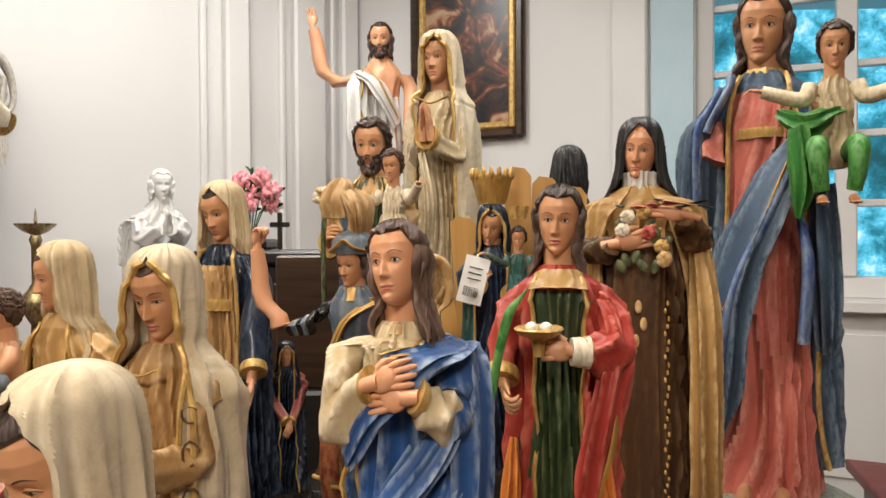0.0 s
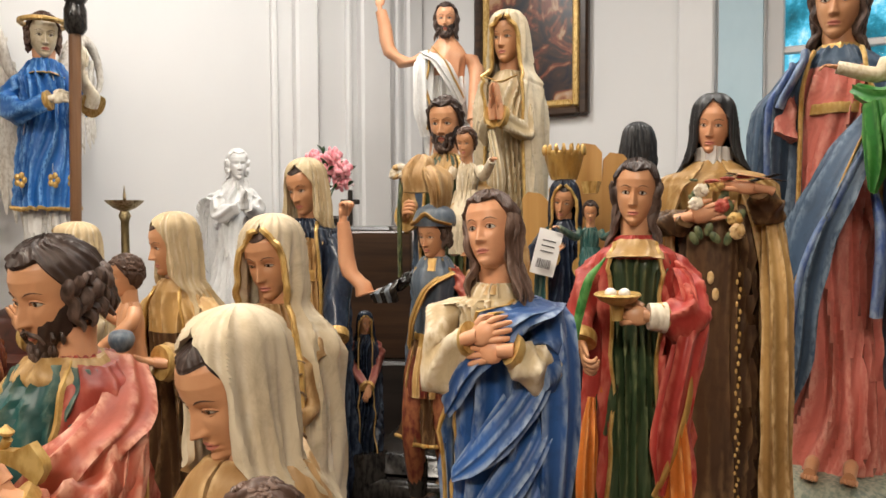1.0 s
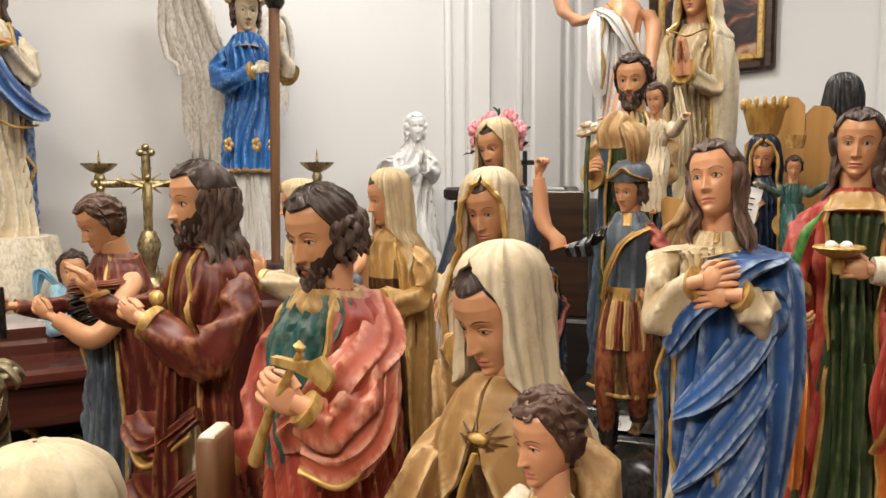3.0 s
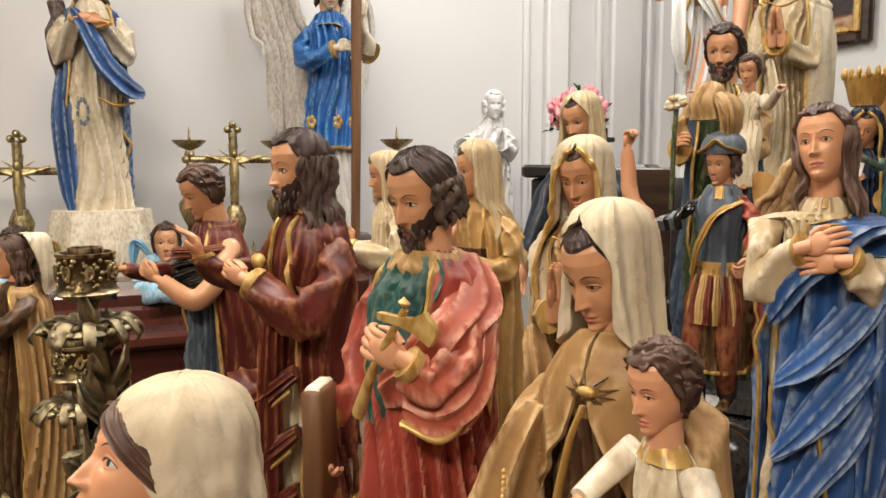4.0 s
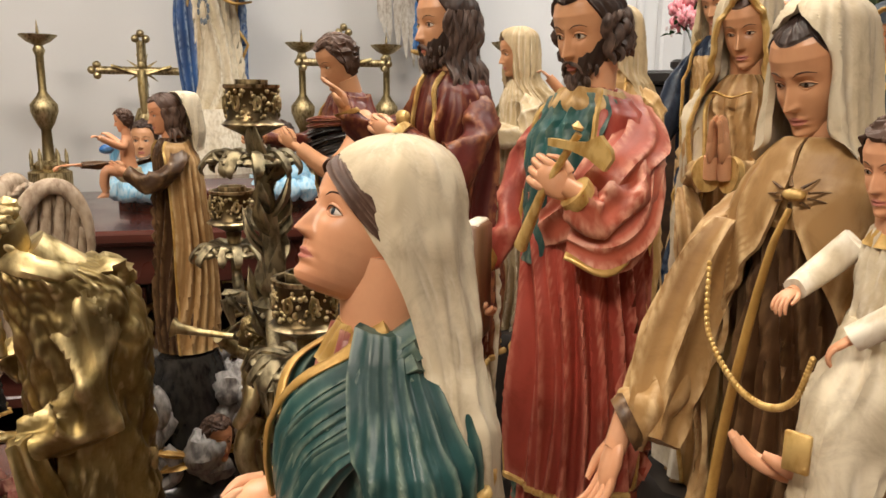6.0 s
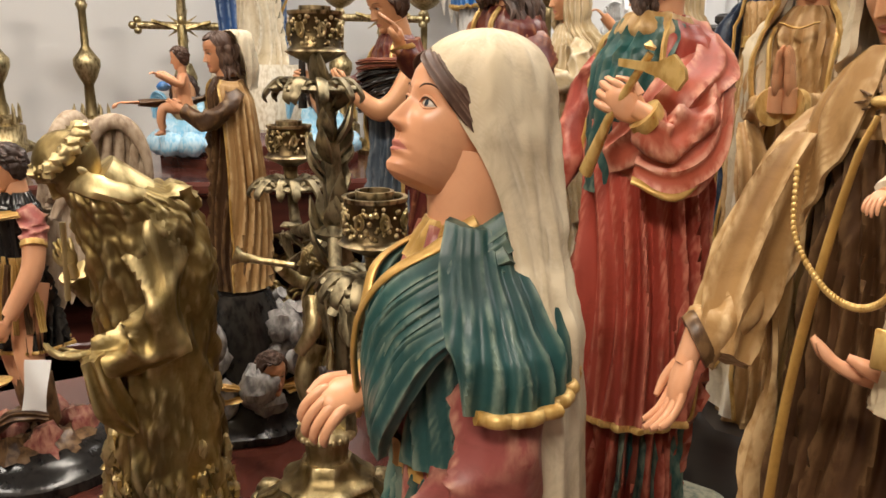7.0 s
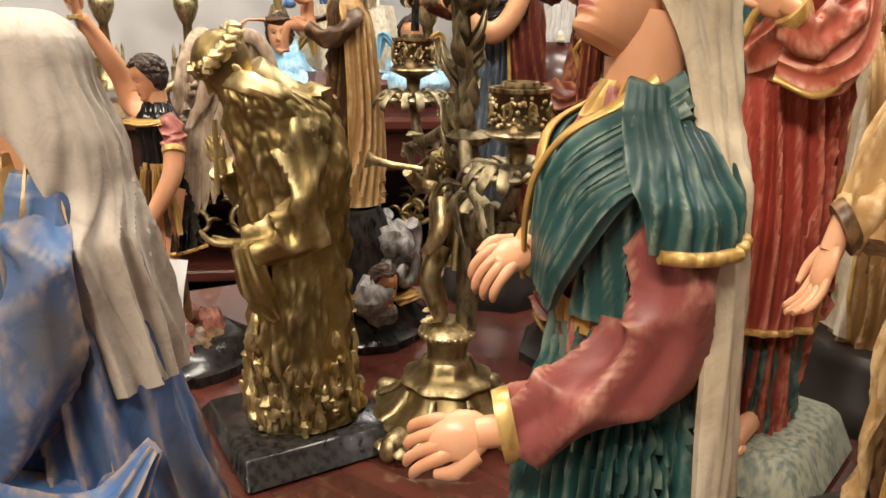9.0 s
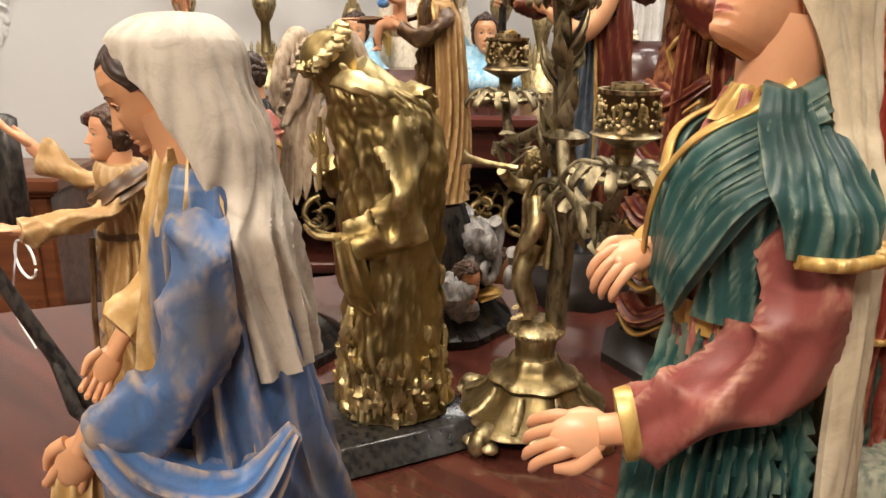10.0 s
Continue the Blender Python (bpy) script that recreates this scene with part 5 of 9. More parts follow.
palm(k, (-0.11, -0.205, 0.75), (0.05, -0.15, 1), (0.6, 0.6, 0), 0.11, SKIN_TAN, curl=0.12)
swag(k, [(0.05, -0.13, 0.6), (0.06, -0.15, 0.45), (0.05, -0.15, 0.28)], [0.03, 0.04, 0.04], MAROON, flat=0.5, seed=9)
k.ball((-0.02, -0.115, 0.7), (0.022, 0.014, 0.026), GOLD, n=12, lump=0.3)
hc = (0.0, -0.015, 0.92)
neck(k, SKIN_TAN, hc, 0.15, 0.044)
head(k, hc, 0.15, yaw=-8, pitch=-3, skin=SKIN_TAN, hair=HAIR, style="long", beard=True, seed=22, locks=36, lock_len=1.15, res=1.2)
plinth(k, -0.075, 0.17, 0.08, EBONY)
statue("statue_of_long_haired_man", k, -0.675, 0.79, 0.80, -20, "painted statue in maroon and gold robe, one hand raised")

# brown habit, tan mantle and ivory veil, with a child on the arm
k = figure(0.615)
body(k, BROWN, 61, amp=0.016, k=10, top=TAN, split=0.74)
robe(k, [(0.02, 0.2, 0.16, 0.01, 0.01, 1.05, 1.2), (0.3, 0.19, 0.15, 0.01, 0.01, 1.0, 1.1), (0.5, 0.175, 0.135, 0.0, 0.01, 0.85, 0.9), (0.6, 0.165, 0.125, 0.0, 0.01, 0.6, 0.6), (0.68, 0.158, 0.118, 0.0, 0.008, 0.2, 0.35), (0.78, 0.14, 0.096, 0, 0.0, 0.03, 0.15), (0.825, 0.1, 0.075, 0, 0.0, 0.03, 0.1), (0.845, 0.065, 0.06, 0, 0.01, 0.03, 0.05)], TAN, amp=0.016, k=7, seed=33, side=-0.1, trim=None)
k.ball((0.0, -0.098, 0.765), (0.016, 0.008, 0.012), GOLD, n=14)
for i in range(9):
    a = 0.35 + math.pi * 2 * i / 9
    k.tube([(0.02 * math.cos(a), -0.1, 0.765 + 0.016 * math.sin(a)), (0.05 * math.cos(a), -0.093 + 0.018 * abs(math.cos(a)), 0.765 + 0.036 * math.sin(a))], [0.003, 0.0012], BROWN, n=5)
swag(k, [(-0.12, -0.03, 0.7), (-0.17, -0.06, 0.58), (-0.2, -0.09, 0.48), (-0.2, -0.12, 0.42)], [0.04, 0.06, 0.065, 0.05], TAN, flat=0.9, seed=6, up=(1, 0, 0))
sleeve(k, [(-0.14, 0, 0.74), (-0.18, -0.04, 0.6), (-0.19, -0.1, 0.48), (-0.2, -0.14, 0.44)], [0.045, 0.05, 0.05, 0.045], TAN, BROWN, seed=7)
palm(k, (-0.205, -0.15, 0.425), (-0.1, -0.35, -0.8), (0.4, 0.7, -0.4), 0.12, SKIN, curl=0.22)
swag(k, [(0.0, -0.115, 0.74), (-0.03, -0.14, 0.6), (-0.06, -0.16, 0.4), (-0.07, -0.17, 0.1)], [0.006, 0.008, 0.009, 0.009], GOLD, rib=2, ribamp=0.05)
sleeve(k, [(0.14, 0, 0.74), (0.18, -0.03, 0.6), (0.18, -0.1, 0.5), (0.1, -0.19, 0.475)], [0.05, 0.06, 0.06, 0.04], TAN, GOLD, seed=9)
palm(k, (0.1, -0.2, 0.475), (-1, -0.3, 0.0), (0, -0.3, -1), 0.12, SKIN, curl=0.2, mirror=-1)
child(k, (0.115, -0.15, 0.6), 0.27, IVORY, SKIN, HAIR_B, yaw=-25, trim=GOLD, arm=((-0.02, -0.24, -0.12), (-0.12, -0.22, -0.24)), seed=17)
pts = [(-0.045, -0.23, 0.665), (-0.03, -0.25, 0.6), (0.01, -0.26, 0.56), (0.05, -0.26, 0.545), (0.085, -0.27, 0.56), (0.1, -0.27, 0.6)]
for p in spline(pts, 11):
    k.ball(tuple(p), 0.0038, GOLD, n=6)
k.box((0.095, -0.272, 0.5), (0.03, 0.006, 0.035), GOLD, bev=0.002)
hc = (-0.01, -0.02, 0.92)
neck(k, SKIN_TAN, hc, 0.142, 0.04)
head(k, hc, 0.142, yaw=-18, pitch=-22, lids=0.7, skin=SKIN_TAN, hair=HAIR, style="none", seed=9, res=1.5)
veil(k, (hc[0] + 0.002, hc[1] + 0.0, hc[2] + 0.004), 0.152, IVORY, low=0.55, seed=16, face_o=0.85, o=1.5, spread=0.14, deep=0.13, yaw=-20, amp=0.01)
k.lathe((0, 0, -0.09), [(0.23, 0), (0.23, 0.05), (0.21, 0.06), (0.2, 0.09)], EBONY, n=8)
statue("statue_of_mother_with_child", k, -0.195, 0.49, 0.806, -13, "veiled statue in tan mantle carrying a seated child with rope")

# praying figure in a cream veil edged with gold
k = figure(0.635)
body(k, TAN, 71, amp=0.014)
robe(k, [(0.02, 0.165, 0.14, 0, 0, 0.3, 1.1), (0.3, 0.155, 0.13, 0, 0, 0.45, 1.0), (0.6, 0.14, 0.11, 0, 0, 0.6, 0.7), (0.75, 0.13, 0.095, 0, 0, 0.7, 0.3), (0.8, 0.11, 0.085, 0, 0.01, 0.8, 0.2)], IVORY, amp=0.012, k=7, seed=41, trim=GOLD)
hc = (0.0, -0.015, 0.92)
neck(k, SKIN_TAN, hc, 0.145, 0.04)
head(k, hc, 0.145, yaw=-6, pitch=-15, roll=-4, skin=SKIN_TAN, hair=HAIR_B, style="none", seed=5, res=1.15, lids=0.6)
veil(k, hc, 0.155, IVORY, trim=GOLD, low=0.1, seed=26, face_o=0.78, o=0.7, spread=0.166, deep=0.125)
both_sleeves(k, TAN, GOLD, [(-0.025, -0.15, 0.6), (0.025, -0.15, 0.6)], seed=4, r0=0.038, r1=0.042, elbow=(0.11, -0.03, 0.59))
joined_palms(k, (0, -0.16, 0.62), 0.115, SKIN_TAN, 0.2)
swag(k, [(-0.05, -0.11, 0.8), (0, -0.115, 0.78), (0.05, -0.11, 0.8)], [0.006, 0.007, 0.006], GOLD, rib=2)
swag(k, [(-0.1, -0.1, 0.56), (-0.06, -0.15, 0.5), (-0.05, -0.15, 0.38)], [0.03, 0.045, 0.03], TAN, seed=3)
for i in range(9):
    a = 0.62
    z = 0.68 - 0.07 * i
    w = 0.13 + 0.02 * (0.7 - z)
    c = Vector((w * math.sin(a + 0.2), -w * 0.86 * math.cos(a + 0.2) - 0.012, z))
    k.tube([tuple(c + Vector((0.014 * math.cos(t), 0.006 * math.cos(t), 0.02 * math.sin(t)))) for t in np.linspace(0.5, 5.2, 9)], 0.0028, BROWN, n=5)
plinth(k, -0.16, 0.18, 0.165, EBONY)
statue("statue_of_praying_woman", k, -0.31, 0.88, 0.85, -6, "praying statue in a cream veil with gold border")

# brown gown, cream veil and a bare child with a globe
k = figure(0.585)
body(k, BROWN, 81, amp=0.016, top=OCHRE, split=0.7)
robe(k, [(0.02, 0.17, 0.14, 0.01, 0.02, 0.8, 1.1), (0.3, 0.165, 0.13, 0.01, 0.02, 0.8, 1.0), (0.6, 0.15, 0.11, 0, 0.01, 0.7, 0.7), (0.75, 0.135, 0.095, 0, 0, 0.6, 0.3), (0.82, 0.09, 0.075, 0, 0.01, 0.6, 0.1)], OCHRE, amp=0.014, k=8, seed=44, trim=GOLD)
hc = (0.0, -0.02, 0.92)
neck(k, SKIN_TAN, hc, 0.145, 0.04)
head(k, hc, 0.145, yaw=-34, pitch=-10, skin=SKIN_TAN, hair=HAIR_B, style="none", seed=5)
veil(k, hc, 0.155, CREAM, low=0.6, seed=36, face_o=0.9, o=1.4, spread=0.14, deep=0.12, yaw=-30)
both_sleeves(k, OCHRE, GOLD, [(-0.08, -0.17, 0.57), (0.1, -0.19, 0.6)], seed=4)
palm(k, (0.1, -0.2, 0.6), (-1, -0.4, 0.1), (0, -0.2, -1), 0.11, SKIN_TAN, curl=0.2, mirror=-1)
palm(k, (-0.08, -0.18, 0.57), (1, -0.5, 0.0), (0, -0.2, -1), 0.11, SKIN_TAN, curl=0.2)
child(k, (0.02, -0.2, 0.63), 0.27, CREAM, SKIN_TAN, HAIR_B, yaw=-35, bare=True, seed=27, arm=((-0.12, -0.28, 0.18), (-0.02, -0.28, -0.24)))
k.ball((0.075, -0.3, 0.67), 0.032, STEEL, n=18)
plinth(k, -0.27, 0.18, 0.275, EBONY)
statue("statue_of_mother_with_child", k, -0.525, 1.07, 0.905, -12, "veiled statue in brown and ochre with a bare child and globe")

# second praying figure in cream
k = figure(0.56)
body(k, CREAM, 91, amp=0.014)
hc = (0.0, -0.02, 0.92)
neck(k, SKIN_TAN, hc, 0.145, 0.04)
head(k, hc, 0.145, yaw=0, pitch=-8, skin=SKIN_TAN, hair=HAIR_B, style="none", seed=5)
veil(k, hc, 0.155, CREAM, low=0.2, seed=37, face_o=0.9, o=1.1, spread=0.14, deep=0.12)
both_sleeves(k, CREAM, GOLD, [(-0.025, -0.16, 0.62), (0.025, -0.16, 0.62)], seed=4)
joined_palms(k, (0, -0.17, 0.64), 0.12, SKIN_TAN, 0.3)
plinth(k, -0.3, 0.18, 0.305, EBONY)
statue("statue_of_praying_woman", k, -0.74, 1.17, 0.915, -46, "praying statue wrapped in a plain cream veil and gown")

# young man in a maroon cloak, head bowed, with black sash
k = figure(0.61)
body(k, STEEL, 101, amp=0.014, top=MAROON, split=0.7)
robe(k, [(0.1, 0.15, 0.13, 0.02, 0.02, 0.9, 1.1), (0.35, 0.15, 0.125, 0.02, 0.02, 0.9, 1.0), (0.6, 0.14, 0.11, 0.01, 0.01, 0.8, 0.6), (0.76, 0.13, 0.09, 0, 0, 0.7, 0.3), (0.83, 0.07, 0.06, 0, 0.01, 0.7, 0.1)], MAROON, amp=0.014, k=8, seed=46, trim=GOLD)
for i in range(6):
    z = 0.74 - 0.028 * i
    swag(k, [(0.13, 0.0, z + 0.03), (0.08, -0.11, z), (-0.02, -0.125, z - 0.02), (-0.11, -0.08, z - 0.01)], [0.016, 0.019, 0.018, 0.014], BLACK if i > 1 else MAROON, flat=0.7, seed=i)
sleeve(k, [(0.12, 0, 0.76), (0.145, -0.05, 0.64), (0.12, -0.12, 0.58), (0.04, -0.19, 0.63)], [0.04, 0.042, 0.038, 0.028], SKIN_TAN, None, seed=3, rough=0.0)
palm(k, (0.03, -0.195, 0.635), (-0.6, -0.5, 0.5), (0.3, -1, 0), 0.1, SKIN_TAN, curl=0.4, mirror=-1)
sleeve(k, [(-0.12, 0, 0.76), (-0.15, -0.06, 0.66), (-0.13, -0.16, 0.64), (-0.1, -0.24, 0.66)], [0.04, 0.04, 0.036, 0.028], MAROON, None, seed=3)
palm(k, (-0.1, -0.25, 0.66), (0.0, -1, 0.1), (-1, 0, 0.2), 0.1, SKIN_TAN, curl=0.6)
k.tube([(-0.095, -0.28, 0.58), (-0.09, -0.28, 0.75)], [0.014, 0.01], BLACK, n=8)
hc = (0.0, -0.03, 0.915)
neck(k, SKIN_TAN, hc, 0.145, 0.045)
head(k, hc, 0.145, yaw=-4, pitch=-22, skin=SKIN_TAN, hair=HAIR_B, style="curly", seed=15)
plinth(k, -0.16, 0.17, 0.165, EBONY)
statue("statue_of_young_man", k, -0.955, 0.925, 0.848, -20, "painted curly-haired statue in maroon cloak and black sash")

# winged soldier in grey armour with raised arm
k = figure(0.51)
for sd, px, pz in ((-1, -0.07, 0.0), (1, 0.06, 0.1)):
    k.tube([(sd * 0.05, 0.0, 0.5), (px, -0.06, 0.28), (px, -0.02, pz + 0.03)], [0.062, 0.05, 0.034], MAROON, n=14, smooth=6)
    foot(k, (px, -0.03, pz - 0.01), 0.11, BROWN)
    k.tube([(px, -0.025, pz + 0.03), (px, -0.03, pz + 0.15)], [0.038, 0.046], BLACK, n=12)
robe(k, [(0.22, 0.15, 0.12), (0.42, 0.125, 0.1), (0.52, 0.1, 0.082)], BROWN, amp=0.022, k=12, seed=3, trim=GOLD, hem=True)
robe(k, [(0.44, 0.115, 0.095), (0.52, 0.1, 0.082), (0.6, 0.098, 0.08), (0.7, 0.118, 0.09), (0.78, 0.125, 0.078), (0.82, 0.08, 0.06), (0.845, 0.045, 0.042)], STEEL, amp=0.004, k=5, seed=5)
swag(k, [(0.1, -0.02, 0.8), (0.03, -0.1, 0.72), (-0.06, -0.1, 0.6), (-0.11, -0.05, 0.5)], [0.02, 0.022, 0.022, 0.02], GOLD, flat=0.5, seed=3)
robe(k, [(0.79, 0.085, 0.07, 0, -0.004), (0.84, 0.05, 0.048, 0, 0)], GOLD, amp=0.004, k=6, n=40, per=3)
robe(k, [(0.5, 0.11, 0.092), (0.54, 0.105, 0.088)], GOLD, amp=0.005, k=9, n=48, per=3)
for i in range(9):
    a = -1.2 + 0.3 * i
    swag(k, [(0.1 * math.sin(a), -0.09 * math.cos(a), 0.5), (0.13 * math.sin(a), -0.12 * math.cos(a), 0.42), (0.14 * math.sin(a), -0.13 * math.cos(a), 0.36)], [0.016, 0.02, 0.014], OCHRE if i % 2 else MAROON, flat=0.4)
robe(k, [(0.2, 0.16, 0.13, 0.03, 0.05, 1.3, 1.2), (0.5, 0.15, 0.11, 0.03, 0.04, 1.2, 1.0), (0.75, 0.135, 0.09, 0.01, 0.02, 1.0, 0.4), (0.82, 0.1, 0.07, 0, 0.015, 0.9, 0.1)], BRICK, amp=0.016, k=8, seed=46, trim=GOLD)
sleeve(k, [(-0.12, 0, 0.77), (-0.19, -0.02, 0.72), (-0.24, -0.03, 0.7)], [0.055, 0.06, 0.05], BLACK, GOLD, seed=3)
for i in range(5):
    k.tube([(-0.14 - 0.022 * i, -0.06, 0.77 - 0.012 * i), (-0.15 - 0.022 * i, -0.085, 0.7 - 0.008 * i), (-0.15 - 0.022 * i, -0.06, 0.64)], 0.016, STEEL if i % 2 else BLACK, n=8, smooth=3)
k.tube([(-0.2, -0.03, 0.71), (-0.29, -0.04, 0.73), (-0.31, -0.05, 0.88), (-0.315, -0.06, 0.96)], [0.036, 0.037, 0.028, 0.021], SKIN, n=14, smooth=6)
palm(k, (-0.315, -0.06, 0.97), (0.05, 0, 1), (-1, 0.3, 0), 0.105, SKIN, curl=0.75)
sleeve(k, [(0.12, 0, 0.77), (0.17, -0.02, 0.66), (0.15, -0.09, 0.56)], [0.048, 0.05, 0.035], BRICK, GOLD, seed=3)
palm(k, (0.15, -0.1, 0.55), (-0.3, -0.6, -0.4), (1, 0, 0), 0.1, SKIN, curl=0.6, mirror=-1)
hc = (0.0, -0.015, 0.915)
neck(k, SKIN, hc, 0.145, 0.04)
head(k, hc, 0.145, yaw=-12, pitch=-8, skin=SKIN_TAN, hair=HAIR, style="shoulder", seed=25, locks=20, lock_len=0.5)
robe(k, [(0.945, 0.068, 0.078, 0, -0.003), (0.965, 0.072, 0.08, 0, -0.003), (1.0, 0.058, 0.066, 0, 0), (1.02, 0.02, 0.025, 0, 0), (1.022, 0.002, 0.002, 0, 0)], STEEL, amp=0.001, n=40, per=4)
swag(k, [(-0.07, -0.04, 0.95), (-0.03, -0.085, 0.965), (0, -0.09, 0.985), (0.03, -0.085, 0.965), (0.07, -0.04, 0.95)], [0.008, 0.01, 0.012, 0.01, 0.008], GOLD, rib=2)
robe(k, [(1.0, 0.02, 0.05, 0.02, 0.0), (1.06, 0.03, 0.075, 0.02, 0.01), (1.12, 0.035, 0.09, 0.0, 0.03), (1.15, 0.02, 0.06, -0.03, 0.05), (1.155, 0.005, 0.01, -0.03, 0.06)], TAN, amp=0.006, k=9, n=40, per=4)
robe(k, [(1.06, 0.06, 0.05, -0.06, 0.02), (1.12, 0.055, 0.06, -0.07, 0.02), (1.17, 0.04, 0.04, -0.06, 0.03), (1.19, 0.01, 0.01, -0.06, 0.03)], TAN, amp=0.006, k=9, n=40, per=4)
wing(k, (0.1, 0.06, 0.72), (0.8, 0.5, 0), (0.1, 0.1, 1), 0.4, 0.22, TAN, sd=-1, rows=3)
k.lathe((0, 0, -0.46), [(0.24, 0), (0.24, 0.12), (0.2, 0.16), (0.19, 0.3), (0.16, 0.38), (0.1, 0.46)], BLACK, n=14, lobes=3, lob=0.12)
statue("statue_of_winged_soldier", k, -0.165, 1.28, 0.985, -14, "painted armoured statue with helmet crest and raised fist")

# bearded man carrying a child
k = figure(0.80)
body(k, GREEN, 111, amp=0.018)
robe(k, [(0.05, 0.17, 0.14, 0, 0.02, 0.8, 1.1), (0.4, 0.16, 0.13, 0, 0.02, 0.7, 1.0), (0.7, 0.145, 0.1, 0, 0.01, 0.6, 0.4), (0.8, 0.125, 0.08, 0, 0, 0.6, 0.2), (0.83, 0.075, 0.062, 0, 0.01, 0.7, 0.1)], SLATE, amp=0.016, k=8, seed=48, trim=GOLD, inner=OCHRE)
robe(k, [(0.74, 0.1, 0.09, 0, -0.01), (0.8, 0.095, 0.072, 0, -0.004), (0.84, 0.05, 0.048, 0, 0)], OCHRE, amp=0.006, k=10, n=50, per=4)
both_sleeves(k, OCHRE, GOLD, [(-0.11, -0.14, 0.6), (0.08, -0.17, 0.6)], seed=4)
palm(k, (0.07, -0.18, 0.6), (-1, -0.3, 0.1), (0, -0.3, -1), 0.1, SKIN_TAN, curl=0.25, mirror=-1)
palm(k, (-0.11, -0.15, 0.6), (0.2, -0.7, 0.4), (-1, 0, 0), 0.1, SKIN_TAN, curl=0.6)
k.tube([(-0.125, -0.16, 0.45), (-0.12, -0.18, 0.62), (-0.115, -0.17, 0.78)], 0.008, GREEN, n=6)
for i in range(9):
    a = i * 0.7
    k.ball((-0.115 + 0.025 * math.cos(a), -0.185, 0.77 + 0.03 * math.sin(a) + 0.004 * i), (0.016, 0.012, 0.016), IVORY if i % 3 else OCHRE, n=8, lump=0.3, seed=i)
child(k, (0.085, -0.13, 0.655), 0.24, IVORY, SKIN_TAN, HAIR_B, yaw=-10, seed=29)
hc = (0.0, -0.015, 0.925)
neck(k, SKIN_TAN, hc, 0.148, 0.044)
head(k, hc, 0.148, yaw=-3, pitch=-6, skin=SKIN_TAN, hair=HAIR, style="curly", beard=True, seed=31)
foot(k, (-0.06, -0.15, 0.0), 0.1, SKIN_TAN)
k.box((0, -0.02, -0.06), (0.44, 0.4, 0.06), BLACK, bev=0.012)
k.box((0, -0.02, -0.13), (0.5, 0.46, 0.07), BLACK, bev=0.012)
k.box((0, -0.02, -0.262), (0.57, 0.53, 0.132), BLACK, bev=0.012)
statue("statue_of_bearded_man_with_child", k, -0.195, 1.76, 0.96, -6, "painted bearded statue in slate mantle holding a child, black plinth")

# navy mantle, cream veil, open hands
k = figure(0.765)
body(k, TAN, 121, amp=0.016, top=NAVY, split=0.78)
robe(k, [(0.0, 0.155, 0.135, 0.01, 0.01, 0.75, 1.2), (0.3, 0.15, 0.13, 0.01, 0.01, 0.75, 1.1), (0.6, 0.145, 0.11, 0, 0.01, 0.75, 0.8), (0.74, 0.14, 0.098, 0, 0, 0.7, 0.4), (0.81, 0.11, 0.08, 0, 0, 0.7, 0.15), (0.83, 0.075, 0.065, 0, 0.01, 0.8, 0.1)], NAVY, amp=0.018, k=10, seed=51, trim=GOLD)
sleeve(k, [(0.12, 0, 0.765), (0.16, -0.02, 0.66), (0.17, -0.06, 0.56), (0.165, -0.1, 0.48)], [0.05, 0.056, 0.06, 0.05], NAVY, GOLD, seed=7, rough=0.2)
palm(k, (0.165, -0.11, 0.465), (0.05, -0.3, -0.9), (0.6, 0.6, 0), 0.1, SKIN, curl=0.15, mirror=-1)
sleeve(k, [(-0.12, 0, 0.765), (-0.16, -0.02, 0.66), (-0.17, -0.06, 0.56), (-0.165, -0.1, 0.48)], [0.05, 0.056, 0.06, 0.05], NAVY, GOLD, seed=9, rough=0.2)
palm(k, (-0.165, -0.11, 0.465), (-0.05, -0.3, -0.9), (-0.6, 0.6, 0), 0.1, SKIN, curl=0.15)
robe(k, [(0.61, 0.11, 0.092), (0.64, 0.108, 0.09)], GOLD, amp=0.004, k=9, n=48, per=3)
hc = (0.0, -0.02, 0.92)
neck(k, SKIN_TAN, hc, 0.145, 0.04)
head(k, hc, 0.145, yaw=-4, pitch=-14, roll=-5, skin=SKIN_TAN, hair=HAIR, style="none", seed=5)
veil(k, hc, 0.155, CREAM, low=0.72, seed=38, face_o=0.88, o=1.25, spread=0.1, deep=0.1)
plinth(k, -0.125, 0.18, 0.13, BLACK)
statue("statue_of_veiled_woman", k, -0.47, 1.57, 0.842, -16, "painted statue in navy mantle and cream veil, open palms")

# tall cream and gold praying figure
k = figure(1.0, wide=0.7)
body(k, CREAM, 131, amp=0.014)
hc = (0.0, -0.015, 0.925)
neck(k, SKIN, hc, 0.14, 0.036)
head(k, hc, 0.138, yaw=-8, pitch=-3, skin=SKIN_TAN, hair=HAIR_B, style="none", seed=5)
veil(k, hc, 0.15, IVORY, trim=GOLD, low=0.0, seed=39, face_o=0.75, o=0.62, spread=0.168, deep=0.125, amp=0.011, k=9)
both_sleeves(k, CREAM, GOLD, [(-0.02, -0.14, 0.64), (0.02, -0.14, 0.64)], seed=4, r0=0.036, r1=0.04, elbow=(0.11, -0.03, 0.6))
joined_palms(k, (0, -0.15, 0.66), 0.11, SKIN, 0.2)
swag(k, [(-0.06, -0.09, 0.82), (-0.03, -0.105, 0.79), (0, -0.115, 0.78), (0.03, -0.105, 0.79), (0.06, -0.09, 0.82)], [0.005, 0.007, 0.01, 0.007, 0.005], GOLD, rib=2)
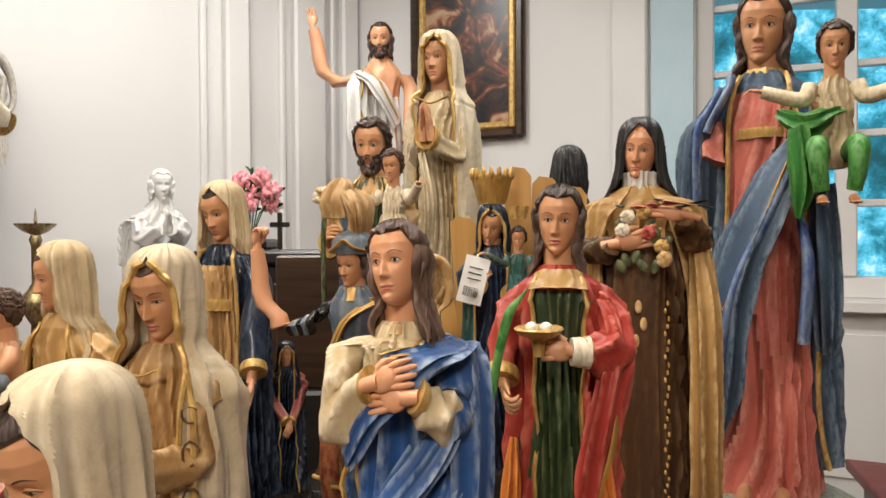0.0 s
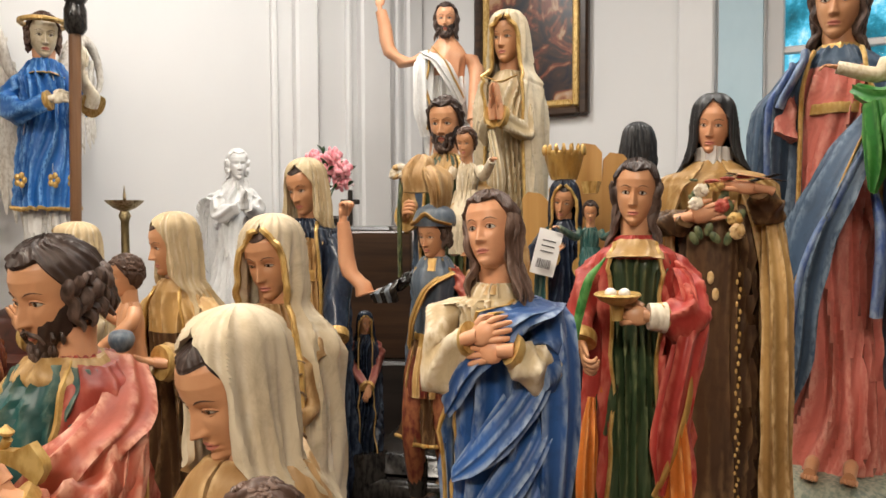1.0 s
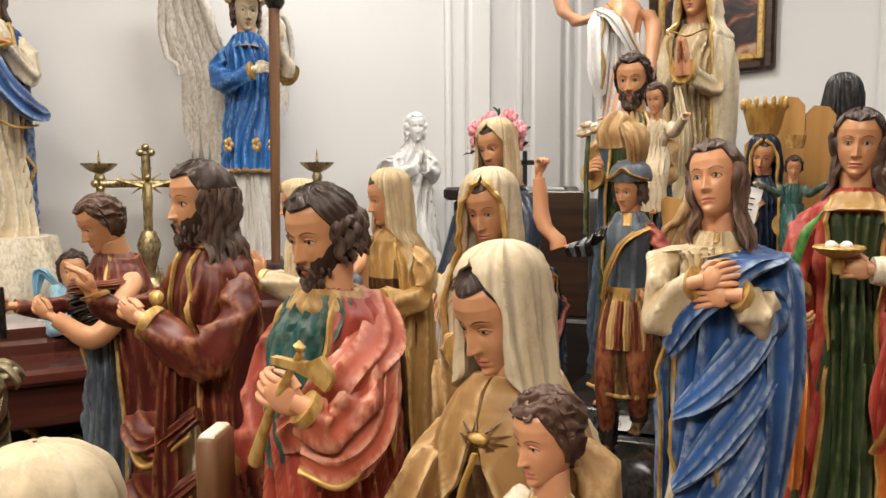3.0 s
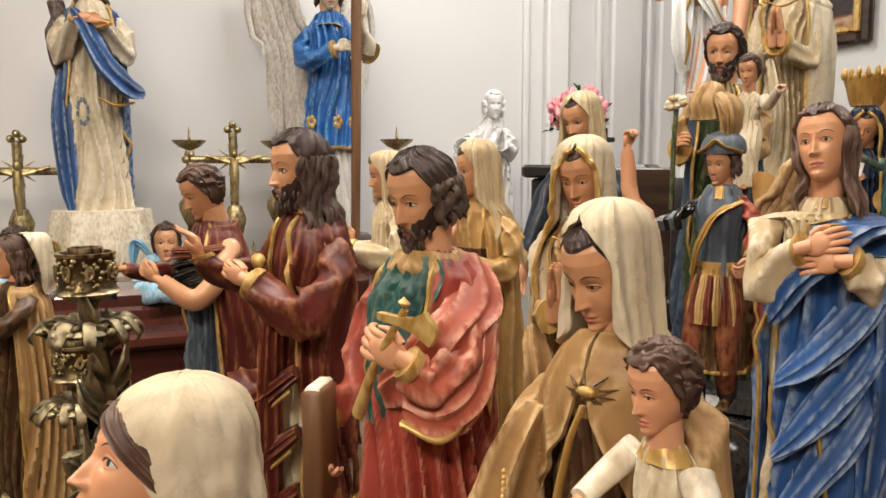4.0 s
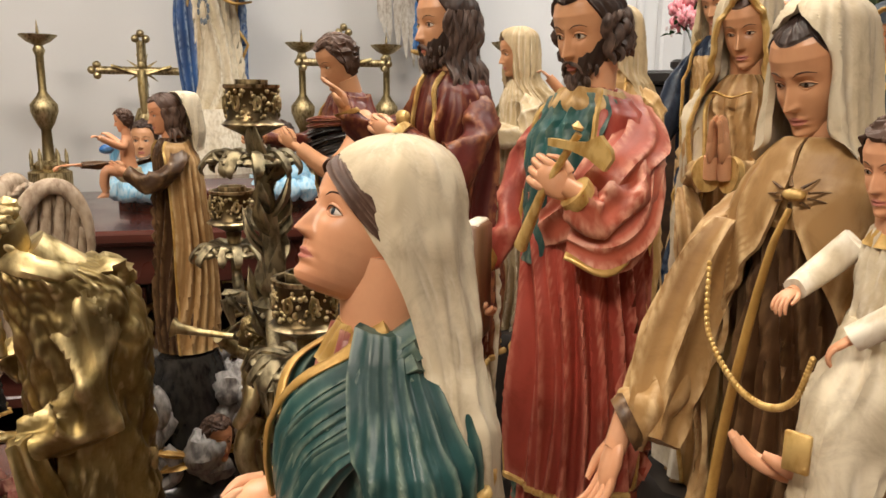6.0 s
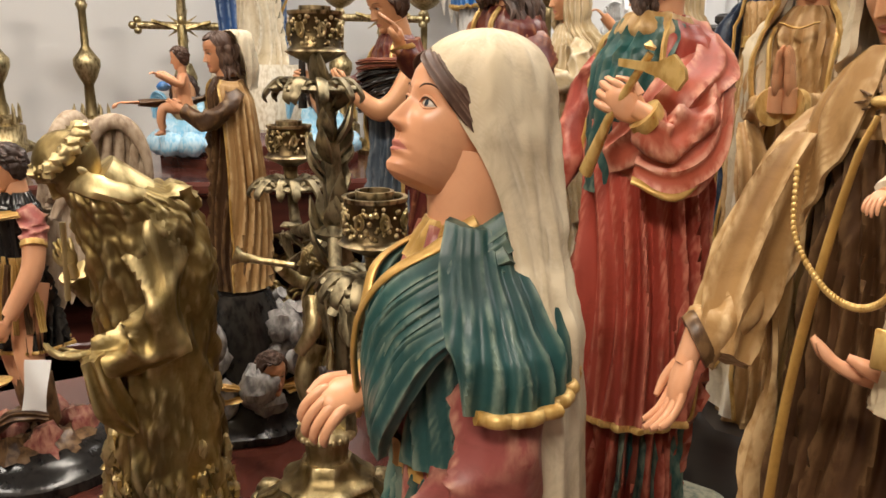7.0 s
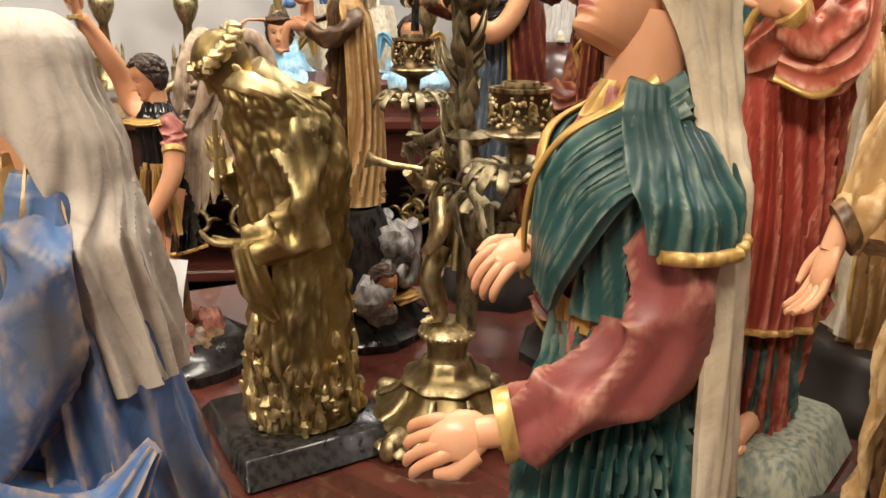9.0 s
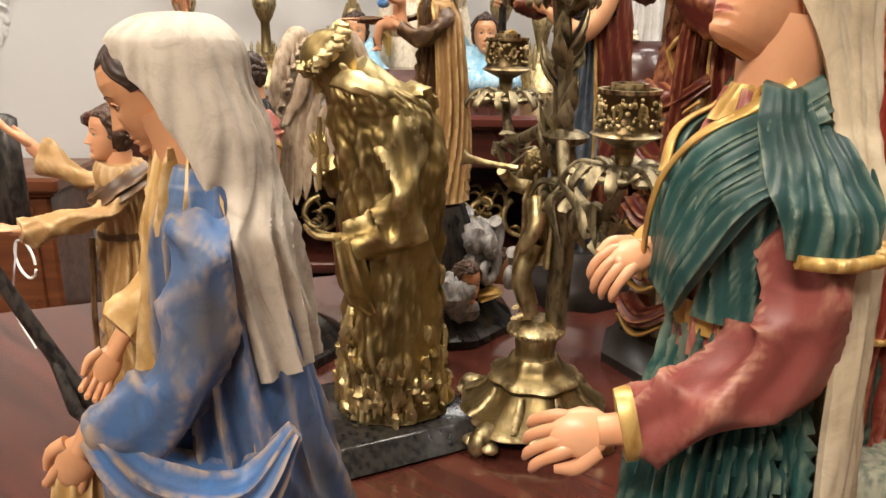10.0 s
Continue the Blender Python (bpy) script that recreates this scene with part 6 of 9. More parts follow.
swag(k, [(-0.03, -0.13, 0.6), (0.01, -0.15, 0.5), (0.0, -0.14, 0.4)], [0.03, 0.04, 0.03], CREAM, seed=3)
k.lathe((0, 0, -0.33), [(0.22, 0), (0.22, 0.1), (0.19, 0.13), (0.18, 0.28), (0.16, 0.33)], EBONY, n=8)
statue("statue_of_praying_woman", k, -0.055, 2.14, 1.055, -14, "tall praying statue with cream veil and worn gold edges")

# large figure with a child, slate mantle with a blue patterned border
k = figure(1.04)
body(k, ROSE, 141, amp=0.014, k=11, top=SLATE, split=0.79)
PATT = paint("blue_leaf_border_paint", (0.02, 0.07, 0.3), (0.25, 0.33, 0.45), (0.4, 0.48, 0.6), 0.4, scale=55)
robe(k, [(0.06, 0.165, 0.135, 0.03, 0.03, 1.0, 1.2), (0.3, 0.16, 0.13, 0.02, 0.02, 0.85, 1.1), (0.55, 0.15, 0.115, 0.01, 0.01, 0.8, 0.8), (0.72, 0.148, 0.105, 0, 0.005, 0.6, 0.4), (0.8, 0.132, 0.086, 0, 0, 0.55, 0.15), (0.83, 0.09, 0.072, 0, 0.01, 0.6, 0.1)], SLATE, amp=0.014, k=8, seed=58, trim=GOLD)
swag(k, [(0.15, -0.06, 0.68), (0.1, -0.13, 0.62), (0.0, -0.15, 0.5), (-0.07, -0.14, 0.38), (-0.1, -0.12, 0.22), (-0.12, -0.1, 0.1)], [0.04, 0.05, 0.07, 0.08, 0.07, 0.02], SLATE, flat=0.45, seed=3)
swag(k, [(0.1, -0.16, 0.6), (0.02, -0.185, 0.49), (-0.06, -0.185, 0.37), (-0.1, -0.165, 0.2)], [0.018, 0.02, 0.02, 0.016], PATT, flat=0.5, rib=2, ribamp=0.03)
swag(k, [(0.08, -0.18, 0.6), (0.0, -0.2, 0.47), (-0.08, -0.19, 0.35)], [0.005, 0.005, 0.005], GOLD, rib=2)
swag(k, [(-0.06, -0.08, 0.83), (-0.1, -0.1, 0.76), (-0.14, -0.09, 0.66)], [0.02, 0.022, 0.02], PATT, flat=0.5, rib=2, ribamp=0.03)
swag(k, [(0.1, -0.13, 0.5), (0.12, -0.15, 0.42), (0.11, -0.15, 0.3)], [0.02, 0.03, 0.03], PATT, flat=0.45, rib=2, ribamp=0.05)
swag(k, [(0.15, -0.09, 0.55), (0.16, -0.1, 0.4), (0.16, -0.08, 0.28)], [0.04, 0.05, 0.03], SLATE, flat=0.5, seed=8)
robe(k, [(0.645, 0.108, 0.088), (0.665, 0.108, 0.088)], GOLD, amp=0.003, k=9, n=48, per=3)
sleeve(k, [(-0.1, 0, 0.76), (-0.13, -0.03, 0.68), (-0.12, -0.06, 0.6)], [0.05, 0.05, 0.05], ROSE, None, seed=5)
robe(k, [(0.46, 0.05, 0.07, -0.15, 0.0), (0.56, 0.055, 0.08, -0.15, -0.01), (0.66, 0.055, 0.075, -0.14, -0.015), (0.74, 0.05, 0.07, -0.115, -0.01), (0.81, 0.045, 0.06, -0.075, 0.0), (0.835, 0.02, 0.03, -0.05, 0.0)], SLATE, amp=0.008, k=7, seed=14, n=56, per=6, slim=0.0)
swag(k, [(-0.09, -0.07, 0.82), (-0.14, -0.085, 0.74), (-0.165, -0.095, 0.65), (-0.17, -0.08, 0.5)], [0.012, 0.016, 0.016, 0.014], PATT, flat=0.5, rib=2, ribamp=0.03)
sleeve(k, [(0.12, 0, 0.77), (0.16, -0.04, 0.68), (0.16, -0.1, 0.62), (0.13, -0.16, 0.66)], [0.05, 0.05, 0.045, 0.035], SLATE, GOLD, seed=6)
palm(k, (0.13, -0.17, 0.66), (-0.1, -0.4, 0.7), (0.5, -1, 0), 0.1, SKIN_TAN, curl=0.4, mirror=-1)
robe(k, [(0.8, 0.075, 0.06), (0.84, 0.045, 0.044)], GOLD, amp=0.002, n=40, per=3)
hc = (0.0, -0.015, 0.925)
neck(k, SKIN_TAN, hc, 0.146, 0.038)
head(k, hc, 0.146, yaw=-4, pitch=-8, roll=4, skin=SKIN_TAN, hair=HAIR, style="long", seed=35, locks=26, lock_len=0.9)
child(k, (0.125, -0.17, 0.64), 0.235, CREAM, SKIN_TAN, HAIR, yaw=5, seed=37, legs=LEAF_GREEN, arm=((-0.32, -0.12, 0.02), (0.36, -0.08, 0.06)), trim=None)
swag(k, [(0.06, -0.2, 0.67), (0.12, -0.24, 0.645), (0.19, -0.2, 0.68)], [0.02, 0.032, 0.025], LEAF_GREEN, flat=0.7, seed=4)
swag(k, [(0.1, -0.25, 0.64), (0.11, -0.25, 0.56), (0.1, -0.22, 0.5)], [0.03, 0.035, 0.012], LEAF_GREEN, flat=0.6, seed=5)
foot(k, (-0.03, -0.14, 0.0), 0.08, SKIN_TAN)
foot(k, (0.05, -0.13, 0.0), 0.08, SKIN_TAN)
k.lathe((0, 0, -0.202), [(0.22, 0), (0.22, 0.1), (0.2, 0.11), (0.2, 0.18), (0.18, 0.2)], GREENISH, n=8, turn=0.39)
statue("statue_of_mother_with_child", k, 0.64, 1.66, 0.962, -26, "large statue in slate mantle and rose gown holding a child")

# seated crowned figure before a fan of pine boards
k = figure(0.5)
body(k, NAVY, 151, amp=0.012)
robe(k, [(0.3, 0.18, 0.14, 0, 0, 0.6, 1.0), (0.6, 0.16, 0.12, 0, 0, 0.6, 0.6), (0.76, 0.13, 0.09, 0, 0, 0.7, 0.3), (0.82, 0.09, 0.07, 0, 0, 0.8, 0.1)], TEAL, amp=0.012, k=8, seed=5, trim=GOLD)
hc = (0, -0.02, 0.91)
neck(k, SKIN_TAN, hc, 0.15, 0.04)
head(k, hc, 0.15, yaw=-6, pitch=-16, roll=10, skin=SKIN_TAN, hair=HAIR, style="none", seed=4)
veil(k, hc, 0.16, NAVY, trim=GOLD, low=0.68, seed=7, face_o=0.8, o=1.0, spread=0.12, deep=0.1)
robe(k, [(0.99, 0.05, 0.052), (1.02, 0.06, 0.06), (1.06, 0.07, 0.07), (1.095, 0.078, 0.078), (1.095, 0.07, 0.07), (1.02, 0.052, 0.052)], GOLD, amp=0.002, k=12, n=48, per=3)
for i in range(16):
    a = 2 * math.pi * i / 16
    k.ball((0.077 * math.sin(a), -0.077 * math.cos(a), 1.105), (0.009, 0.009, 0.022), GOLD, n=8, lump=0.3, seed=i)
both_sleeves(k, NAVY, GOLD, [(-0.05, -0.16, 0.64), (0.08, -0.17, 0.6)], seed=4)
palm(k, (-0.05, -0.17, 0.64), (0.4, -0.5, 0.6), (-0.5, -1, 0), 0.1, SKIN_TAN, curl=0.4)
child(k, (0.1, -0.15, 0.66), 0.24, TEAL, SKIN_TAN, HAIR, yaw=0, seed=47)
k.lathe((0.1, -0.155, 0.93), [(0.025, 0), (0.03, 0.02), (0.036, 0.045), (0.03, 0.045)], GOLD, n=14, lobes=7, lob=0.1)
plinth(k, -0.62, 0.2, 0.625, EBONY)
statue("statue_of_crowned_woman", k, 0.065, 1.5, 1.06, -4, "crowned statue in dark robe carrying a small crowned child")

# dark veiled figure seen from behind
k = figure(0.62)
body(k, CHARCOAL, 161, amp=0.012)
hc = (0, -0.02, 0.915)
head(k, hc, 0.14, skin=SKIN_TAN, hair=None, seed=4)
veil(k, hc, 0.17, CHARCOAL, low=0.1, seed=9, face_o=0.8, o=0.7, spread=0.15, deep=0.12)
plinth(k, -0.53, 0.2, 0.535, EBONY)
statue("statue_of_veiled_woman", k, 0.25, 1.8, 1.08, 170, "statue wrapped in a charcoal veil, turned to the wall")

# risen figure with one arm raised, white robe over one shoulder
k = figure(1.0)
robe(k, [(0.0, 0.14, 0.12), (0.3, 0.125, 0.1), (0.55, 0.105, 0.085), (0.68, 0.115, 0.085), (0.77, 0.13, 0.078), (0.815, 0.1, 0.062), (0.85, 0.042, 0.042)], SKIN, amp=0.003, k=4, seed=3)
robe(k, [(0.0, 0.15, 0.13, 0, 0, 0, 1.0), (0.3, 0.135, 0.11, 0, 0, 0, 1.0), (0.52, 0.117, 0.095, 0, 0, 0, 0.7), (0.63, 0.115, 0.092, -0.003, 0, 0, 0.4)], WHITE, amp=0.014, k=9, seed=5)
swag(k, [(-0.12, 0.0, 0.81), (-0.06, -0.1, 0.72), (0.03, -0.11, 0.62), (0.1, -0.07, 0.52)], [0.05, 0.06, 0.055, 0.04], WHITE, flat=0.4, seed=4)
swag(k, [(-0.07, -0.06, 0.82), (-0.02, -0.12, 0.72), (0.05, -0.13, 0.62), (0.11, -0.08, 0.54)], [0.006, 0.008, 0.008, 0.007], GOLD, rib=2)
swag(k, [(-0.1, -0.07, 0.8), (-0.09, -0.13, 0.66), (-0.11, -0.14, 0.58), (-0.08, -0.14, 0.5), (-0.1, -0.13, 0.42)], [0.007, 0.008, 0.008, 0.008, 0.007], GOLD, rib=2)
swag(k, [(-0.13, -0.03, 0.79), (-0.12, -0.11, 0.66), (-0.12, -0.12, 0.5), (-0.11, -0.1, 0.4)], [0.04, 0.055, 0.055, 0.03], WHITE, flat=0.5, seed=7)
k.tube([(-0.12, 0, 0.785), (-0.2, -0.01, 0.77), (-0.24, -0.02, 0.82), (-0.28, -0.03, 0.97)], [0.04, 0.04, 0.034, 0.024], SKIN, n=14, smooth=6)
palm(k, (-0.285, -0.03, 0.985), (-0.1, 0.05, 1), (0.1, 1, 0), 0.085, SKIN, curl=0.1)
k.tube([(0.12, 0, 0.785), (0.155, 0.0, 0.66), (0.15, -0.04, 0.55), (0.14, -0.08, 0.45)], [0.045, 0.042, 0.035, 0.028], SKIN, n=14, smooth=6)
palm(k, (0.14, -0.085, 0.44), (0, -0.3, -1), (1, 0, 0), 0.1, SKIN, curl=0.2, mirror=-1)
hc = (0, -0.015, 0.925)
neck(k, SKIN, hc, 0.145, 0.04)
head(k, hc, 0.145, yaw=0, pitch=-2, skin=SKIN, hair=HAIR, style="long", beard=True, seed=52, locks=22, lock_len=0.72)
k.lathe((0, 0, -0.645), [(0.24, 0), (0.24, 0.1), (0.19, 0.13), (0.18, 0.6), (0.16, 0.645)], EBONY, n=8)
statue("statue_of_risen_man", k, -0.345, 3.22, 1.395, 0, "statue in white and gold robe with one arm raised high")

# kneeling figure with teal shawl, plum sleeves and a long ivory veil
k = figure(0.62)
robe(k, [(0.06, 0.2, 0.2, 0.0, 0.02), (0.2, 0.175, 0.17, 0.0, 0.01), (0.38, 0.135, 0.12, 0, 0.0), (0.5, 0.1, 0.085), (0.53, 0.092, 0.08)], TEAL, amp=0.014, k=16, seed=3, n=140)
robe(k, [(0.5, 0.096, 0.082), (0.56, 0.098, 0.082), (0.66, 0.112, 0.085), (0.75, 0.122, 0.078), (0.8, 0.1, 0.062), (0.83, 0.052, 0.046)], PLUM, amp=0.005, k=9, seed=4)
robe(k, [(0.525, 0.1, 0.086), (0.555, 0.102, 0.087)], GOLD, amp=0.004, k=9, n=64, per=4)
# shawl crossing over the breast, in ridged bands
for sd in (-1, 1):
    robe(k, [(0.545, 0.105, 0.092, 0.01 * sd, -0.004, 0.3, 0.6), (0.62, 0.115, 0.1, 0.006 * sd, -0.004, 0.55, 0.8), (0.7, 0.133, 0.098, 0.004 * sd, 0.0, 0.65, 0.8), (0.77, 0.137, 0.086, 0.0, 0.0, 0.75, 0.6), (0.81, 0.108, 0.07, 0, 0.002, 0.85, 0.3), (0.835, 0.062, 0.055, 0, 0.01, 1.0, 0.1)], TEAL, amp=0.007, k=12, seed=5 + sd, n=120, trim=None, side=0.12 * sd) if sd > 0 else None
for i in range(8):
    s = i / 7
    swag(k, [(0.055 + 0.075 * s, 0.03 - 0.01 * s, 0.845 - 0.06 * s), (0.06 + 0.07 * s, -0.075 + 0.035 * s, 0.77 - 0.06 * s), (0.02 + 0.075 * s, -0.108 + 0.01 * s, 0.66 - 0.05 * s), (-0.04 + 0.08 * s, -0.105 + 0.0 * s, 0.565 - 0.01 * s)], [0.016, 0.019, 0.019, 0.014], TEAL, flat=0.7, seed=i, rib=3, ribamp=0.1)
    swag(k, [(-0.055 - 0.075 * s, 0.03 - 0.01 * s, 0.845 - 0.06 * s), (-0.06 - 0.07 * s, -0.075 + 0.035 * s, 0.77 - 0.06 * s), (-0.03 - 0.065 * s, -0.1 + 0.01 * s, 0.66 - 0.05 * s), (0.02 - 0.09 * s, -0.098, 0.555)], [0.016, 0.018, 0.018, 0.013], TEAL, flat=0.7, seed=i + 9, rib=3, ribamp=0.1)
swag(k, [(0.048, 0.0, 0.845), (0.045, -0.09, 0.775), (0.0, -0.127, 0.665), (-0.06, -0.12, 0.56)], 4 * [0.0085], GOLD, rib=2, ribamp=0.04)
swag(k, [(-0.048, 0.0, 0.845), (-0.045, -0.09, 0.775), (-0.012, -0.117, 0.69)], 3 * [0.0085], GOLD, rib=2, ribamp=0.04)
robe(k, [(0.79, 0.062, 0.062, 0, -0.012), (0.815, 0.055, 0.055, 0, -0.006), (0.835, 0.044, 0.044, 0, 0.0)], GOLD, amp=0.002, n=48, per=4)
# the shawl lies smoothly over both shoulders and ends in a gold hem on the upper arms
sh = robe(k, [(0.635, 0.188, 0.1, 0, 0.012, 1.1, 0.9), (0.68, 0.186, 0.098, 0, 0.01, 1.0, 0.9), (0.73, 0.172, 0.092, 0, 0.006, 0.92, 0.8), (0.78, 0.145, 0.08, 0, 0.004, 0.85, 0.6), (0.815, 0.1, 0.066, 0, 0.004, 0.8, 0.4), (0.842, 0.06, 0.054, 0, 0.008, 0.8, 0.2)], TEAL, amp=0.0065, k=9, seed=8, n=140, slim=0.0)
k.tube([(x * 1.015, y * 1.015, z) for x, y, z in sh[0][3:-3]], 0.007, GOLD, n=8)
sleeve(k, [(0.118, 0.01, 0.685), (0.145, 0.016, 0.62), (0.148, 0.0, 0.53), (0.135, -0.09, 0.475), (0.105, -0.16, 0.455)], [0.05, 0.064, 0.07, 0.06, 0.046], PLUM, GOLD, seed=2, n=56, rough=1.25)
palm(k, (0.105, -0.175, 0.45), (-0.05, -1, -0.1), (0.75, 0, 0.66), 0.125, SKIN, curl=0.32, mirror=1)
sleeve(k, [(-0.118, 0.01, 0.685), (-0.155, 0.0, 0.62), (-0.15, -0.05, 0.56), (-0.07, -0.09, 0.585)], [0.042, 0.05, 0.053, 0.042], PLUM, GOLD, seed=12, n=40)
palm(k, (-0.055, -0.105, 0.588), (0.6, -0.8, -0.1), (0.5, 0.3, 1), 0.115, SKIN, curl=0.5, mirror=-1)
hc = (0.0, -0.01, 0.925)
k.tube([(0, 0.012, 0.78), (0, 0.008, 0.84), (0, 0.014, 0.9)], [0.055, 0.047, 0.05], SKIN, n=22, smooth=4)
head(k, hc, 0.148, yaw=20, pitch=25, skin=SKIN, hair=HAIR_B, style="none", iris=IRIS_B, seed=5, res=2.2)
P = [(1.012, 0.003, 0.003, 0, 0.018, 0, 0), (1.008, 0.02, 0.026, 0, 0.018, 0, 0.1), (0.998, 0.036, 0.046, 0, 0.017, 0.0, 0.2), (0.983, 0.048, 0.06, 0, 0.016, 0.3, 0.3), (0.96, 0.056, 0.07, 0, 0.015, 0.75, 0.4), (0.92, 0.06, 0.072, 0, 0.018, 1.12, 0.5), (0.87, 0.063, 0.066, 0, 0.03, 1.35, 0.6), (0.82, 0.095, 0.066, 0, 0.045, 1.35, 0.7), (0.76, 0.14, 0.08, 0, 0.042, 1.42, 0.8), (0.68, 0.165, 0.092, 0, 0.042, 1.52, 0.9), (0.5, 0.182, 0.105, 0, 0.045, 1.62, 1.1), (0.3, 0.19, 0.12, 0, 0.05, 1.66, 1.2), (0.14, 0.195, 0.135, 0, 0.05, 1.66, 1.3)]
for sd in (-1, 1):
    for i in range(4):
        o = 0.006 * i
        swag(k, [(0.006, -0.036 + o, 0.99 + 0.3 * o), (0.006 + sd * 0.022, -0.042 + o, 0.982), (0.004 + sd * 0.04, -0.032 + o, 0.962), (sd * (0.05 - 0.1 * o), -0.008 + o, 0.93), (sd * 0.05, 0.012 + o, 0.905)], [0.006, 0.008, 0.0085, 0.008, 0.003], HAIR_B, seed=i + 3, rib=4, ribamp=0.12)
robe(k, P, IVORY, amp=0.004, k=5, seed=16, n=120, thick=0.012, rumple=0.004)
k.lathe((0, 0.03, 0.065), [(0.24, 0), (0.24, 0.03), (0.21, 0.04)], GREENISH, n=24)
statue("statue_of_kneeling_woman", k, -0.412, 0.24, 0.702, -46, "kneeling statue with teal shawl, plum sleeves and ivory veil")

# small sorrowful figure in dark navy
k = figure(0.31)
body(k, NAVY, 171, amp=0.02)
robe(k, [(0.0, 0.19, 0.17, 0, 0, 0.5, 1.2), (0.4, 0.17, 0.15, 0, 0, 0.5, 1.0), (0.7, 0.14, 0.11, 0, 0, 0.55, 0.5), (0.82, 0.09, 0.07, 0, 0, 0.7, 0.2)], NAVY, amp=0.02, k=9, seed=5, trim=GOLD)
hc = (0, -0.02, 0.92)
neck(k, SKIN_TAN, hc, 0.14)
head(k, hc, 0.14, yaw=15, pitch=-5, skin=SKIN_TAN, hair=HAIR, seed=3)
veil(k, hc, 0.155, NAVY, trim=GOLD, low=0.6, seed=4, face_o=0.8, o=0.9)
both_sleeves(k, PLUM, GOLD, [(-0.02, -0.16, 0.45), (0.03, -0.16, 0.45)], seed=4)
palm(k, (0.02, -0.17, 0.45), (-0.4, -0.4, -0.8), (0, -1, 0.4), 0.12, SKIN_TAN, curl=0.3)
plinth(k, -0.7, 0.2, 0.705, BLACK)
statue("statue_of_veiled_woman", k, -0.365, 1.63, 0.965, 15, "small statue in navy mantle with thin gold edging")

# gilded bowed monk on a black slab
k = figure(0.47, wide=0.78, deep=0.95, lift=0.0, slope=0.0)
P = [(0.02, 0.2, 0.17, 0, 0.02, 0, 1.8), (0.1, 0.185, 0.16, 0, 0.02, 0, 1.6), (0.3, 0.16, 0.14, 0, 0.02, 0, 1.2), (0.52, 0.158, 0.142, 0, 0.02, 0, 1.0), (0.68, 0.168, 0.15, 0, 0.02, 0, 0.7), (0.78, 0.155, 0.145, 0, 0.0, 0, 0.5), (0.845, 0.12, 0.115, 0, -0.03, 0, 0.4), (0.885, 0.07, 0.075, 0, -0.07, 0, 0.2)]
robe(k, P, GILT, amp=0.006, k=5, seed=71, n=150, per=18, rumple=0.014, slim=0.3)
rg = random.Random(5)
for i in range(150):
    a, z = rg.uniform(0, 6.28), abs(rg.gauss(0, 0.13))
    r = 0.172 - 0.06 * z
    k.ball((r * math.sin(a), 0.02 - 0.9 * r * math.cos(a), 0.02 + z), (rg.uniform(0.012, 0.03), rg.uniform(0.01, 0.02), rg.uniform(0.012, 0.04)), GILT, n=10, lump=1.1, seed=i, freq=4.0)
k.tube([(0.088 * math.sin(w), -0.055 - 0.07 * math.cos(w), 0.865 + 0.028 * math.cos(w)) for w in np.linspace(0, 6.283, 40)], 0.026, GILT, n=12, rib=3, ribamp=0.08, rough=0.15, seed=2)
k.ball((0, 0.055, 0.82), (0.1, 0.075, 0.06), GILT, n=24, lump=0.3, seed=4)
sleeve(k, [(0.14, 0, 0.76), (0.19, 0.0, 0.62), (0.17, -0.04, 0.52), (0.1, -0.15, 0.52)], [0.07, 0.08, 0.085, 0.06], GILT, None, seed=3, n=40, rough=1.6)
swag(k, [(0.13, -0.16, 0.53), (0.13, -0.13, 0.42), (0.12, -0.08, 0.33)], [0.06, 0.085, 0.03], GILT, flat=0.5, seed=4)
palm(k, (0.09, -0.165, 0.525), (-0.1, -1, 0.15), (0, 0.1, -1), 0.1, GILT, curl=0.25)
sleeve(k, [(-0.14, 0, 0.76), (-0.18, -0.04, 0.64), (-0.14, -0.1, 0.62), (-0.06, -0.15, 0.68)], [0.06, 0.065, 0.06, 0.042], GILT, None, seed=5, n=40)
palm(k, (-0.05, -0.155, 0.695), (0.05, -0.2, 1), (1, 0, 0), 0.095, GILT, curl=0.5)
k.tube([(-0.05, -0.17, 0.62), (-0.04, -0.165, 0.8)], 0.007, GILT, n=6)
head(k, (0, -0.13, 0.925), 0.165, pitch=-38, skin=GILT, hair=None, plain=True, seed=4)
tilt = Euler((radians(38), 0, 0)).to_matrix()
for q in range(34):
    w = 2 * math.pi * q / 34
    c = Vector((0, -0.13, 0.925)) + tilt @ (Vector((0.325 * math.sin(w), 0.02 - 0.39 * math.cos(w), 0.2 - 0.05 * math.cos(w) + 0.05 * (q % 2))) * 0.165)
    k.ball(tuple(c), (0.016, 0.016, 0.014), GILT, n=8, lump=0.7, seed=q)
k.tube([(0, -0.02, 0.83), (0, -0.09, 0.9)], [0.075, 0.06], GILT, n=14)
k.box((0, 0, -0.042), (0.46, 0.42, 0.055), BLACK, bev=0.006)
statue("gilded_statue_of_monk", k, -0.872, 0.342, 0.771, -22, "gilded bronze statue of a bowed monk on black slab", "statue")

# robed man with a child, on a swirl of clouds with cherub faces
k = figure(0.385)
body(k, BROWN, 181, amp=0.016)
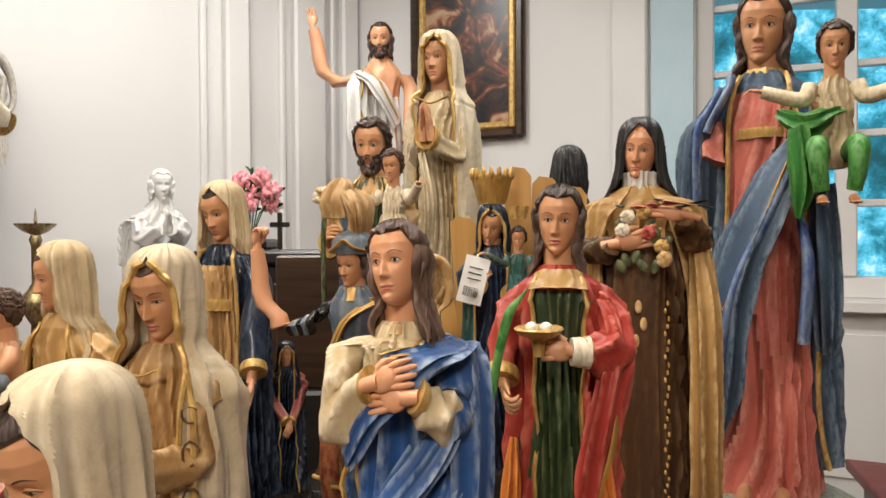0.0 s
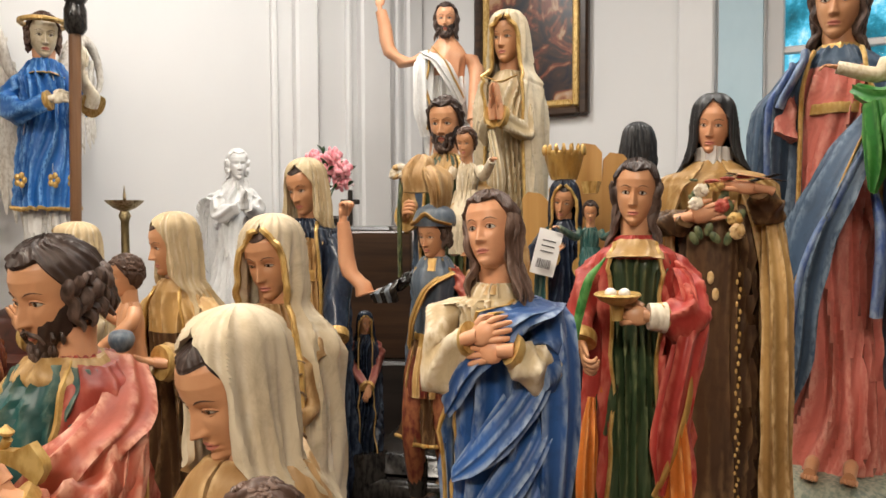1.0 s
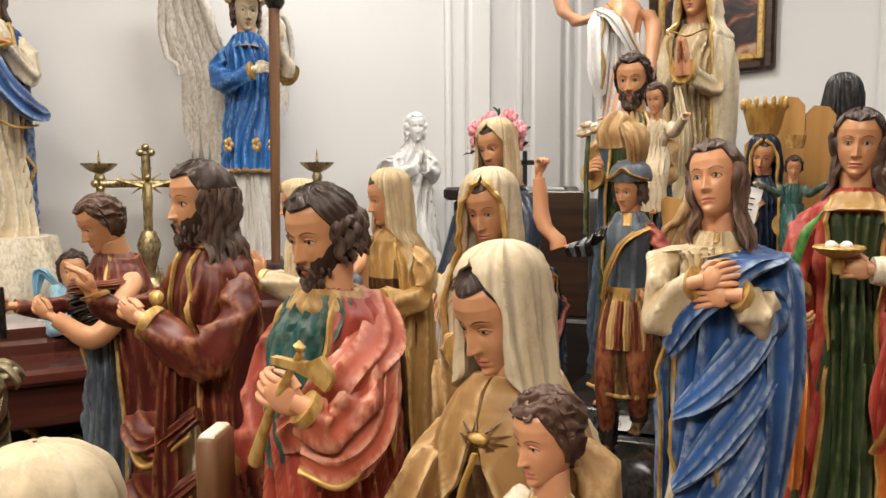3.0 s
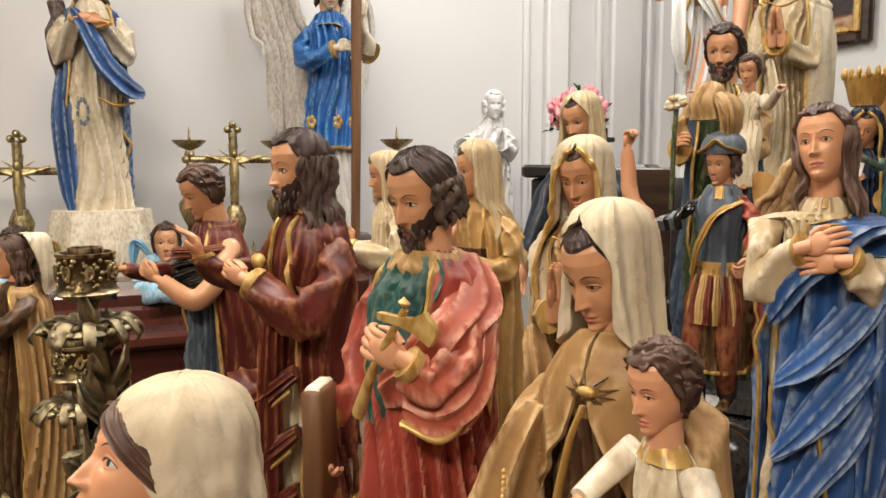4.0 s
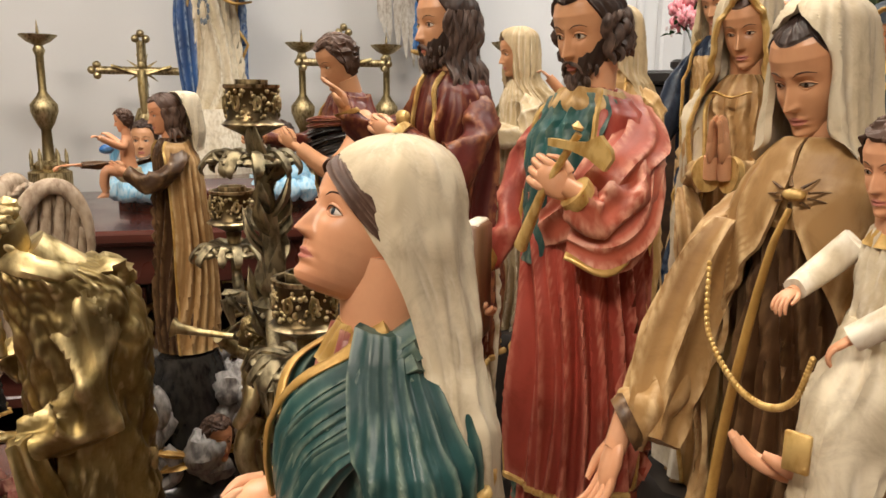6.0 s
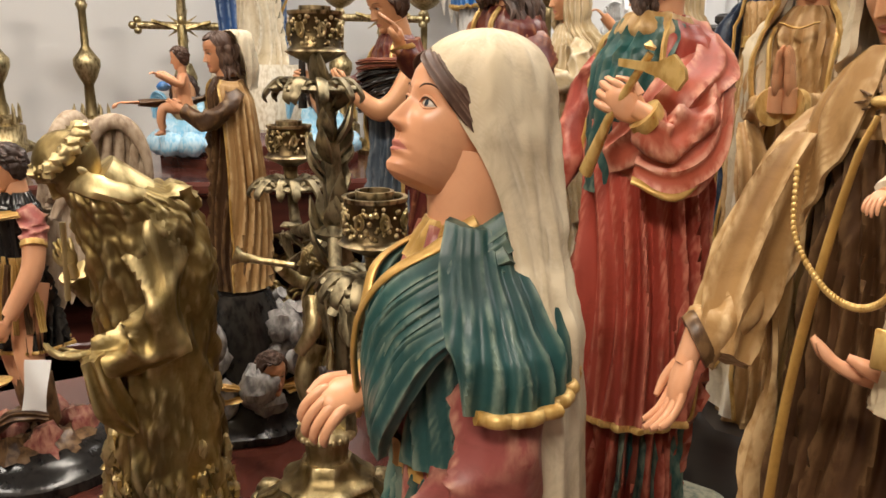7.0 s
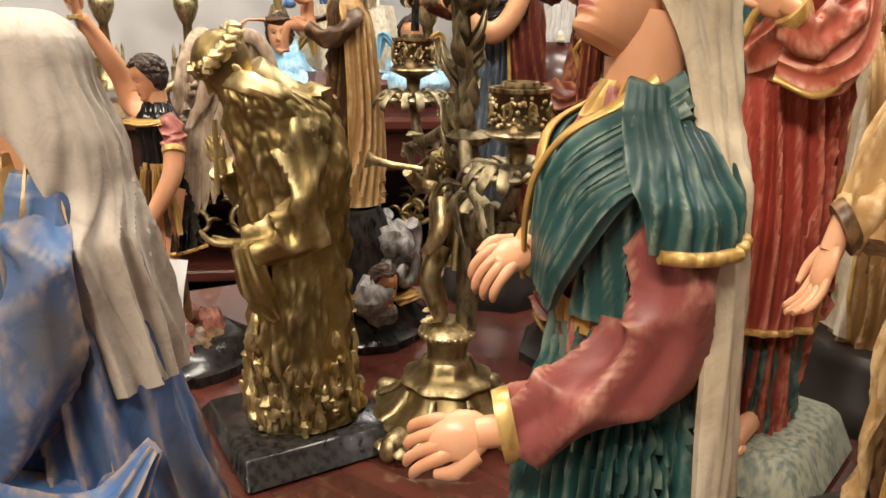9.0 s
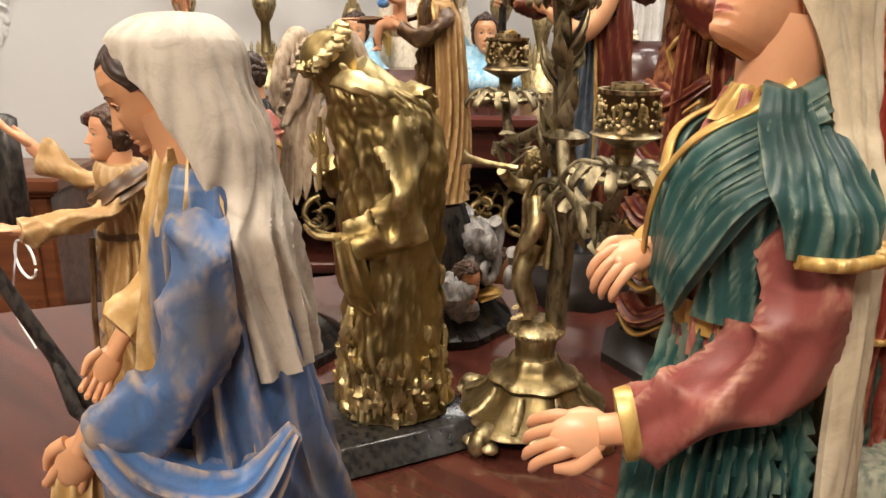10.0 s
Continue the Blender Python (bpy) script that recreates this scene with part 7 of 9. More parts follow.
robe(k, [(0.0, 0.17, 0.14, 0.01, 0.02, 0.9, 1.0), (0.4, 0.165, 0.13, 0.01, 0.02, 0.9, 0.9), (0.7, 0.15, 0.11, 0, 0.01, 0.8, 0.5), (0.8, 0.12, 0.085, 0, 0, 0.7, 0.2), (0.83, 0.08, 0.065, 0, 0, 0.8, 0.1)], TAN, amp=0.012, k=7, seed=5, trim=GOLD)
sleeve(k, [(0.12, 0, 0.77), (0.16, -0.05, 0.68), (0.13, -0.13, 0.62), (0.04, -0.2, 0.66)], [0.05, 0.055, 0.055, 0.04], BROWN, None, seed=3)
palm(k, (0.03, -0.205, 0.665), (-0.7, -0.5, 0.3), (0.3, -1, 0.2), 0.12, SKIN, curl=0.25, mirror=-1)
sleeve(k, [(-0.12, 0, 0.77), (-0.15, -0.08, 0.72), (-0.14, -0.2, 0.7), (-0.12, -0.33, 0.7)], [0.045, 0.045, 0.042, 0.04], BROWN, None, seed=4)
palm(k, (-0.12, -0.34, 0.7), (0, -1, 0.05), (0, 0.1, 1), 0.12, SKIN, curl=0.35)
child(k, (-0.02, -0.16, 0.7), 0.24, CREAM, SKIN, HAIR_B, yaw=-20, bare=True, seed=57)
k.ball((0.0, -0.26, 0.79), 0.028, BRIGHT_BLUE, n=14)
hc = (0, -0.02, 0.925)
neck(k, SKIN, hc, 0.15)
head(k, hc, 0.15, pitch=-8, skin=SKIN, hair=HAIR_B, style="long", seed=44, locks=24, lock_len=0.8)
robe(k, [(1.01, 0.01, 0.01, 0, 0.05), (1.0, 0.06, 0.06, 0, 0.045, 1.0), (0.95, 0.08, 0.085, 0, 0.035, 1.5), (0.87, 0.085, 0.095, 0, 0.04, 1.7), (0.78, 0.1, 0.1, 0, 0.05, 1.8)], IVORY, amp=0.006, k=7, seed=5, n=60, per=6)
rg = random.Random(9)
for i in range(26):
    a = i * 0.77
    r, z = 0.19 + 0.12 * rg.random(), -0.05 - 0.4 * rg.random()
    c = (r * math.sin(a), -r * math.cos(a), z)
    if i % 3:
        k.ball(c, rg.uniform(0.07, 0.11), GREYSTONE, n=12, lump=0.5, seed=i)
    pts = [(c[0] * (1 + 0.35) + 0.012 * w * math.cos(w) * math.cos(a), c[1] * 1.35 + 0.012 * w * math.cos(w) * math.sin(a), c[2] + 0.012 * w * math.sin(w)) for w in np.linspace(0.5, 7.5, 22)]
    if i % 2:
        k.tube(pts, list(np.linspace(0.012, 0.03, 22)), GREYSTONE if i % 4 else BLACK, n=7)
for a, z in ((0.5, -0.25), (1.6, -0.3), (-0.6, -0.22), (2.6, -0.3), (0.1, -0.42)):
    head(k, (0.27 * math.sin(a), -0.27 * math.cos(a), z), 0.17, yaw=math.degrees(a), skin=SKIN, hair=HAIR_B, style="curly", seed=int(a * 10))
    for sd in (-1, 1):
        swag(k, [(0.28 * math.sin(a + sd * 0.2), -0.28 * math.cos(a + sd * 0.2), z - 0.08), (0.33 * math.sin(a + sd * 0.5), -0.33 * math.cos(a + sd * 0.5), z - 0.07), (0.31 * math.sin(a + sd * 0.75), -0.31 * math.cos(a + sd * 0.75), z - 0.1)], [0.02, 0.04, 0.015], GOLD, flat=0.4, seed=3)
k.lathe((0, 0, -0.556), [(0.36, 0), (0.36, 0.03), (0.33, 0.05), (0.29, 0.09), (0.24, 0.2), (0.18, 0.4), (0.14, 0.54)], BLACK, n=16, lobes=8, lob=0.03)
statue("statue_of_man_with_child", k, -1.062, 0.64, 0.966, -20, "painted statue with child on a cloud base of cherub faces")

# winged warrior with a raised sword and scales
k = figure(0.40)
for sd, px in ((-1, -0.08), (1, 0.07)):
    k.tube([(sd * 0.05, 0, 0.5), (px, -0.05, 0.3), (px, -0.01, 0.08)], [0.065, 0.052, 0.036], SKIN, n=14, smooth=6)
    k.tube([(px, -0.01, 0.04), (px, -0.03, 0.22)], [0.044, 0.05], BROWN, n=12)
    foot(k, (px, -0.02, 0.0), 0.12, BROWN)
robe(k, [(0.3, 0.16, 0.13), (0.42, 0.13, 0.1), (0.54, 0.1, 0.08)], BLACK, amp=0.025, k=12, seed=3, trim=GOLD, hem=True)
robe(k, [(0.5, 0.105, 0.085), (0.6, 0.1, 0.08), (0.7, 0.12, 0.09), (0.78, 0.13, 0.08), (0.82, 0.08, 0.06), (0.845, 0.045, 0.042)], BLACK, amp=0.005, k=7, seed=5)
for i in range(10):
    a = -1.5 + 0.33 * i
    swag(k, [(0.1 * math.sin(a), -0.085 * math.cos(a), 0.56), (0.13 * math.sin(a), -0.11 * math.cos(a), 0.46), (0.16 * math.sin(a), -0.135 * math.cos(a), 0.36)], [0.014, 0.02, 0.015], GOLD if i % 2 else BROWN, flat=0.4, seed=i)
robe(k, [(0.54, 0.106, 0.088), (0.58, 0.104, 0.086)], GOLD, amp=0.006, k=9, n=48, per=3)
swag(k, [(0.12, -0.03, 0.79), (0.05, -0.1, 0.76), (-0.06, -0.1, 0.76), (-0.12, -0.03, 0.79)], [0.03, 0.035, 0.035, 0.03], GOLD, flat=0.5, seed=8)
sleeve(k, [(0.12, 0, 0.78), (0.16, 0.0, 0.7), (0.165, -0.02, 0.63)], [0.06, 0.062, 0.055], PLUM, GOLD, seed=4)
k.tube([(0.15, -0.01, 0.65), (0.17, -0.04, 0.55), (0.14, -0.12, 0.43)], [0.04, 0.036, 0.026], SKIN, n=14, smooth=6)
palm(k, (0.14, -0.125, 0.42), (-0.1, -0.5, -0.8), (1, 0, 0), 0.11, SKIN, curl=0.7, mirror=-1)
k.tube([(-0.12, 0, 0.78), (-0.18, -0.02, 0.88), (-0.14, -0.1, 1.0), (-0.12, -0.18, 1.12)], [0.045, 0.042, 0.034, 0.026], SKIN, n=14, smooth=6)
palm(k, (-0.12, -0.185, 1.13), (0, -0.4, 1), (-1, 0, 0), 0.11, SKIN, curl=0.75)
SILVER = paint("silver_blade", (0.75, 0.76, 0.78), (0.65, 0.66, 0.68), (0.9, 0.9, 0.9), 0.25, metal=0.9)
k.tube([(-0.11, -0.22, 1.2), (-0.11, -0.2, 1.1), (-0.1, -0.16, 0.75), (-0.1, -0.15, 0.62)], [0.012, 0.016, 0.022, 0.004], SILVER, n=6, flat=0.3)
k.tube([(-0.16, -0.2, 1.12), (-0.06, -0.2, 1.12)], 0.01, GOLD, n=6)
hc = (0, -0.02, 0.925)
neck(k, SKIN, hc, 0.15)
head(k, hc, 0.15, pitch=-15, yaw=-5, skin=SKIN, hair=HAIR, style="curly", seed=64)
wing(k, (0.08, 0.09, 0.75), (0.45, 0.9, 0), (0, 0.15, 1), 0.62, 0.3, BUFF, sd=-1)
wing(k, (-0.08, 0.09, 0.75), (-0.45, 0.9, 0), (0, 0.15, 1), 0.62, 0.3, BUFF, sd=1)
swag(k, [(0.12, -0.14, 0.36), (0.05, -0.2, 0.35), (-0.04, -0.2, 0.34)], [0.018, 0.02, 0.018], GOLD, flat=0.6)
for sx in (-0.04, 0.14):
    k.lathe((sx, -0.19, 0.24), [(0.001, 0), (0.04, 0.004), (0.055, 0.014), (0.05, 0.016)], GOLD, n=18)
    k.tube([(sx, -0.19, 0.25), (sx, -0.19, 0.35)], 0.003, GOLD, n=5)
for i in range(14):
    a = i * 0.45
    k.ball((0.13 * math.sin(a), -0.13 * math.cos(a) - 0.02, 0.0 - 0.03 * (i % 3)), (0.075, 0.07, 0.06), BROWN if i % 3 else PLUM, n=10, lump=0.6, seed=i)
swag(k, [(0.2, -0.05, 0.1), (0.17, -0.15, 0.13), (0.06, -0.2, 0.06), (-0.08, -0.2, -0.02)], [0.03, 0.045, 0.04, 0.015], BROWN, flat=0.5, seed=2)
k.lathe((0, 0, -0.13), [(0.3, 0), (0.3, 0.035), (0.27, 0.045), (0.25, 0.07), (0.2, 0.11)], BLACK, n=28)
statue("statue_of_winged_warrior", k, -1.175, 0.375, 0.803, -8, "painted winged warrior with raised sword on round black base")

# blue mantled figure with a white veil, seen from the side
k = figure(0.45)
robe(k, [(0.0, 0.23, 0.22, 0, 0.03), (0.2, 0.2, 0.19, 0, 0.02), (0.4, 0.16, 0.14, 0, 0.01), (0.6, 0.125, 0.1), (0.72, 0.128, 0.09), (0.79, 0.12, 0.075), (0.83, 0.07, 0.055), (0.85, 0.045, 0.042)], OCHRE, amp=0.014, k=9, seed=4)
robe(k, [(0.0, 0.25, 0.26, 0, 0.05, 0.8, 1.2), (0.2, 0.215, 0.22, 0, 0.04, 0.75, 1.1), (0.4, 0.18, 0.165, 0, 0.025, 0.7, 0.9), (0.6, 0.15, 0.12, 0, 0.01, 0.7, 0.5), (0.74, 0.142, 0.098, 0, 0.0, 0.8, 0.25), (0.81, 0.11, 0.075, 0, 0.0, 0.9, 0.1), (0.835, 0.07, 0.06, 0, 0.0, 1.0, 0.1)], SKYBLUE, amp=0.016, k=7, seed=15, n=120)
sleeve(k, [(0.13, 0, 0.74), (0.165, 0.0, 0.62), (0.17, -0.05, 0.5), (0.13, -0.15, 0.46)], [0.06, 0.065, 0.07, 0.06], SKYBLUE, None, seed=6, n=40)
swag(k, [(0.16, -0.16, 0.47), (0.19, -0.08, 0.4), (0.2, 0.04, 0.38), (0.19, 0.12, 0.45)], [0.04, 0.06, 0.055, 0.02], SKYBLUE, flat=0.6, seed=9)
swag(k, [(0.12, -0.2, 0.42), (0.13, -0.23, 0.25), (0.14, -0.24, 0.05)], [0.03, 0.045, 0.05], OCHRE, flat=0.5, seed=7)
palm(k, (0.12, -0.17, 0.45), (-0.1, -0.5, -0.8), (1, 0, 0), 0.13, SKIN_TAN, curl=0.3, mirror=-1)
sleeve(k, [(-0.12, 0, 0.74), (-0.14, -0.06, 0.6), (-0.07, -0.14, 0.52)], [0.05, 0.055, 0.045], OCHRE, None, seed=7)
palm(k, (-0.06, -0.15, 0.5), (0.2, -0.5, -0.7), (-1, 0, 0), 0.1, SKIN_TAN, curl=0.4)
hc = (0, -0.045, 0.915)
k.tube([(0, 0.0, 0.8), (0, -0.01, 0.86), (0, -0.03, 0.9)], [0.06, 0.05, 0.05], SKIN_TAN, n=18)
head(k, hc, 0.15, pitch=-24, skin=SKIN_TAN, hair=HAIR, seed=5, res=1.5)
WV = paint("white_veil_paint", (0.56, 0.5, 0.42), (0.42, 0.36, 0.29), (0.72, 0.67, 0.59), 0.48, scale=22, bump=0.14)
P = [(1.01, 0.003, 0.003, 0, -0.01, 0, 0), (1.005, 0.035, 0.045, 0, -0.012, 0, 0.2), (0.985, 0.058, 0.075, 0, -0.015, 0.0, 0.3), (0.965, 0.065, 0.085, 0, -0.015, 0.5, 0.3), (0.92, 0.07, 0.085, 0, -0.008, 0.95, 0.5), (0.86, 0.078, 0.085, 0, 0.015, 1.2, 0.6), (0.79, 0.11, 0.09, 0, 0.035, 1.35, 0.8), (0.7, 0.15, 0.11, 0, 0.03, 1.45, 1.0), (0.6, 0.155, 0.125, 0, 0.03, 1.65, 1.1), (0.5, 0.16, 0.14, 0, 0.035, 1.85, 1.2)]
robe(k, P, WV, amp=0.009, k=9, seed=26, n=110, thick=0.012)
k.lathe((0, 0.03, -0.117), [(0.3, 0), (0.3, 0.08), (0.27, 0.12)], EBONY, n=24)
statue("statue_of_veiled_woman", k, -0.645, -0.03, 0.803, -34, "statue in worn sky blue mantle with a long white veil")

# small friar with outstretched arms
k = figure(0.34)
body(k, TAN, 191, amp=0.014)
robe(k, [(0.78, 0.125, 0.085), (0.83, 0.105, 0.08), (0.86, 0.07, 0.06)], TAN, amp=0.006, k=7, seed=3, n=50, per=4)
robe(k, [(0.585, 0.112, 0.09), (0.605, 0.112, 0.09)], BROWN, amp=0.003, k=7, n=50, per=3)
k.tube([(0.02, -0.1, 0.59), (0.03, -0.12, 0.4), (0.03, -0.13, 0.22)], 0.009, BROWN, n=6)
sleeve(k, [(0.12, 0, 0.77), (0.16, -0.08, 0.7), (0.15, -0.2, 0.66), (0.14, -0.28, 0.66)], [0.05, 0.06, 0.068, 0.06], TAN, None, seed=3)
palm(k, (0.14, -0.29, 0.66), (0, -1, 0.15), (0, 0.2, -1), 0.13, SKIN, curl=0.15)
sleeve(k, [(-0.12, 0, 0.77), (-0.16, -0.08, 0.8), (-0.15, -0.2, 0.88)], [0.05, 0.06, 0.05], TAN, None, seed=5)
palm(k, (-0.15, -0.21, 0.89), (0, -0.8, 0.6), (0, 0.2, -1), 0.13, SKIN, curl=0.1)
swag(k, [(0.05, 0.08, 0.84), (0.1, 0.0, 0.82), (0.11, -0.06, 0.76), (0.05, -0.1, 0.72)], [0.035, 0.05, 0.05, 0.02], BROWN, flat=0.5, seed=3)
hc = (0, -0.01, 0.93)
neck(k, SKIN, hc, 0.15)
head(k, hc, 0.15, yaw=10, pitch=6, skin=SKIN, hair=HAIR_B, style="curly", seed=3)
k.ball((0, 0, -0.09), (0.19, 0.19, 0.14), SKYBLUE, n=24)
k.lathe((0, 0, -0.235), [(0.22, 0), (0.22, 0.03), (0.18, 0.06), (0.12, 0.1)], STEEL, n=20)
statue("statue_of_friar", k, -0.945, 0.06, 0.83, -22, "small friar statue in tan habit, arms held out")

# ---- the sideboard's statues ----


def by_wall(s, d, z=0.0):
    p = CORNER + LDIR * s + LN * d
    return p.x, p.y, z


# angel in a bright blue tunic with a staff
k = figure(1.0)
body(k, WHITE, 201, amp=0.01, sx=0.82, sy=0.8)
robe(k, [(0.32, 0.15, 0.12), (0.42, 0.135, 0.108), (0.55, 0.112, 0.09), (0.62, 0.105, 0.085), (0.7, 0.12, 0.088), (0.78, 0.13, 0.08), (0.82, 0.09, 0.062), (0.84, 0.055, 0.048)], BRIGHT_BLUE, amp=0.012, k=9, seed=6, trim=GOLD, hem=True)
robe(k, [(0.78, 0.1, 0.085), (0.83, 0.075, 0.062), (0.845, 0.055, 0.05)], BRIGHT_BLUE, amp=0.004, k=6, n=48, per=3, trim=GOLD, hem=True)
for x in (-0.09, 0.03, 0.1):
    for i in range(5):
        a = i * 1.257
        k.ball((x + 0.014 * math.cos(a), -0.115 - 0.02 * (abs(x) < 0.05), 0.4 + 0.014 * math.sin(a)), (0.01, 0.006, 0.01), GOLD, n=6)
sleeve(k, [(-0.12, 0, 0.77), (-0.16, -0.02, 0.66), (-0.12, -0.1, 0.6), (0.02, -0.15, 0.635)], [0.048, 0.052, 0.055, 0.042], BRIGHT_BLUE, GOLD, seed=3)
palm(k, (0.03, -0.155, 0.64), (1, -0.1, 0.2), (0, -1, 0.2), 0.1, IVORY, curl=0.5)
sleeve(k, [(0.12, 0, 0.77), (0.18, -0.03, 0.68), (0.18, -0.09, 0.64)], [0.05, 0.058, 0.065], BRIGHT_BLUE, GOLD, seed=5)
k.tube([(0.17, -0.09, 0.63), (0.175, -0.11, 0.68), (0.13, -0.15, 0.82)], [0.03, 0.032, 0.024], IVORY, n=12, smooth=5)
palm(k, (0.13, -0.155, 0.83), (-0.4, -0.3, 0.8), (0.5, -1, 0), 0.09, IVORY, curl=0.5, mirror=-1)
k.tube([(0.1, -0.185, 0.0), (0.1, -0.185, 1.05)], 0.02, OAK, n=12)
k.lathe((0.1, -0.185, 0.9), [(0.022, 0), (0.035, 0.02), (0.035, 0.08), (0.028, 0.1), (0.04, 0.12), (0.04, 0.2)], BLACK, n=12)
hc = (0, -0.02, 0.925)
neck(k, SKIN, hc, 0.15)
head(k, hc, 0.15, yaw=8, pitch=-10, skin=IVORY, hair=HAIR_B, style="shoulder", seed=74, locks=22, lock_len=0.55)
k.tube([(0.07 * math.sin(a), -0.02 - 0.08 * math.cos(a), 0.965) for a in np.linspace(0, 6.28, 24)], 0.01, GOLD, n=6)
wing(k, (-0.08, 0.08, 0.68), (-0.9, 0.3, 0), (-0.1, 0, 1), 0.8, 0.25, WING, sd=1)
wing(k, (0.05, 0.1, 0.72), (0.5, 0.8, 0), (0, 0.1, 1), 0.5, 0.28, WING, sd=-1)
foot(k, (-0.03, -0.13, 0.0), 0.09, IVORY)
k.lathe((0, 0, -0.21), [(0.26, 0), (0.26, 0.06), (0.22, 0.08), (0.21, 0.17), (0.18, 0.21)], MAHOG_D, n=8, turn=0.39)
statue("statue_of_angel", k, *by_wall(1.9, 0.36, 1.18), 32, "winged angel statue in bright blue tunic holding a wooden staff")

# cream gown and navy mantle, above two small winged faces
k = figure(0.97)
body(k, IVORY, 211, amp=0.014)
robe(k, [(0.04, 0.15, 0.13, 0.0, 0.03, 1.5, 1.1), (0.3, 0.15, 0.125, 0.0, 0.02, 1.3, 1.0), (0.5, 0.145, 0.115, 0.0, 0.01, 1.0, 0.8), (0.7, 0.142, 0.1, 0, 0.005, 0.85, 0.4), (0.8, 0.125, 0.08, 0, 0, 0.8, 0.15), (0.83, 0.08, 0.065, 0, 0, 0.9, 0.1)], BLUE, amp=0.016, k=8, seed=5, trim=GOLD)
swag(k, [(-0.07, -0.09, 0.79), (-0.02, -0.13, 0.68), (0.06, -0.15, 0.56), (0.15, -0.12, 0.5), (0.22, -0.05, 0.49)], [0.03, 0.07, 0.085, 0.07, 0.02], BLUE, flat=0.45, seed=4)
swag(k, [(0.02, -0.16, 0.46), (0.1, -0.17, 0.44), (0.18, -0.12, 0.45)], [0.006, 0.008, 0.007], GOLD, rib=2)
swag(k, [(-0.12, 0.03, 0.6), (-0.15, -0.02, 0.45), (-0.14, -0.05, 0.25), (-0.12, -0.06, 0.1)], [0.03, 0.045, 0.045, 0.02], BLUE, flat=0.5, seed=8)
both_sleeves(k, IVORY, GOLD, [(-0.04, -0.14, 0.71), (0.05, -0.14, 0.7)], seed=4)
palm(k, (-0.04, -0.15, 0.715), (1, -0.1, 0.3), (0, -1, 0.2), 0.095, SKIN, curl=0.15)
palm(k, (0.05, -0.155, 0.7), (-1, -0.1, 0.15), (0, -1, 0.2), 0.095, SKIN, curl=0.15, mirror=-1)
rg = random.Random(4)
for i in range(12):
    k.tube([(-0.11 - 0.02 * rg.random(), 0.05, 0.86), (-0.14 + 0.02 * math.sin(i), 0.03, 0.72), (-0.13 + 0.025 * math.cos(i * 2), 0.02, 0.6), (-0.14, 0.02, 0.5 + 0.05 * rg.random())], [0.02, 0.024, 0.022, 0.008], HAIR, n=7, smooth=5)
for i in range(12):
    a = i * 2.4
    k.ball((-0.04 + 0.02 * math.cos(a), -0.135, 0.42 + 0.035 * math.sin(a)), (0.006, 0.004, 0.009), STEEL, n=6)
hc = (0, -0.02, 0.925)
neck(k, SKIN, hc, 0.145)
head(k, hc, 0.145, pitch=-6, skin=SKIN_TAN, hair=HAIR, style="long", seed=84)
statue("statue_of_woman", k, *by_wall(2.72, 0.4, 1.185), 44, "statue in cream gown and blue gilt-edged mantle on a plinth")

# white plaster angel kneeling in prayer
k = figure(0.72)
robe(k, [(0.0, 0.3, 0.26, 0, 0.03), (0.15, 0.25, 0.22, 0, 0.02), (0.4, 0.16, 0.14), (0.6, 0.13, 0.1), (0.74, 0.13, 0.085), (0.8, 0.11, 0.07), (0.85, 0.05, 0.045)], WHITE_CLAY, amp=0.018, k=9, seed=3)
both_sleeves(k, WHITE_CLAY, None, [(-0.02, -0.17, 0.64), (0.02, -0.17, 0.64)], seed=4, r0=0.06)
joined_palms(k, (0, -0.18, 0.66), 0.12, WHITE_CLAY, 0.3)
hc = (0, -0.015, 0.925)
k.tube([(0, 0, 0.78), (0, 0, 0.9)], [0.055, 0.042], WHITE_CLAY, n=14)
head(k, hc, 0.17, pitch=2, skin=WHITE_CLAY, hair=WHITE_CLAY, style="shoulder", plain=True, seed=94, locks=26, lock_len=0.6)
wing(k, (0.06, 0.1, 0.5), (0.25, 0.95, 0), (0, 0.05, 1), 0.5, 0.32, WHITE_CLAY, sd=1)
wing(k, (-0.06, 0.1, 0.5), (-0.25, 0.95, 0), (0, 0.05, 1), 0.5, 0.32, WHITE_CLAY, sd=-1)
k.box((0, 0, -1.42), (0.62, 0.55, 1.415), TRIM, bev=0.02)
statue("plaster_angel", k, *by_wall(1.24, 0.42, 1.025), 34, "white plaster angel kneeling in prayer on a white pedestal")

# white plaster figure on the low cabinet
k = figure(0.85)
body(k, WHITE_CLAY, 221, amp=0.022)
wing(k, (0.08, 0.08, 0.7), (0.9, 0.3, 0), (0, 0, 1), 0.6, 0.34, WHITE_CLAY, sd=1)
both_sleeves(k, WHITE_CLAY, None, [(-0.03, -0.15, 0.62), (0.03, -0.15, 0.62)], seed=4)
head(k, (0, -0.02, 0.92), 0.145, skin=WHITE_CLAY, hair=WHITE_CLAY, style="shoulder", plain=True, seed=3)
plinth(k, -0.04, 0.18, 0.045, WHITE_CLAY)
statue("plaster_angel", k, *by_wall(4.62, 0.2, 0.694), 60, "white plaster winged figure standing on a wooden cabinet")

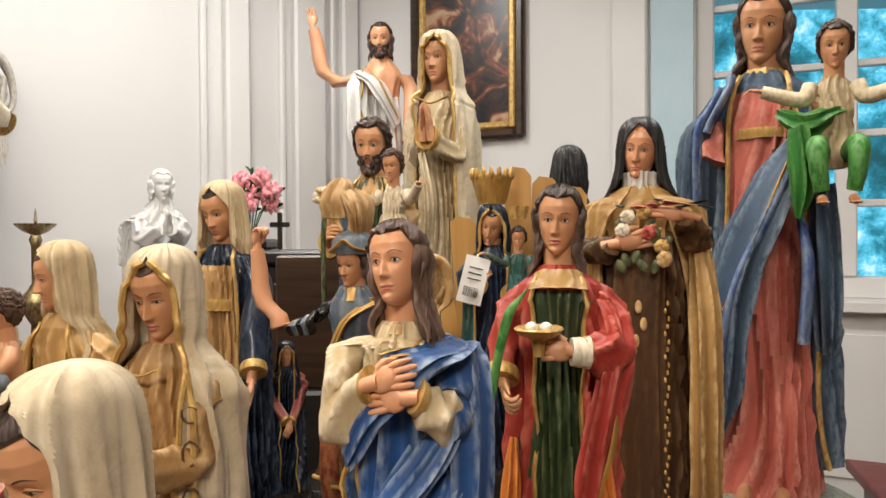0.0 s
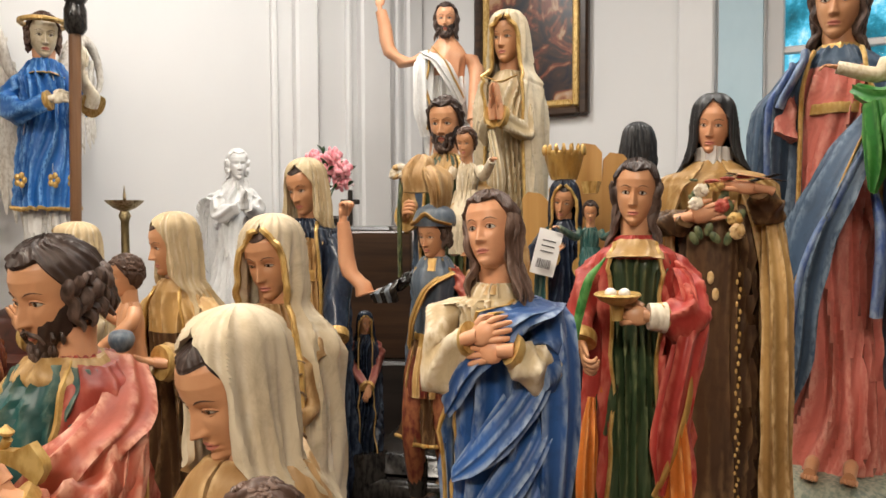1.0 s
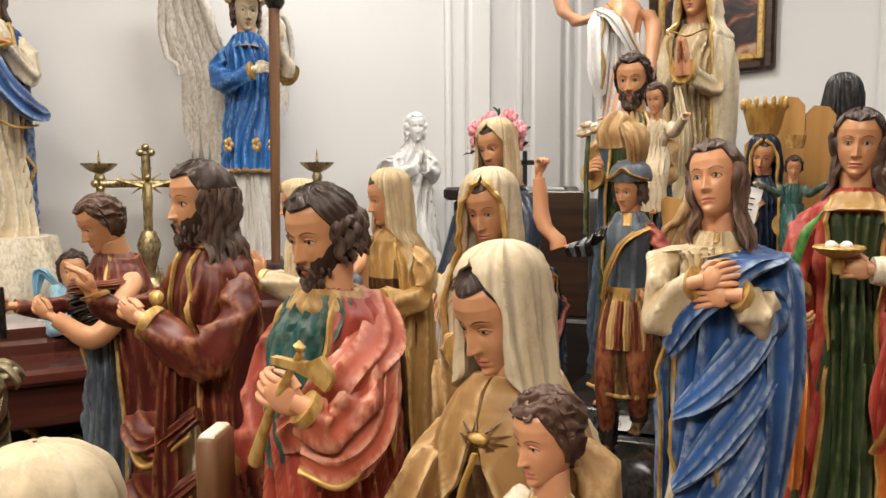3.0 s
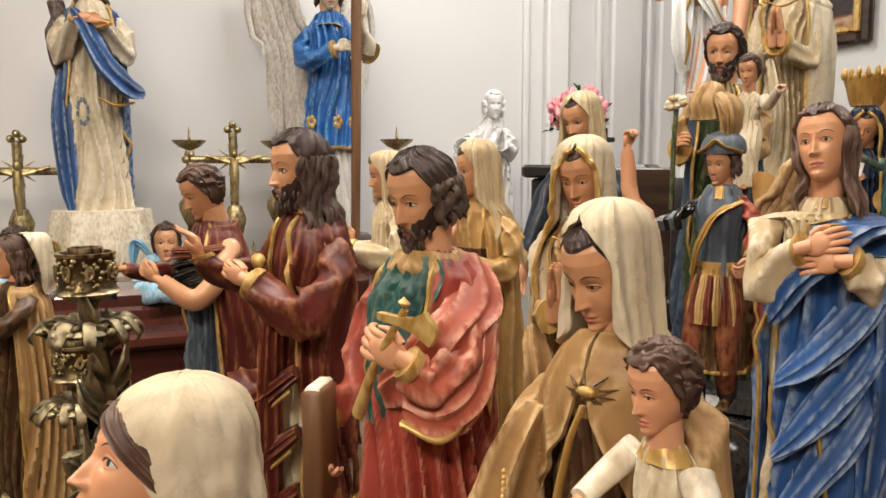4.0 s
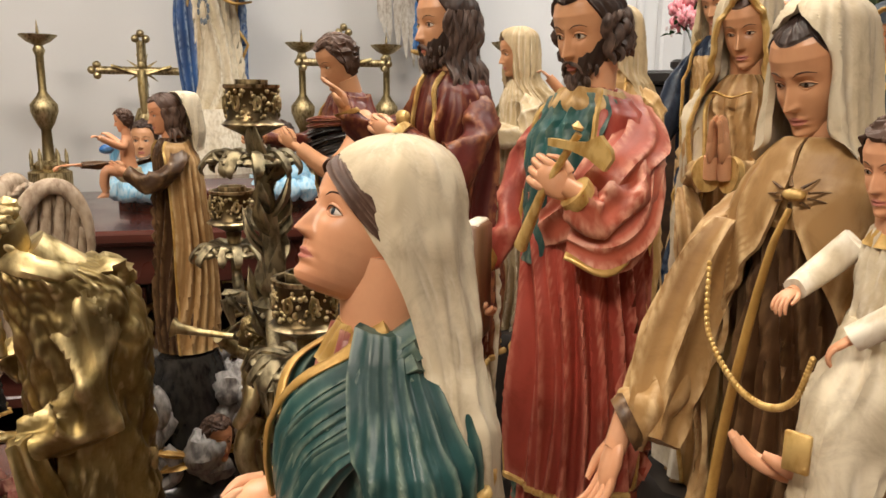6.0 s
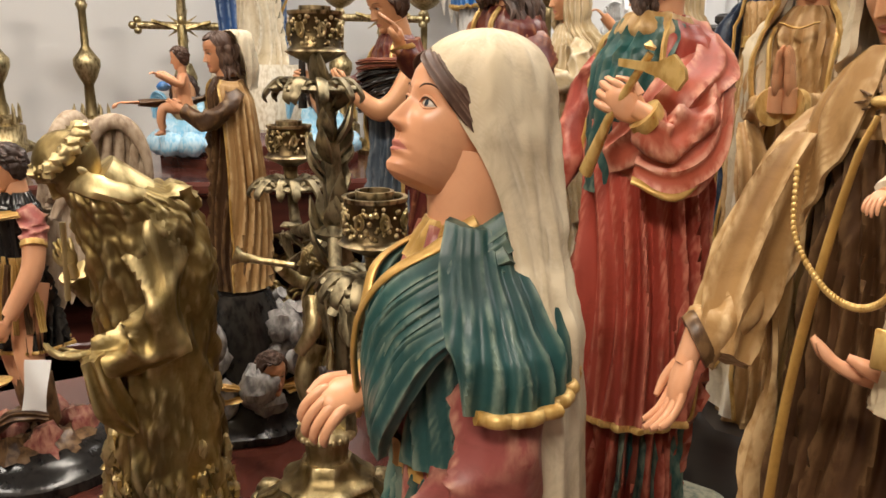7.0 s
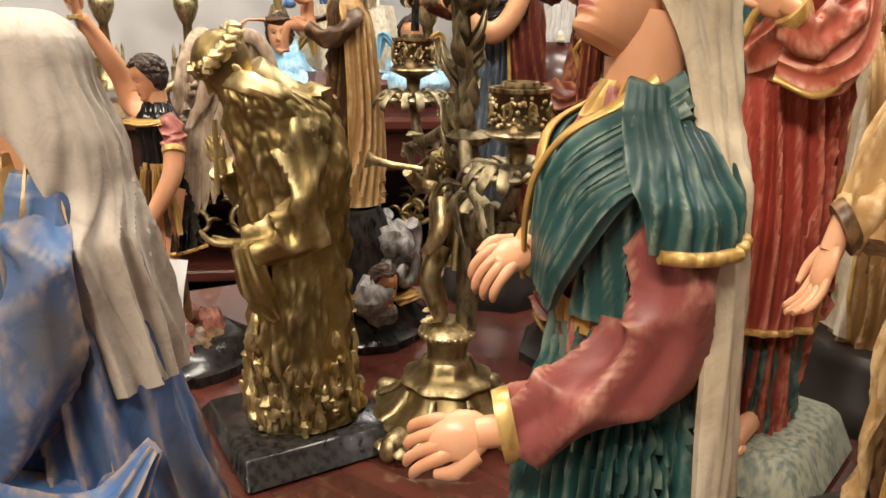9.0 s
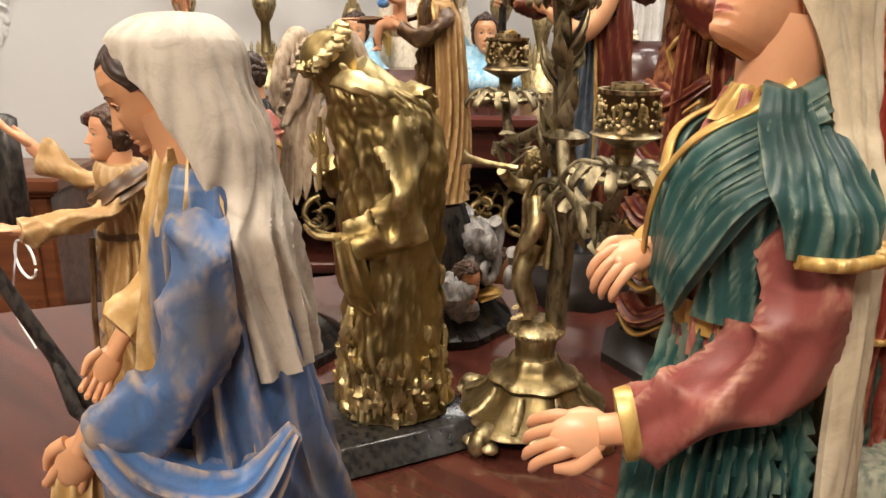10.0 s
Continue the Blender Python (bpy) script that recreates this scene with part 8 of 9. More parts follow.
# pair of small winged infants beside the plinth
for s, d in ((2.95, 0.62), (2.52, 0.66)):
    k = Kit(0.3)
    k.ball((0, 0, 0.25), (0.28, 0.24, 0.28), BABYBLUE, n=18, lump=0.4, seed=3)
    for i in range(9):
        k.ball((0.3 * math.cos(i * 0.7), 0.25 * math.sin(i * 0.7), 0.1), (0.14, 0.12, 0.13), BABYBLUE, n=10, lump=0.5, seed=i)
    head(k, (0, -0.1, 0.6), 0.42, skin=SKIN_TAN, hair=HAIR, style="curly", seed=3, pitch=8)
    for sd in (-1, 1):
        swag(k, [(sd * 0.15, 0.1, 0.4), (sd * 0.35, 0.1, 0.6), (sd * 0.42, 0.12, 0.35)], [0.05, 0.1, 0.03], BABYBLUE if sd < 0 else GOLD, flat=0.4, seed=2)
    statue("cherub_figure", k, *by_wall(s, d, BUF + 0.05), 42, "small winged infant face on pale blue clouds")

# ---- sideboard ----

side = empty_thing("sideboard", frame_on(CORNER, LDIR, LN), "dark mahogany sideboard with open front against the white wall", "sideboard")


def sb(name, s0, s1, d0, d1, z0, z1, mat, bev=0.006, label=""):
    a, b = lx(s0, s1)
    return block(name, (a, -d1, z0), (b, -d0, z1), mat, bev=bev, parent=side, label=label)


sb("top", 1.5, 3.75, 0.02, 0.98, BUF - 0.045, BUF, MAHOG, 0.012)
sb("apron", 1.55, 3.7, 0.9, 0.94, BUF - 0.17, BUF - 0.046, MAHOG_D)
sb("back_panel", 1.55, 3.7, 0.03, 0.06, 0.1, BUF - 0.046, MAHOG_D)
sb("lower_shelf", 1.55, 3.7, 0.07, 0.93, 0.12, 0.16, MAHOG_D)
sb("side_panel", 1.55, 1.6, 0.061, 0.9, 0.161, BUF - 0.05, MAHOG_D)
sb("side_panel", 3.65, 3.7, 0.061, 0.9, 0.161, BUF - 0.05, MAHOG_D)
for s in (1.62, 2.3, 2.98, 3.63):
    k = Kit()
    k.lathe((sl * s, -0.9, 0.0), [(0.03, 0), (0.04, 0.06), (0.03, 0.11), (0.035, 0.17), (0.05, 0.3), (0.035, 0.5), (0.03, 0.7), (0.045, BUF - 0.18)], MAHOG_D, n=16)
    k.part("turned_leg", side)
k = Kit()
k.lathe((0, 0, 0), [(0.36, 0), (0.36, 0.03), (0.33, 0.04), (0.33, 0.075), (0.3, 0.115)], MAHOG, n=8, turn=0.39)
k.thing("plinth", pose(*by_wall(2.72, 0.42, BUF), 0, 0, 45), "octagonal mahogany plinth under a statue", "plinth", smooth=False)
k = Kit()
k.lathe((0, 0, 0), [(0.17, 0), (0.18, 0.08), (0.15, 0.215)], IVORY, n=40, lobes=9, lob=0.06)
k.thing("cloud_base", pose(*by_wall(2.72, 0.42, BUF + 0.115), 0, 0, 45), "cream painted fluted base on the plinth", "base")
# ---- low cabinet ----
cab = empty_thing("low_cabinet", frame_on(CORNER, LDIR, LN), "low reddish wooden cabinet with moulded top", "cabinet")
for nm, s0, s1, d1, z0, z1, mt in (("body", 4.14, 5.2, 0.4, 0.0, 0.58, CHESTNUT), ("top", 4.08, 5.26, 0.46, 0.6, 0.66, CHESTNUT), ("moulding", 4.11, 5.23, 0.43, 0.581, 0.599, CHESTNUT)):
    a, b = lx(s0, s1)
    block(nm, (a, -d1, z0), (b, -0.03, z1), mt, bev=0.012, parent=cab)
for s0 in (4.2, 4.7):
    a, b = lx(s0, s0 + 0.42)
    block("door", (a, -0.418, 0.06), (b, -0.401, 0.54), CHESTNUT, bev=0.006, parent=cab)


# ---- candlesticks and altar crosses ----
def candlestick(h):
    root = empty_thing("altar_candlestick", Matrix(), "tall brass altar candlestick with spike and drip pan", "candlestick", "brass candlesticks on the sideboard")
    k = Kit()
    for i in range(3):
        a = i * 2.094
        k.tube([(0.05 * math.cos(a), 0.05 * math.sin(a), 0.05), (0.09 * math.cos(a), 0.09 * math.sin(a), 0.03), (0.1 * math.cos(a), 0.1 * math.sin(a), 0.0)], [0.02, 0.016, 0.018], BRASS, n=8, smooth=4)
    k.lathe((0, 0, 0.02), [(0.085, 0), (0.085, 0.02), (0.07, 0.035), (0.07, 0.09), (0.05, 0.1), (0.055, 0.115), (0.035, 0.13)], BRASS, n=6)
    k.part("foot", root)
    k = Kit()
    for i in range(6):
        a = i * 1.047
        k.tube([(0.055 * math.cos(a), 0.055 * math.sin(a), 0.12), (0.055 * math.cos(a), 0.055 * math.sin(a), 0.17), (0.053 * math.cos(a), 0.053 * math.sin(a), 0.19)], [0.007, 0.006, 0.001], BRASS, n=6)
    k.lathe((0, 0, 0.13), [(0.03, 0), (0.02, 0.02), (0.016, h * 0.2), (0.03, h * 0.24), (0.044, h * 0.3), (0.044, h * 0.34), (0.024, h * 0.38), (0.013, h * 0.41), (0.013, h * 0.6), (0.02, h * 0.63), (0.012, h * 0.66)], BRASS, n=16)
    k.part("stem", root)
    k = Kit()
    k.lathe((0, 0, 0.13 + h * 0.655), [(0.012, 0), (0.035, 0.012), (0.055, 0.03), (0.058, 0.036), (0.05, 0.034), (0.01, 0.016)], BRASS, n=16, lobes=8, lob=0.06)
    k.part("drip_pan", root)
    k = Kit()
    k.lathe((0, 0, 0.13 + h * 0.67), [(0.006, 0), (0.005, 0.04), (0.001, 0.075)], BRONZE, n=8)
    k.part("spike", root)
    return root


cs = candlestick(0.62)
cs.matrix_basis = pose(*by_wall(3.3, 0.34, BUF))
for s, d in ((2.42, 0.3), (2.1, 0.3), (1.72, 0.62), (3.6, 0.3)):
    copy_thing(cs, pose(*by_wall(s, d, BUF), 0, 0, 20 * s))


def altar_cross(s, d, h, rz):
    root = empty_thing("altar_cross", pose(*by_wall(s, d, BUF), 0, 0, rz), "ornate brass altar cross with a gilt figure", "cross", "brass crosses on the sideboard")
    k = Kit()
    k.lathe((0, 0, 0), [(0.1, 0), (0.1, 0.02), (0.075, 0.035), (0.07, 0.11), (0.05, 0.13), (0.03, 0.16)], BRASS, n=6)
    for i in range(6):
        a = i * 1.047
        k.tube([(0.065 * math.cos(a), 0.065 * math.sin(a), 0.1), (0.066 * math.cos(a), 0.066 * math.sin(a), 0.17), (0.064 * math.cos(a), 0.064 * math.sin(a), 0.2)], [0.008, 0.007, 0.001], BRASS, n=6)
    k.part("foot", root)
    k = Kit()
    k.lathe((0, 0, 0.15), [(0.025, 0), (0.018, 0.03), (0.03, 0.08), (0.042, 0.13), (0.024, 0.18), (0.018, h - 0.42)], BRASS, n=14)
    k.part("stem", root)
    k = Kit()
    zc = h - 0.1
    k.tube([(0, 0, h - 0.3), (0, 0, h)], 0.016, BRASS, n=8)
    k.tube([(-0.15, 0, zc), (0.15, 0, zc)], 0.014, BRASS, n=8)
    for x, z in ((-0.15, zc), (0.15, zc), (0, h + 0.01)):
        for i in range(4):
            a = i * 1.571
            k.ball((x + 0.018 * math.cos(a), 0, z + 0.018 * math.sin(a)), 0.014, BRASS, n=8)
    for i in range(10):
        a = i * 0.628
        k.tube([(0.02 * math.cos(a), 0.008, zc + 0.02 * math.sin(a)), (0.062 * math.cos(a), 0.008, zc + 0.062 * math.sin(a))], [0.006, 0.001], BRASS, n=5)
    k.part("cross", root)
    k = Kit()
    k.tube([(0, -0.025, zc - 0.15), (0, -0.03, zc - 0.07), (0, -0.025, zc - 0.0)], [0.01, 0.016, 0.016], GILT, n=8, smooth=4)
    for sd in (-1, 1):
        k.tube([(sd * 0.015, -0.025, zc - 0.01), (sd * 0.1, -0.02, zc + 0.015)], [0.009, 0.006], GILT, n=6)
    k.ball((0, -0.035, zc + 0.02), (0.012, 0.012, 0.016), GILT, n=10)
    k.part("figure", root)
    return root


altar_cross(2.98, 0.3, 0.56, 45)
altar_cross(2.27, 0.36, 0.6, 45)

# ---- three-branched candelabrum with trumpeter ----
cand = empty_thing("candelabrum", pose(-0.735, 0.472, TAB, 0, 0, -35), "antique bronze candelabrum with three cups and a small trumpeter", "candelabrum")
k = Kit()
k.lathe((0, 0, 0.018), [(0.094, 0), (0.098, 0.004), (0.096, 0.008), (0.086, 0.011), (0.082, 0.016), (0.072, 0.021), (0.062, 0.03), (0.054, 0.04), (0.05, 0.043), (0.056, 0.046), (0.058, 0.05), (0.055, 0.054), (0.044, 0.057), (0.037, 0.062), (0.034, 0.068), (0.032, 0.074), (0.029, 0.078)], BRASS, n=64, lobes=8, lob=0.05)
k.part("foot", cand)
for i in range(8):
    a = i * math.pi / 4 + 0.2
    c, s = math.cos(a), math.sin(a)
    k = Kit()
    k.tube([(0.056 * c, 0.056 * s, 0.06), (0.068 * c, 0.068 * s, 0.042), (0.092 * c, 0.092 * s, 0.028)], [0.004, 0.007, 0.004], BRASS, n=8, smooth=4, flat=0.5)
    k.part("rib", cand)
for i in range(4):
    a = i * math.pi / 2 + 0.6
    c, s = math.cos(a), math.sin(a)
    k = Kit()
    k.tube([(0.085 * c, 0.085 * s, 0.022), (0.105 * c, 0.105 * s, 0.018), (0.112 * c, 0.112 * s, 0.008), (0.105 * c, 0.105 * s, 0.002)], [0.012, 0.014, 0.011, 0.005], BRASS, n=8, smooth=4)
    for q in (-1, 1):
        k.ball((0.105 * c - q * 0.014 * s, 0.105 * s + q * 0.014 * c, 0.012), (0.012, 0.012, 0.006), BRASS, n=8, lump=0.3)
    k.part("scroll_foot", cand)
k = Kit()
k.lathe((0, 0, 0.096), [(0.026, 0), (0.024, 0.006), (0.026, 0.02), (0.028, 0.03), (0.026, 0.034)], BRASS, n=24, lobes=12, lob=0.04)
k.part("drum", cand)
k = Kit()
for i in range(26):
    a = i * 2 * math.pi / 26
    k.ball((0.033 * math.cos(a), 0.033 * math.sin(a), 0.13), 0.0045, BRASS, n=8)
k.lathe((0, 0, 0.128), [(0.03, 0), (0.036, 0.004), (0.032, 0.01), (0.02, 0.018)], BRASS, n=20)
k.part("beaded_rim", cand)
k = Kit(0.2)
for sd, px in ((-1, -0.08), (1, 0.1)):
    k.tube([(sd * 0.05, 0, 0.48), (px, -0.07, 0.28), (px, 0.0, 0.03)], [0.075, 0.06, 0.05], BRASS, n=12, smooth=5)
    foot(k, (px, -0.03, -0.01), 0.14, BRASS)
robe(k, [(0.36, 0.15, 0.13), (0.5, 0.12, 0.1), (0.6, 0.11, 0.09), (0.74, 0.13, 0.09), (0.82, 0.09, 0.07), (0.86, 0.05, 0.05)], BRASS, amp=0.014, k=9, seed=3, n=60, per=6)
k.tube([(0.12, 0, 0.78), (0.2, 0.0, 0.62), (0.2, -0.08, 0.48)], [0.06, 0.05, 0.035], BRASS, n=10, smooth=5)
k.tube([(-0.12, 0, 0.78), (-0.16, -0.14, 0.8), (-0.08, -0.22, 0.9)], [0.055, 0.045, 0.035], BRASS, n=10, smooth=5)
head(k, (0, -0.02, 0.95), 0.18, pitch=10, skin=BRASS, hair=BRASS, style="curly", plain=True, seed=3)
k.tube([(0, -0.12, 0.93), (-0.02, -0.3, 0.95), (-0.03, -0.42, 0.97), (-0.03, -0.46, 0.98)], [0.018, 0.02, 0.03, 0.06], BRASS, n=10)
k.tube([(0.06, 0.1, 0.9), (0.14, 0.08, 0.35)], 0.02, BRASS, n=6)
tr = k.part("trumpeter", cand)
tr.matrix_basis = pose(-0.01, -0.005, 0.148, 0, 0, -20)
k = Kit()
k.tube([(0.012, 0.02, 0.13), (0.014, 0.022, 0.3), (0.012, 0.015, 0.38), (0.008, 0.008, 0.5), (0.0, 0.0, 0.555)], [0.012, 0.014, 0.011, 0.01, 0.008], SILVERED, n=10, smooth=5, rib=4, ribamp=0.15)
rgk = random.Random(3)
for i in range(22):
    z = 0.33 + 0.2 * rgk.random()
    a = rgk.uniform(0, 6.28)
    c, s = math.cos(a), math.sin(a)
    L = rgk.uniform(0.03, 0.06)
    lf = Kit()
    lf.tube([(0.01, 0.01, z), (0.01 + 0.02 * c, 0.01 + 0.02 * s, z + L * 0.5), (0.01 + 0.026 * c, 0.01 + 0.026 * s, z + L)], [0.004, 0.011, 0.001], SILVERED, n=6, smooth=4, flat=0.35)
    lf.part("leaf", cand)
k.lathe((0.012, 0.018, 0.365), [(0.012, 0), (0.026, 0.006), (0.028, 0.012), (0.018, 0.018)], SILVERED, n=20)
k.part("stem", cand)


def acanthus(k, c, r, n, seed, drop=0.012, mat=None):
    """A ragged ring of pierced leaves."""
    rg = random.Random(seed)
    for i in range(n):
        a = 2 * math.pi * i / n + rg.uniform(-0.15, 0.15)
        ca, sa = math.cos(a), math.sin(a)
        L = r * rg.uniform(0.85, 1.12)
        k.tube([(c[0] + 0.3 * r * ca, c[1] + 0.3 * r * sa, c[2]), (c[0] + 0.7 * L * ca, c[1] + 0.7 * L * sa, c[2] + 0.004), (c[0] + L * ca, c[1] + L * sa, c[2] - drop), (c[0] + L * 0.95 * ca, c[1] + L * 0.95 * sa, c[2] - drop * 1.7)], [0.003, 0.007, 0.006, 0.001], mat or SILVERED, n=6, smooth=4, flat=0.5)
        for q in (-1, 1):
            b = a + q * 0.2
            k.ball((c[0] + L * 0.8 * math.cos(b), c[1] + L * 0.8 * math.sin(b), c[2] - drop * 0.4), (0.007, 0.007, 0.004), mat or SILVERED, n=7, lump=0.5, seed=i)
            k.tube([(c[0] + L * 0.45 * math.cos(a + q * 0.12), c[1] + L * 0.45 * math.sin(a + q * 0.12), c[2]), (c[0] + L * 0.75 * math.cos(a + q * 0.3), c[1] + L * 0.75 * math.sin(a + q * 0.3), c[2] + 0.002), (c[0] + L * 0.7 * math.cos(a + q * 0.45), c[1] + L * 0.7 * math.sin(a + q * 0.45), c[2] - 0.004)], [0.002, 0.003, 0.0015], mat or SILVERED, n=5, smooth=3)


def cup(c, seed):
    k = Kit()
    k.lathe((c[0], c[1], c[2]), [(0.008, -0.03), (0.01, -0.014), (0.03, -0.004), (0.033, -0.002), (0.03, 0.0), (0.027, 0.003), (0.027, 0.034), (0.029, 0.036), (0.029, 0.039), (0.025, 0.039), (0.024, 0.03), (0.017, 0.03), (0.017, 0.044), (0.014, 0.044), (0.013, 0.02)], BRONZE, n=36)
    rg = random.Random(seed)
    for i in range(150):
        a, z = rg.uniform(0, 6.28), rg.uniform(0.005, 0.033)
        k.ball((c[0] + 0.0272 * math.cos(a), c[1] + 0.0272 * math.sin(a), c[2] + z), (rg.uniform(0.001, 0.0028),) * 3, BRASS, n=6)
    for i in range(8):
        a = i * 0.785
        pts = [(c[0] + 0.0285 * math.cos(a + 0.1 * math.cos(w)), c[1] + 0.0285 * math.sin(a + 0.1 * math.cos(w)), c[2] + 0.019 + 0.008 * math.sin(w) * (1 - 0.08 * w)) for w in np.linspace(0, 8, 18)]
        k.tube(pts, 0.002, BRASS, n=5)
    cp = k.part("candle_cup", cand, "pierced bronze cup with vine relief")
    k = Kit()
    acanthus(k, (c[0], c[1], c[2] - 0.035), 0.05, 11, seed)
    k.lathe((c[0], c[1], c[2] - 0.045), [(0.006, 0), (0.03, 0.008), (0.012, 0.014)], SILVERED, n=14)
    k.part("leaf_dish", cp, "ragged silvered leaf drip dish")


AX = Vector((0.147, -0.102, 0)).normalized()
RT = Matrix.Rotation(radians(35), 3, "Z")
cupR = RT @ Vector((0.158, -0.107, 0.408))
cupL = RT @ Vector((-0.136, 0.097, 0.442))
cup((0.0, 0.0, 0.572), 1)
cup(tuple(cupR), 2)
cup(tuple(cupL), 3)
for c, seed in ((cupR, 4), (cupL, 5)):
    k = Kit()
    k.tube([(0.01, 0.012, 0.4), tuple(Vector((c.x * 0.35, c.y * 0.35, c.z - 0.075))), tuple(Vector((c.x * 0.8, c.y * 0.8, c.z - 0.09))), (c.x, c.y, c.z - 0.05)], [0.008, 0.008, 0.008, 0.006], SILVERED, n=8, smooth=6)
    rg = random.Random(seed)
    br_ = k.part("branch", cand)
    for i in range(14):
        s = rg.random()
        p = Vector((c.x * s, c.y * s, c.z - 0.08 - 0.03 * rg.random()))
        lf = Kit()
        lf.tube([tuple(p), tuple(p + Vector((rg.uniform(-0.02, 0.02), rg.uniform(-0.02, 0.02), rg.uniform(-0.03, 0.015)))), tuple(p + Vector((rg.uniform(-0.03, 0.03), rg.uniform(-0.03, 0.03), rg.uniform(-0.06, 0.02))))], [0.003, 0.009, 0.001], SILVERED, n=6, smooth=4, flat=0.4)
        lf.part("leaf", br_)
# ---- gilt scroll ornaments leaning on the sideboard's lower shelf ----
def scrollwork(name, m, w, h, seed):
    root = empty_thing(name, m, "pile of gilded carved scroll ornaments on the dark shelf", "ornament", "gilt scrollwork")
    rg = random.Random(seed)
    for i in range(10):
        k = Kit()
        cx, cz = rg.uniform(-w / 2, w / 2), rg.uniform(0.02, h)
        r, d = rg.uniform(0.035, 0.075), rg.choice((-1, 1))
        t0 = rg.uniform(0, 6)
        yy = rg.uniform(-0.04, 0.04)
        pts = [(cx + d * r * (0.2 + 0.16 * q) * math.cos(t0 + q), yy + 0.01 * q, max(0.012, cz + r * (0.2 + 0.16 * q) * math.sin(t0 + q))) for q in np.linspace(0, 6.5, 26)]
        k.tube(pts, list(np.linspace(0.005, 0.013, 26)), GILT, n=7)
        for q in range(3):
            p = pts[8 + 7 * q]
            k.tube([p, (p[0] + 0.02 * d, p[1], p[2] + 0.03), (p[0] + 0.05 * d, p[1] + 0.01, max(0.01, p[2] + 0.025))], [0.004, 0.012, 0.001], GILT, n=6, smooth=4, flat=0.5)
        k.part("scroll", root)
    return root


for s, d, w, sd in ((3.1, 0.78, 0.5, 3), (2.55, 0.76, 0.5, 5), (2.0, 0.78, 0.5, 8), (3.5, 0.7, 0.3, 4)):
    scrollwork("gilt_scrollwork", frame_on(Vector(by_wall(s, d, 0.47)), LDIR, LN), w, 0.22, sd)
sb("middle_shelf", 1.65, 3.63, 0.07, 0.885, 0.43, 0.468, MAHOG_D)

# ---- flowers, dark altar niche, fan of pine boards ----
vase = empty_thing("flower_vase", pose(-0.745, 2.66, 1.49) @ Matrix.Scale(0.76, 4), "glass vase of pink artificial roses on a dark cabinet", "flower vase")
k = Kit()
k.lathe((0, 0, 0), [(0.03, 0), (0.028, 0.01), (0.022, 0.03), (0.035, 0.08), (0.05, 0.13), (0.046, 0.13), (0.03, 0.08)], GLASS, n=24)
k.part("vase", vase)
PINK = paint("pink_petal", (0.78, 0.24, 0.3), (0.7, 0.14, 0.2), (0.9, 0.5, 0.52), 0.55, scale=40, stain=0.1)
LEAFM = paint("rose_leaf", (0.035, 0.1, 0.03), (0.02, 0.06, 0.02), rough=0.5, scale=30)
PALE = paint("small_white_blossom", (0.75, 0.62, 0.62), rough=0.6)
rg = random.Random(12)
HEADS = [(-0.1, 0.2), (-0.03, 0.24), (0.06, 0.25), (0.11, 0.19), (0.03, 0.18), (-0.05, 0.16), (0.09, 0.13), (0.0, 0.13), (-0.1, 0.14)]
for i, (x, z) in enumerate(HEADS):
    k = Kit()
    y = rg.uniform(-0.06, 0.03)
    for ring, (nr, rr, hh) in enumerate(((3, 0.012, 0.022), (5, 0.022, 0.018), (7, 0.032, 0.01))):
        for q in range(nr):
            a = 2 * math.pi * q / nr + ring
            c = Vector((x + rr * math.cos(a), y - 0.02 + rr * 0.3 + ring * 0.006, z + 0.03 + rr * math.sin(a)))
            k.ball(tuple(c), (0.018, 0.009, 0.018), PINK, n=8, rot=Euler((rg.uniform(-0.6, 0.6), rg.uniform(-0.6, 0.6), a)).to_matrix(), lump=0.25, seed=q)
    k.part("rose", vase)
for i in range(9):
    k = Kit()
    x, z = HEADS[i]
    k.tube([(x * 0.15, 0, 0.02), (x * 0.5, 0, 0.12), (x, 0, z + 0.02)], 0.003, LEAFM, n=5, smooth=3)
    k.part("stem", vase)
for i in range(46):
    k = Kit()
    c = Vector((rg.uniform(-0.15, 0.15), rg.uniform(-0.05, 0.05), rg.uniform(0.1, 0.3)))
    d = Vector((rg.uniform(-1, 1), rg.uniform(-0.6, 0.4), rg.uniform(-0.4, 1))).normalized() * rg.uniform(0.03, 0.06)
    if i % 5 == 0:
        for q in range(5):
            k.ball(tuple(c + Vector((rg.uniform(-0.02, 0.02), 0, rg.uniform(-0.02, 0.02)))), 0.006, PALE, n=6)
        k.part("blossom", vase)
    else:
        k.tube([tuple(c), tuple(c + d * 0.5 + Vector((0, 0, 0.006))), tuple(c + d)], [0.002, 0.014, 0.001], LEAFM, n=6, smooth=4, flat=0.2)
        k.part("leaf", vase)

niche = empty_thing("dark_cabinet", pose(-0.7, 2.72, 0), "tall ebonised cabinet with a small carved cross on top", "cabinet")
block("body", (-0.2, -0.12, 0), (0.2, 0.12, 1.4), EBONY, bev=0.008, parent=niche)
block("cornice", (-0.23, -0.15, 1.402), (0.23, 0.15, 1.45), EBONY, bev=0.01, parent=niche)
block("pediment", (-0.13, -0.1, 1.452), (0.02, 0.1, 1.489), EBONY, bev=0.01, parent=niche)
k = Kit()
k.box((0.06, -0.06, 1.452), (0.016, 0.016, 0.13), EBONY, bev=0.003)
k.box((0.06, -0.062, 1.53), (0.07, 0.012, 0.018), EBONY, bev=0.003)
k.part("cross", niche, smooth=False)
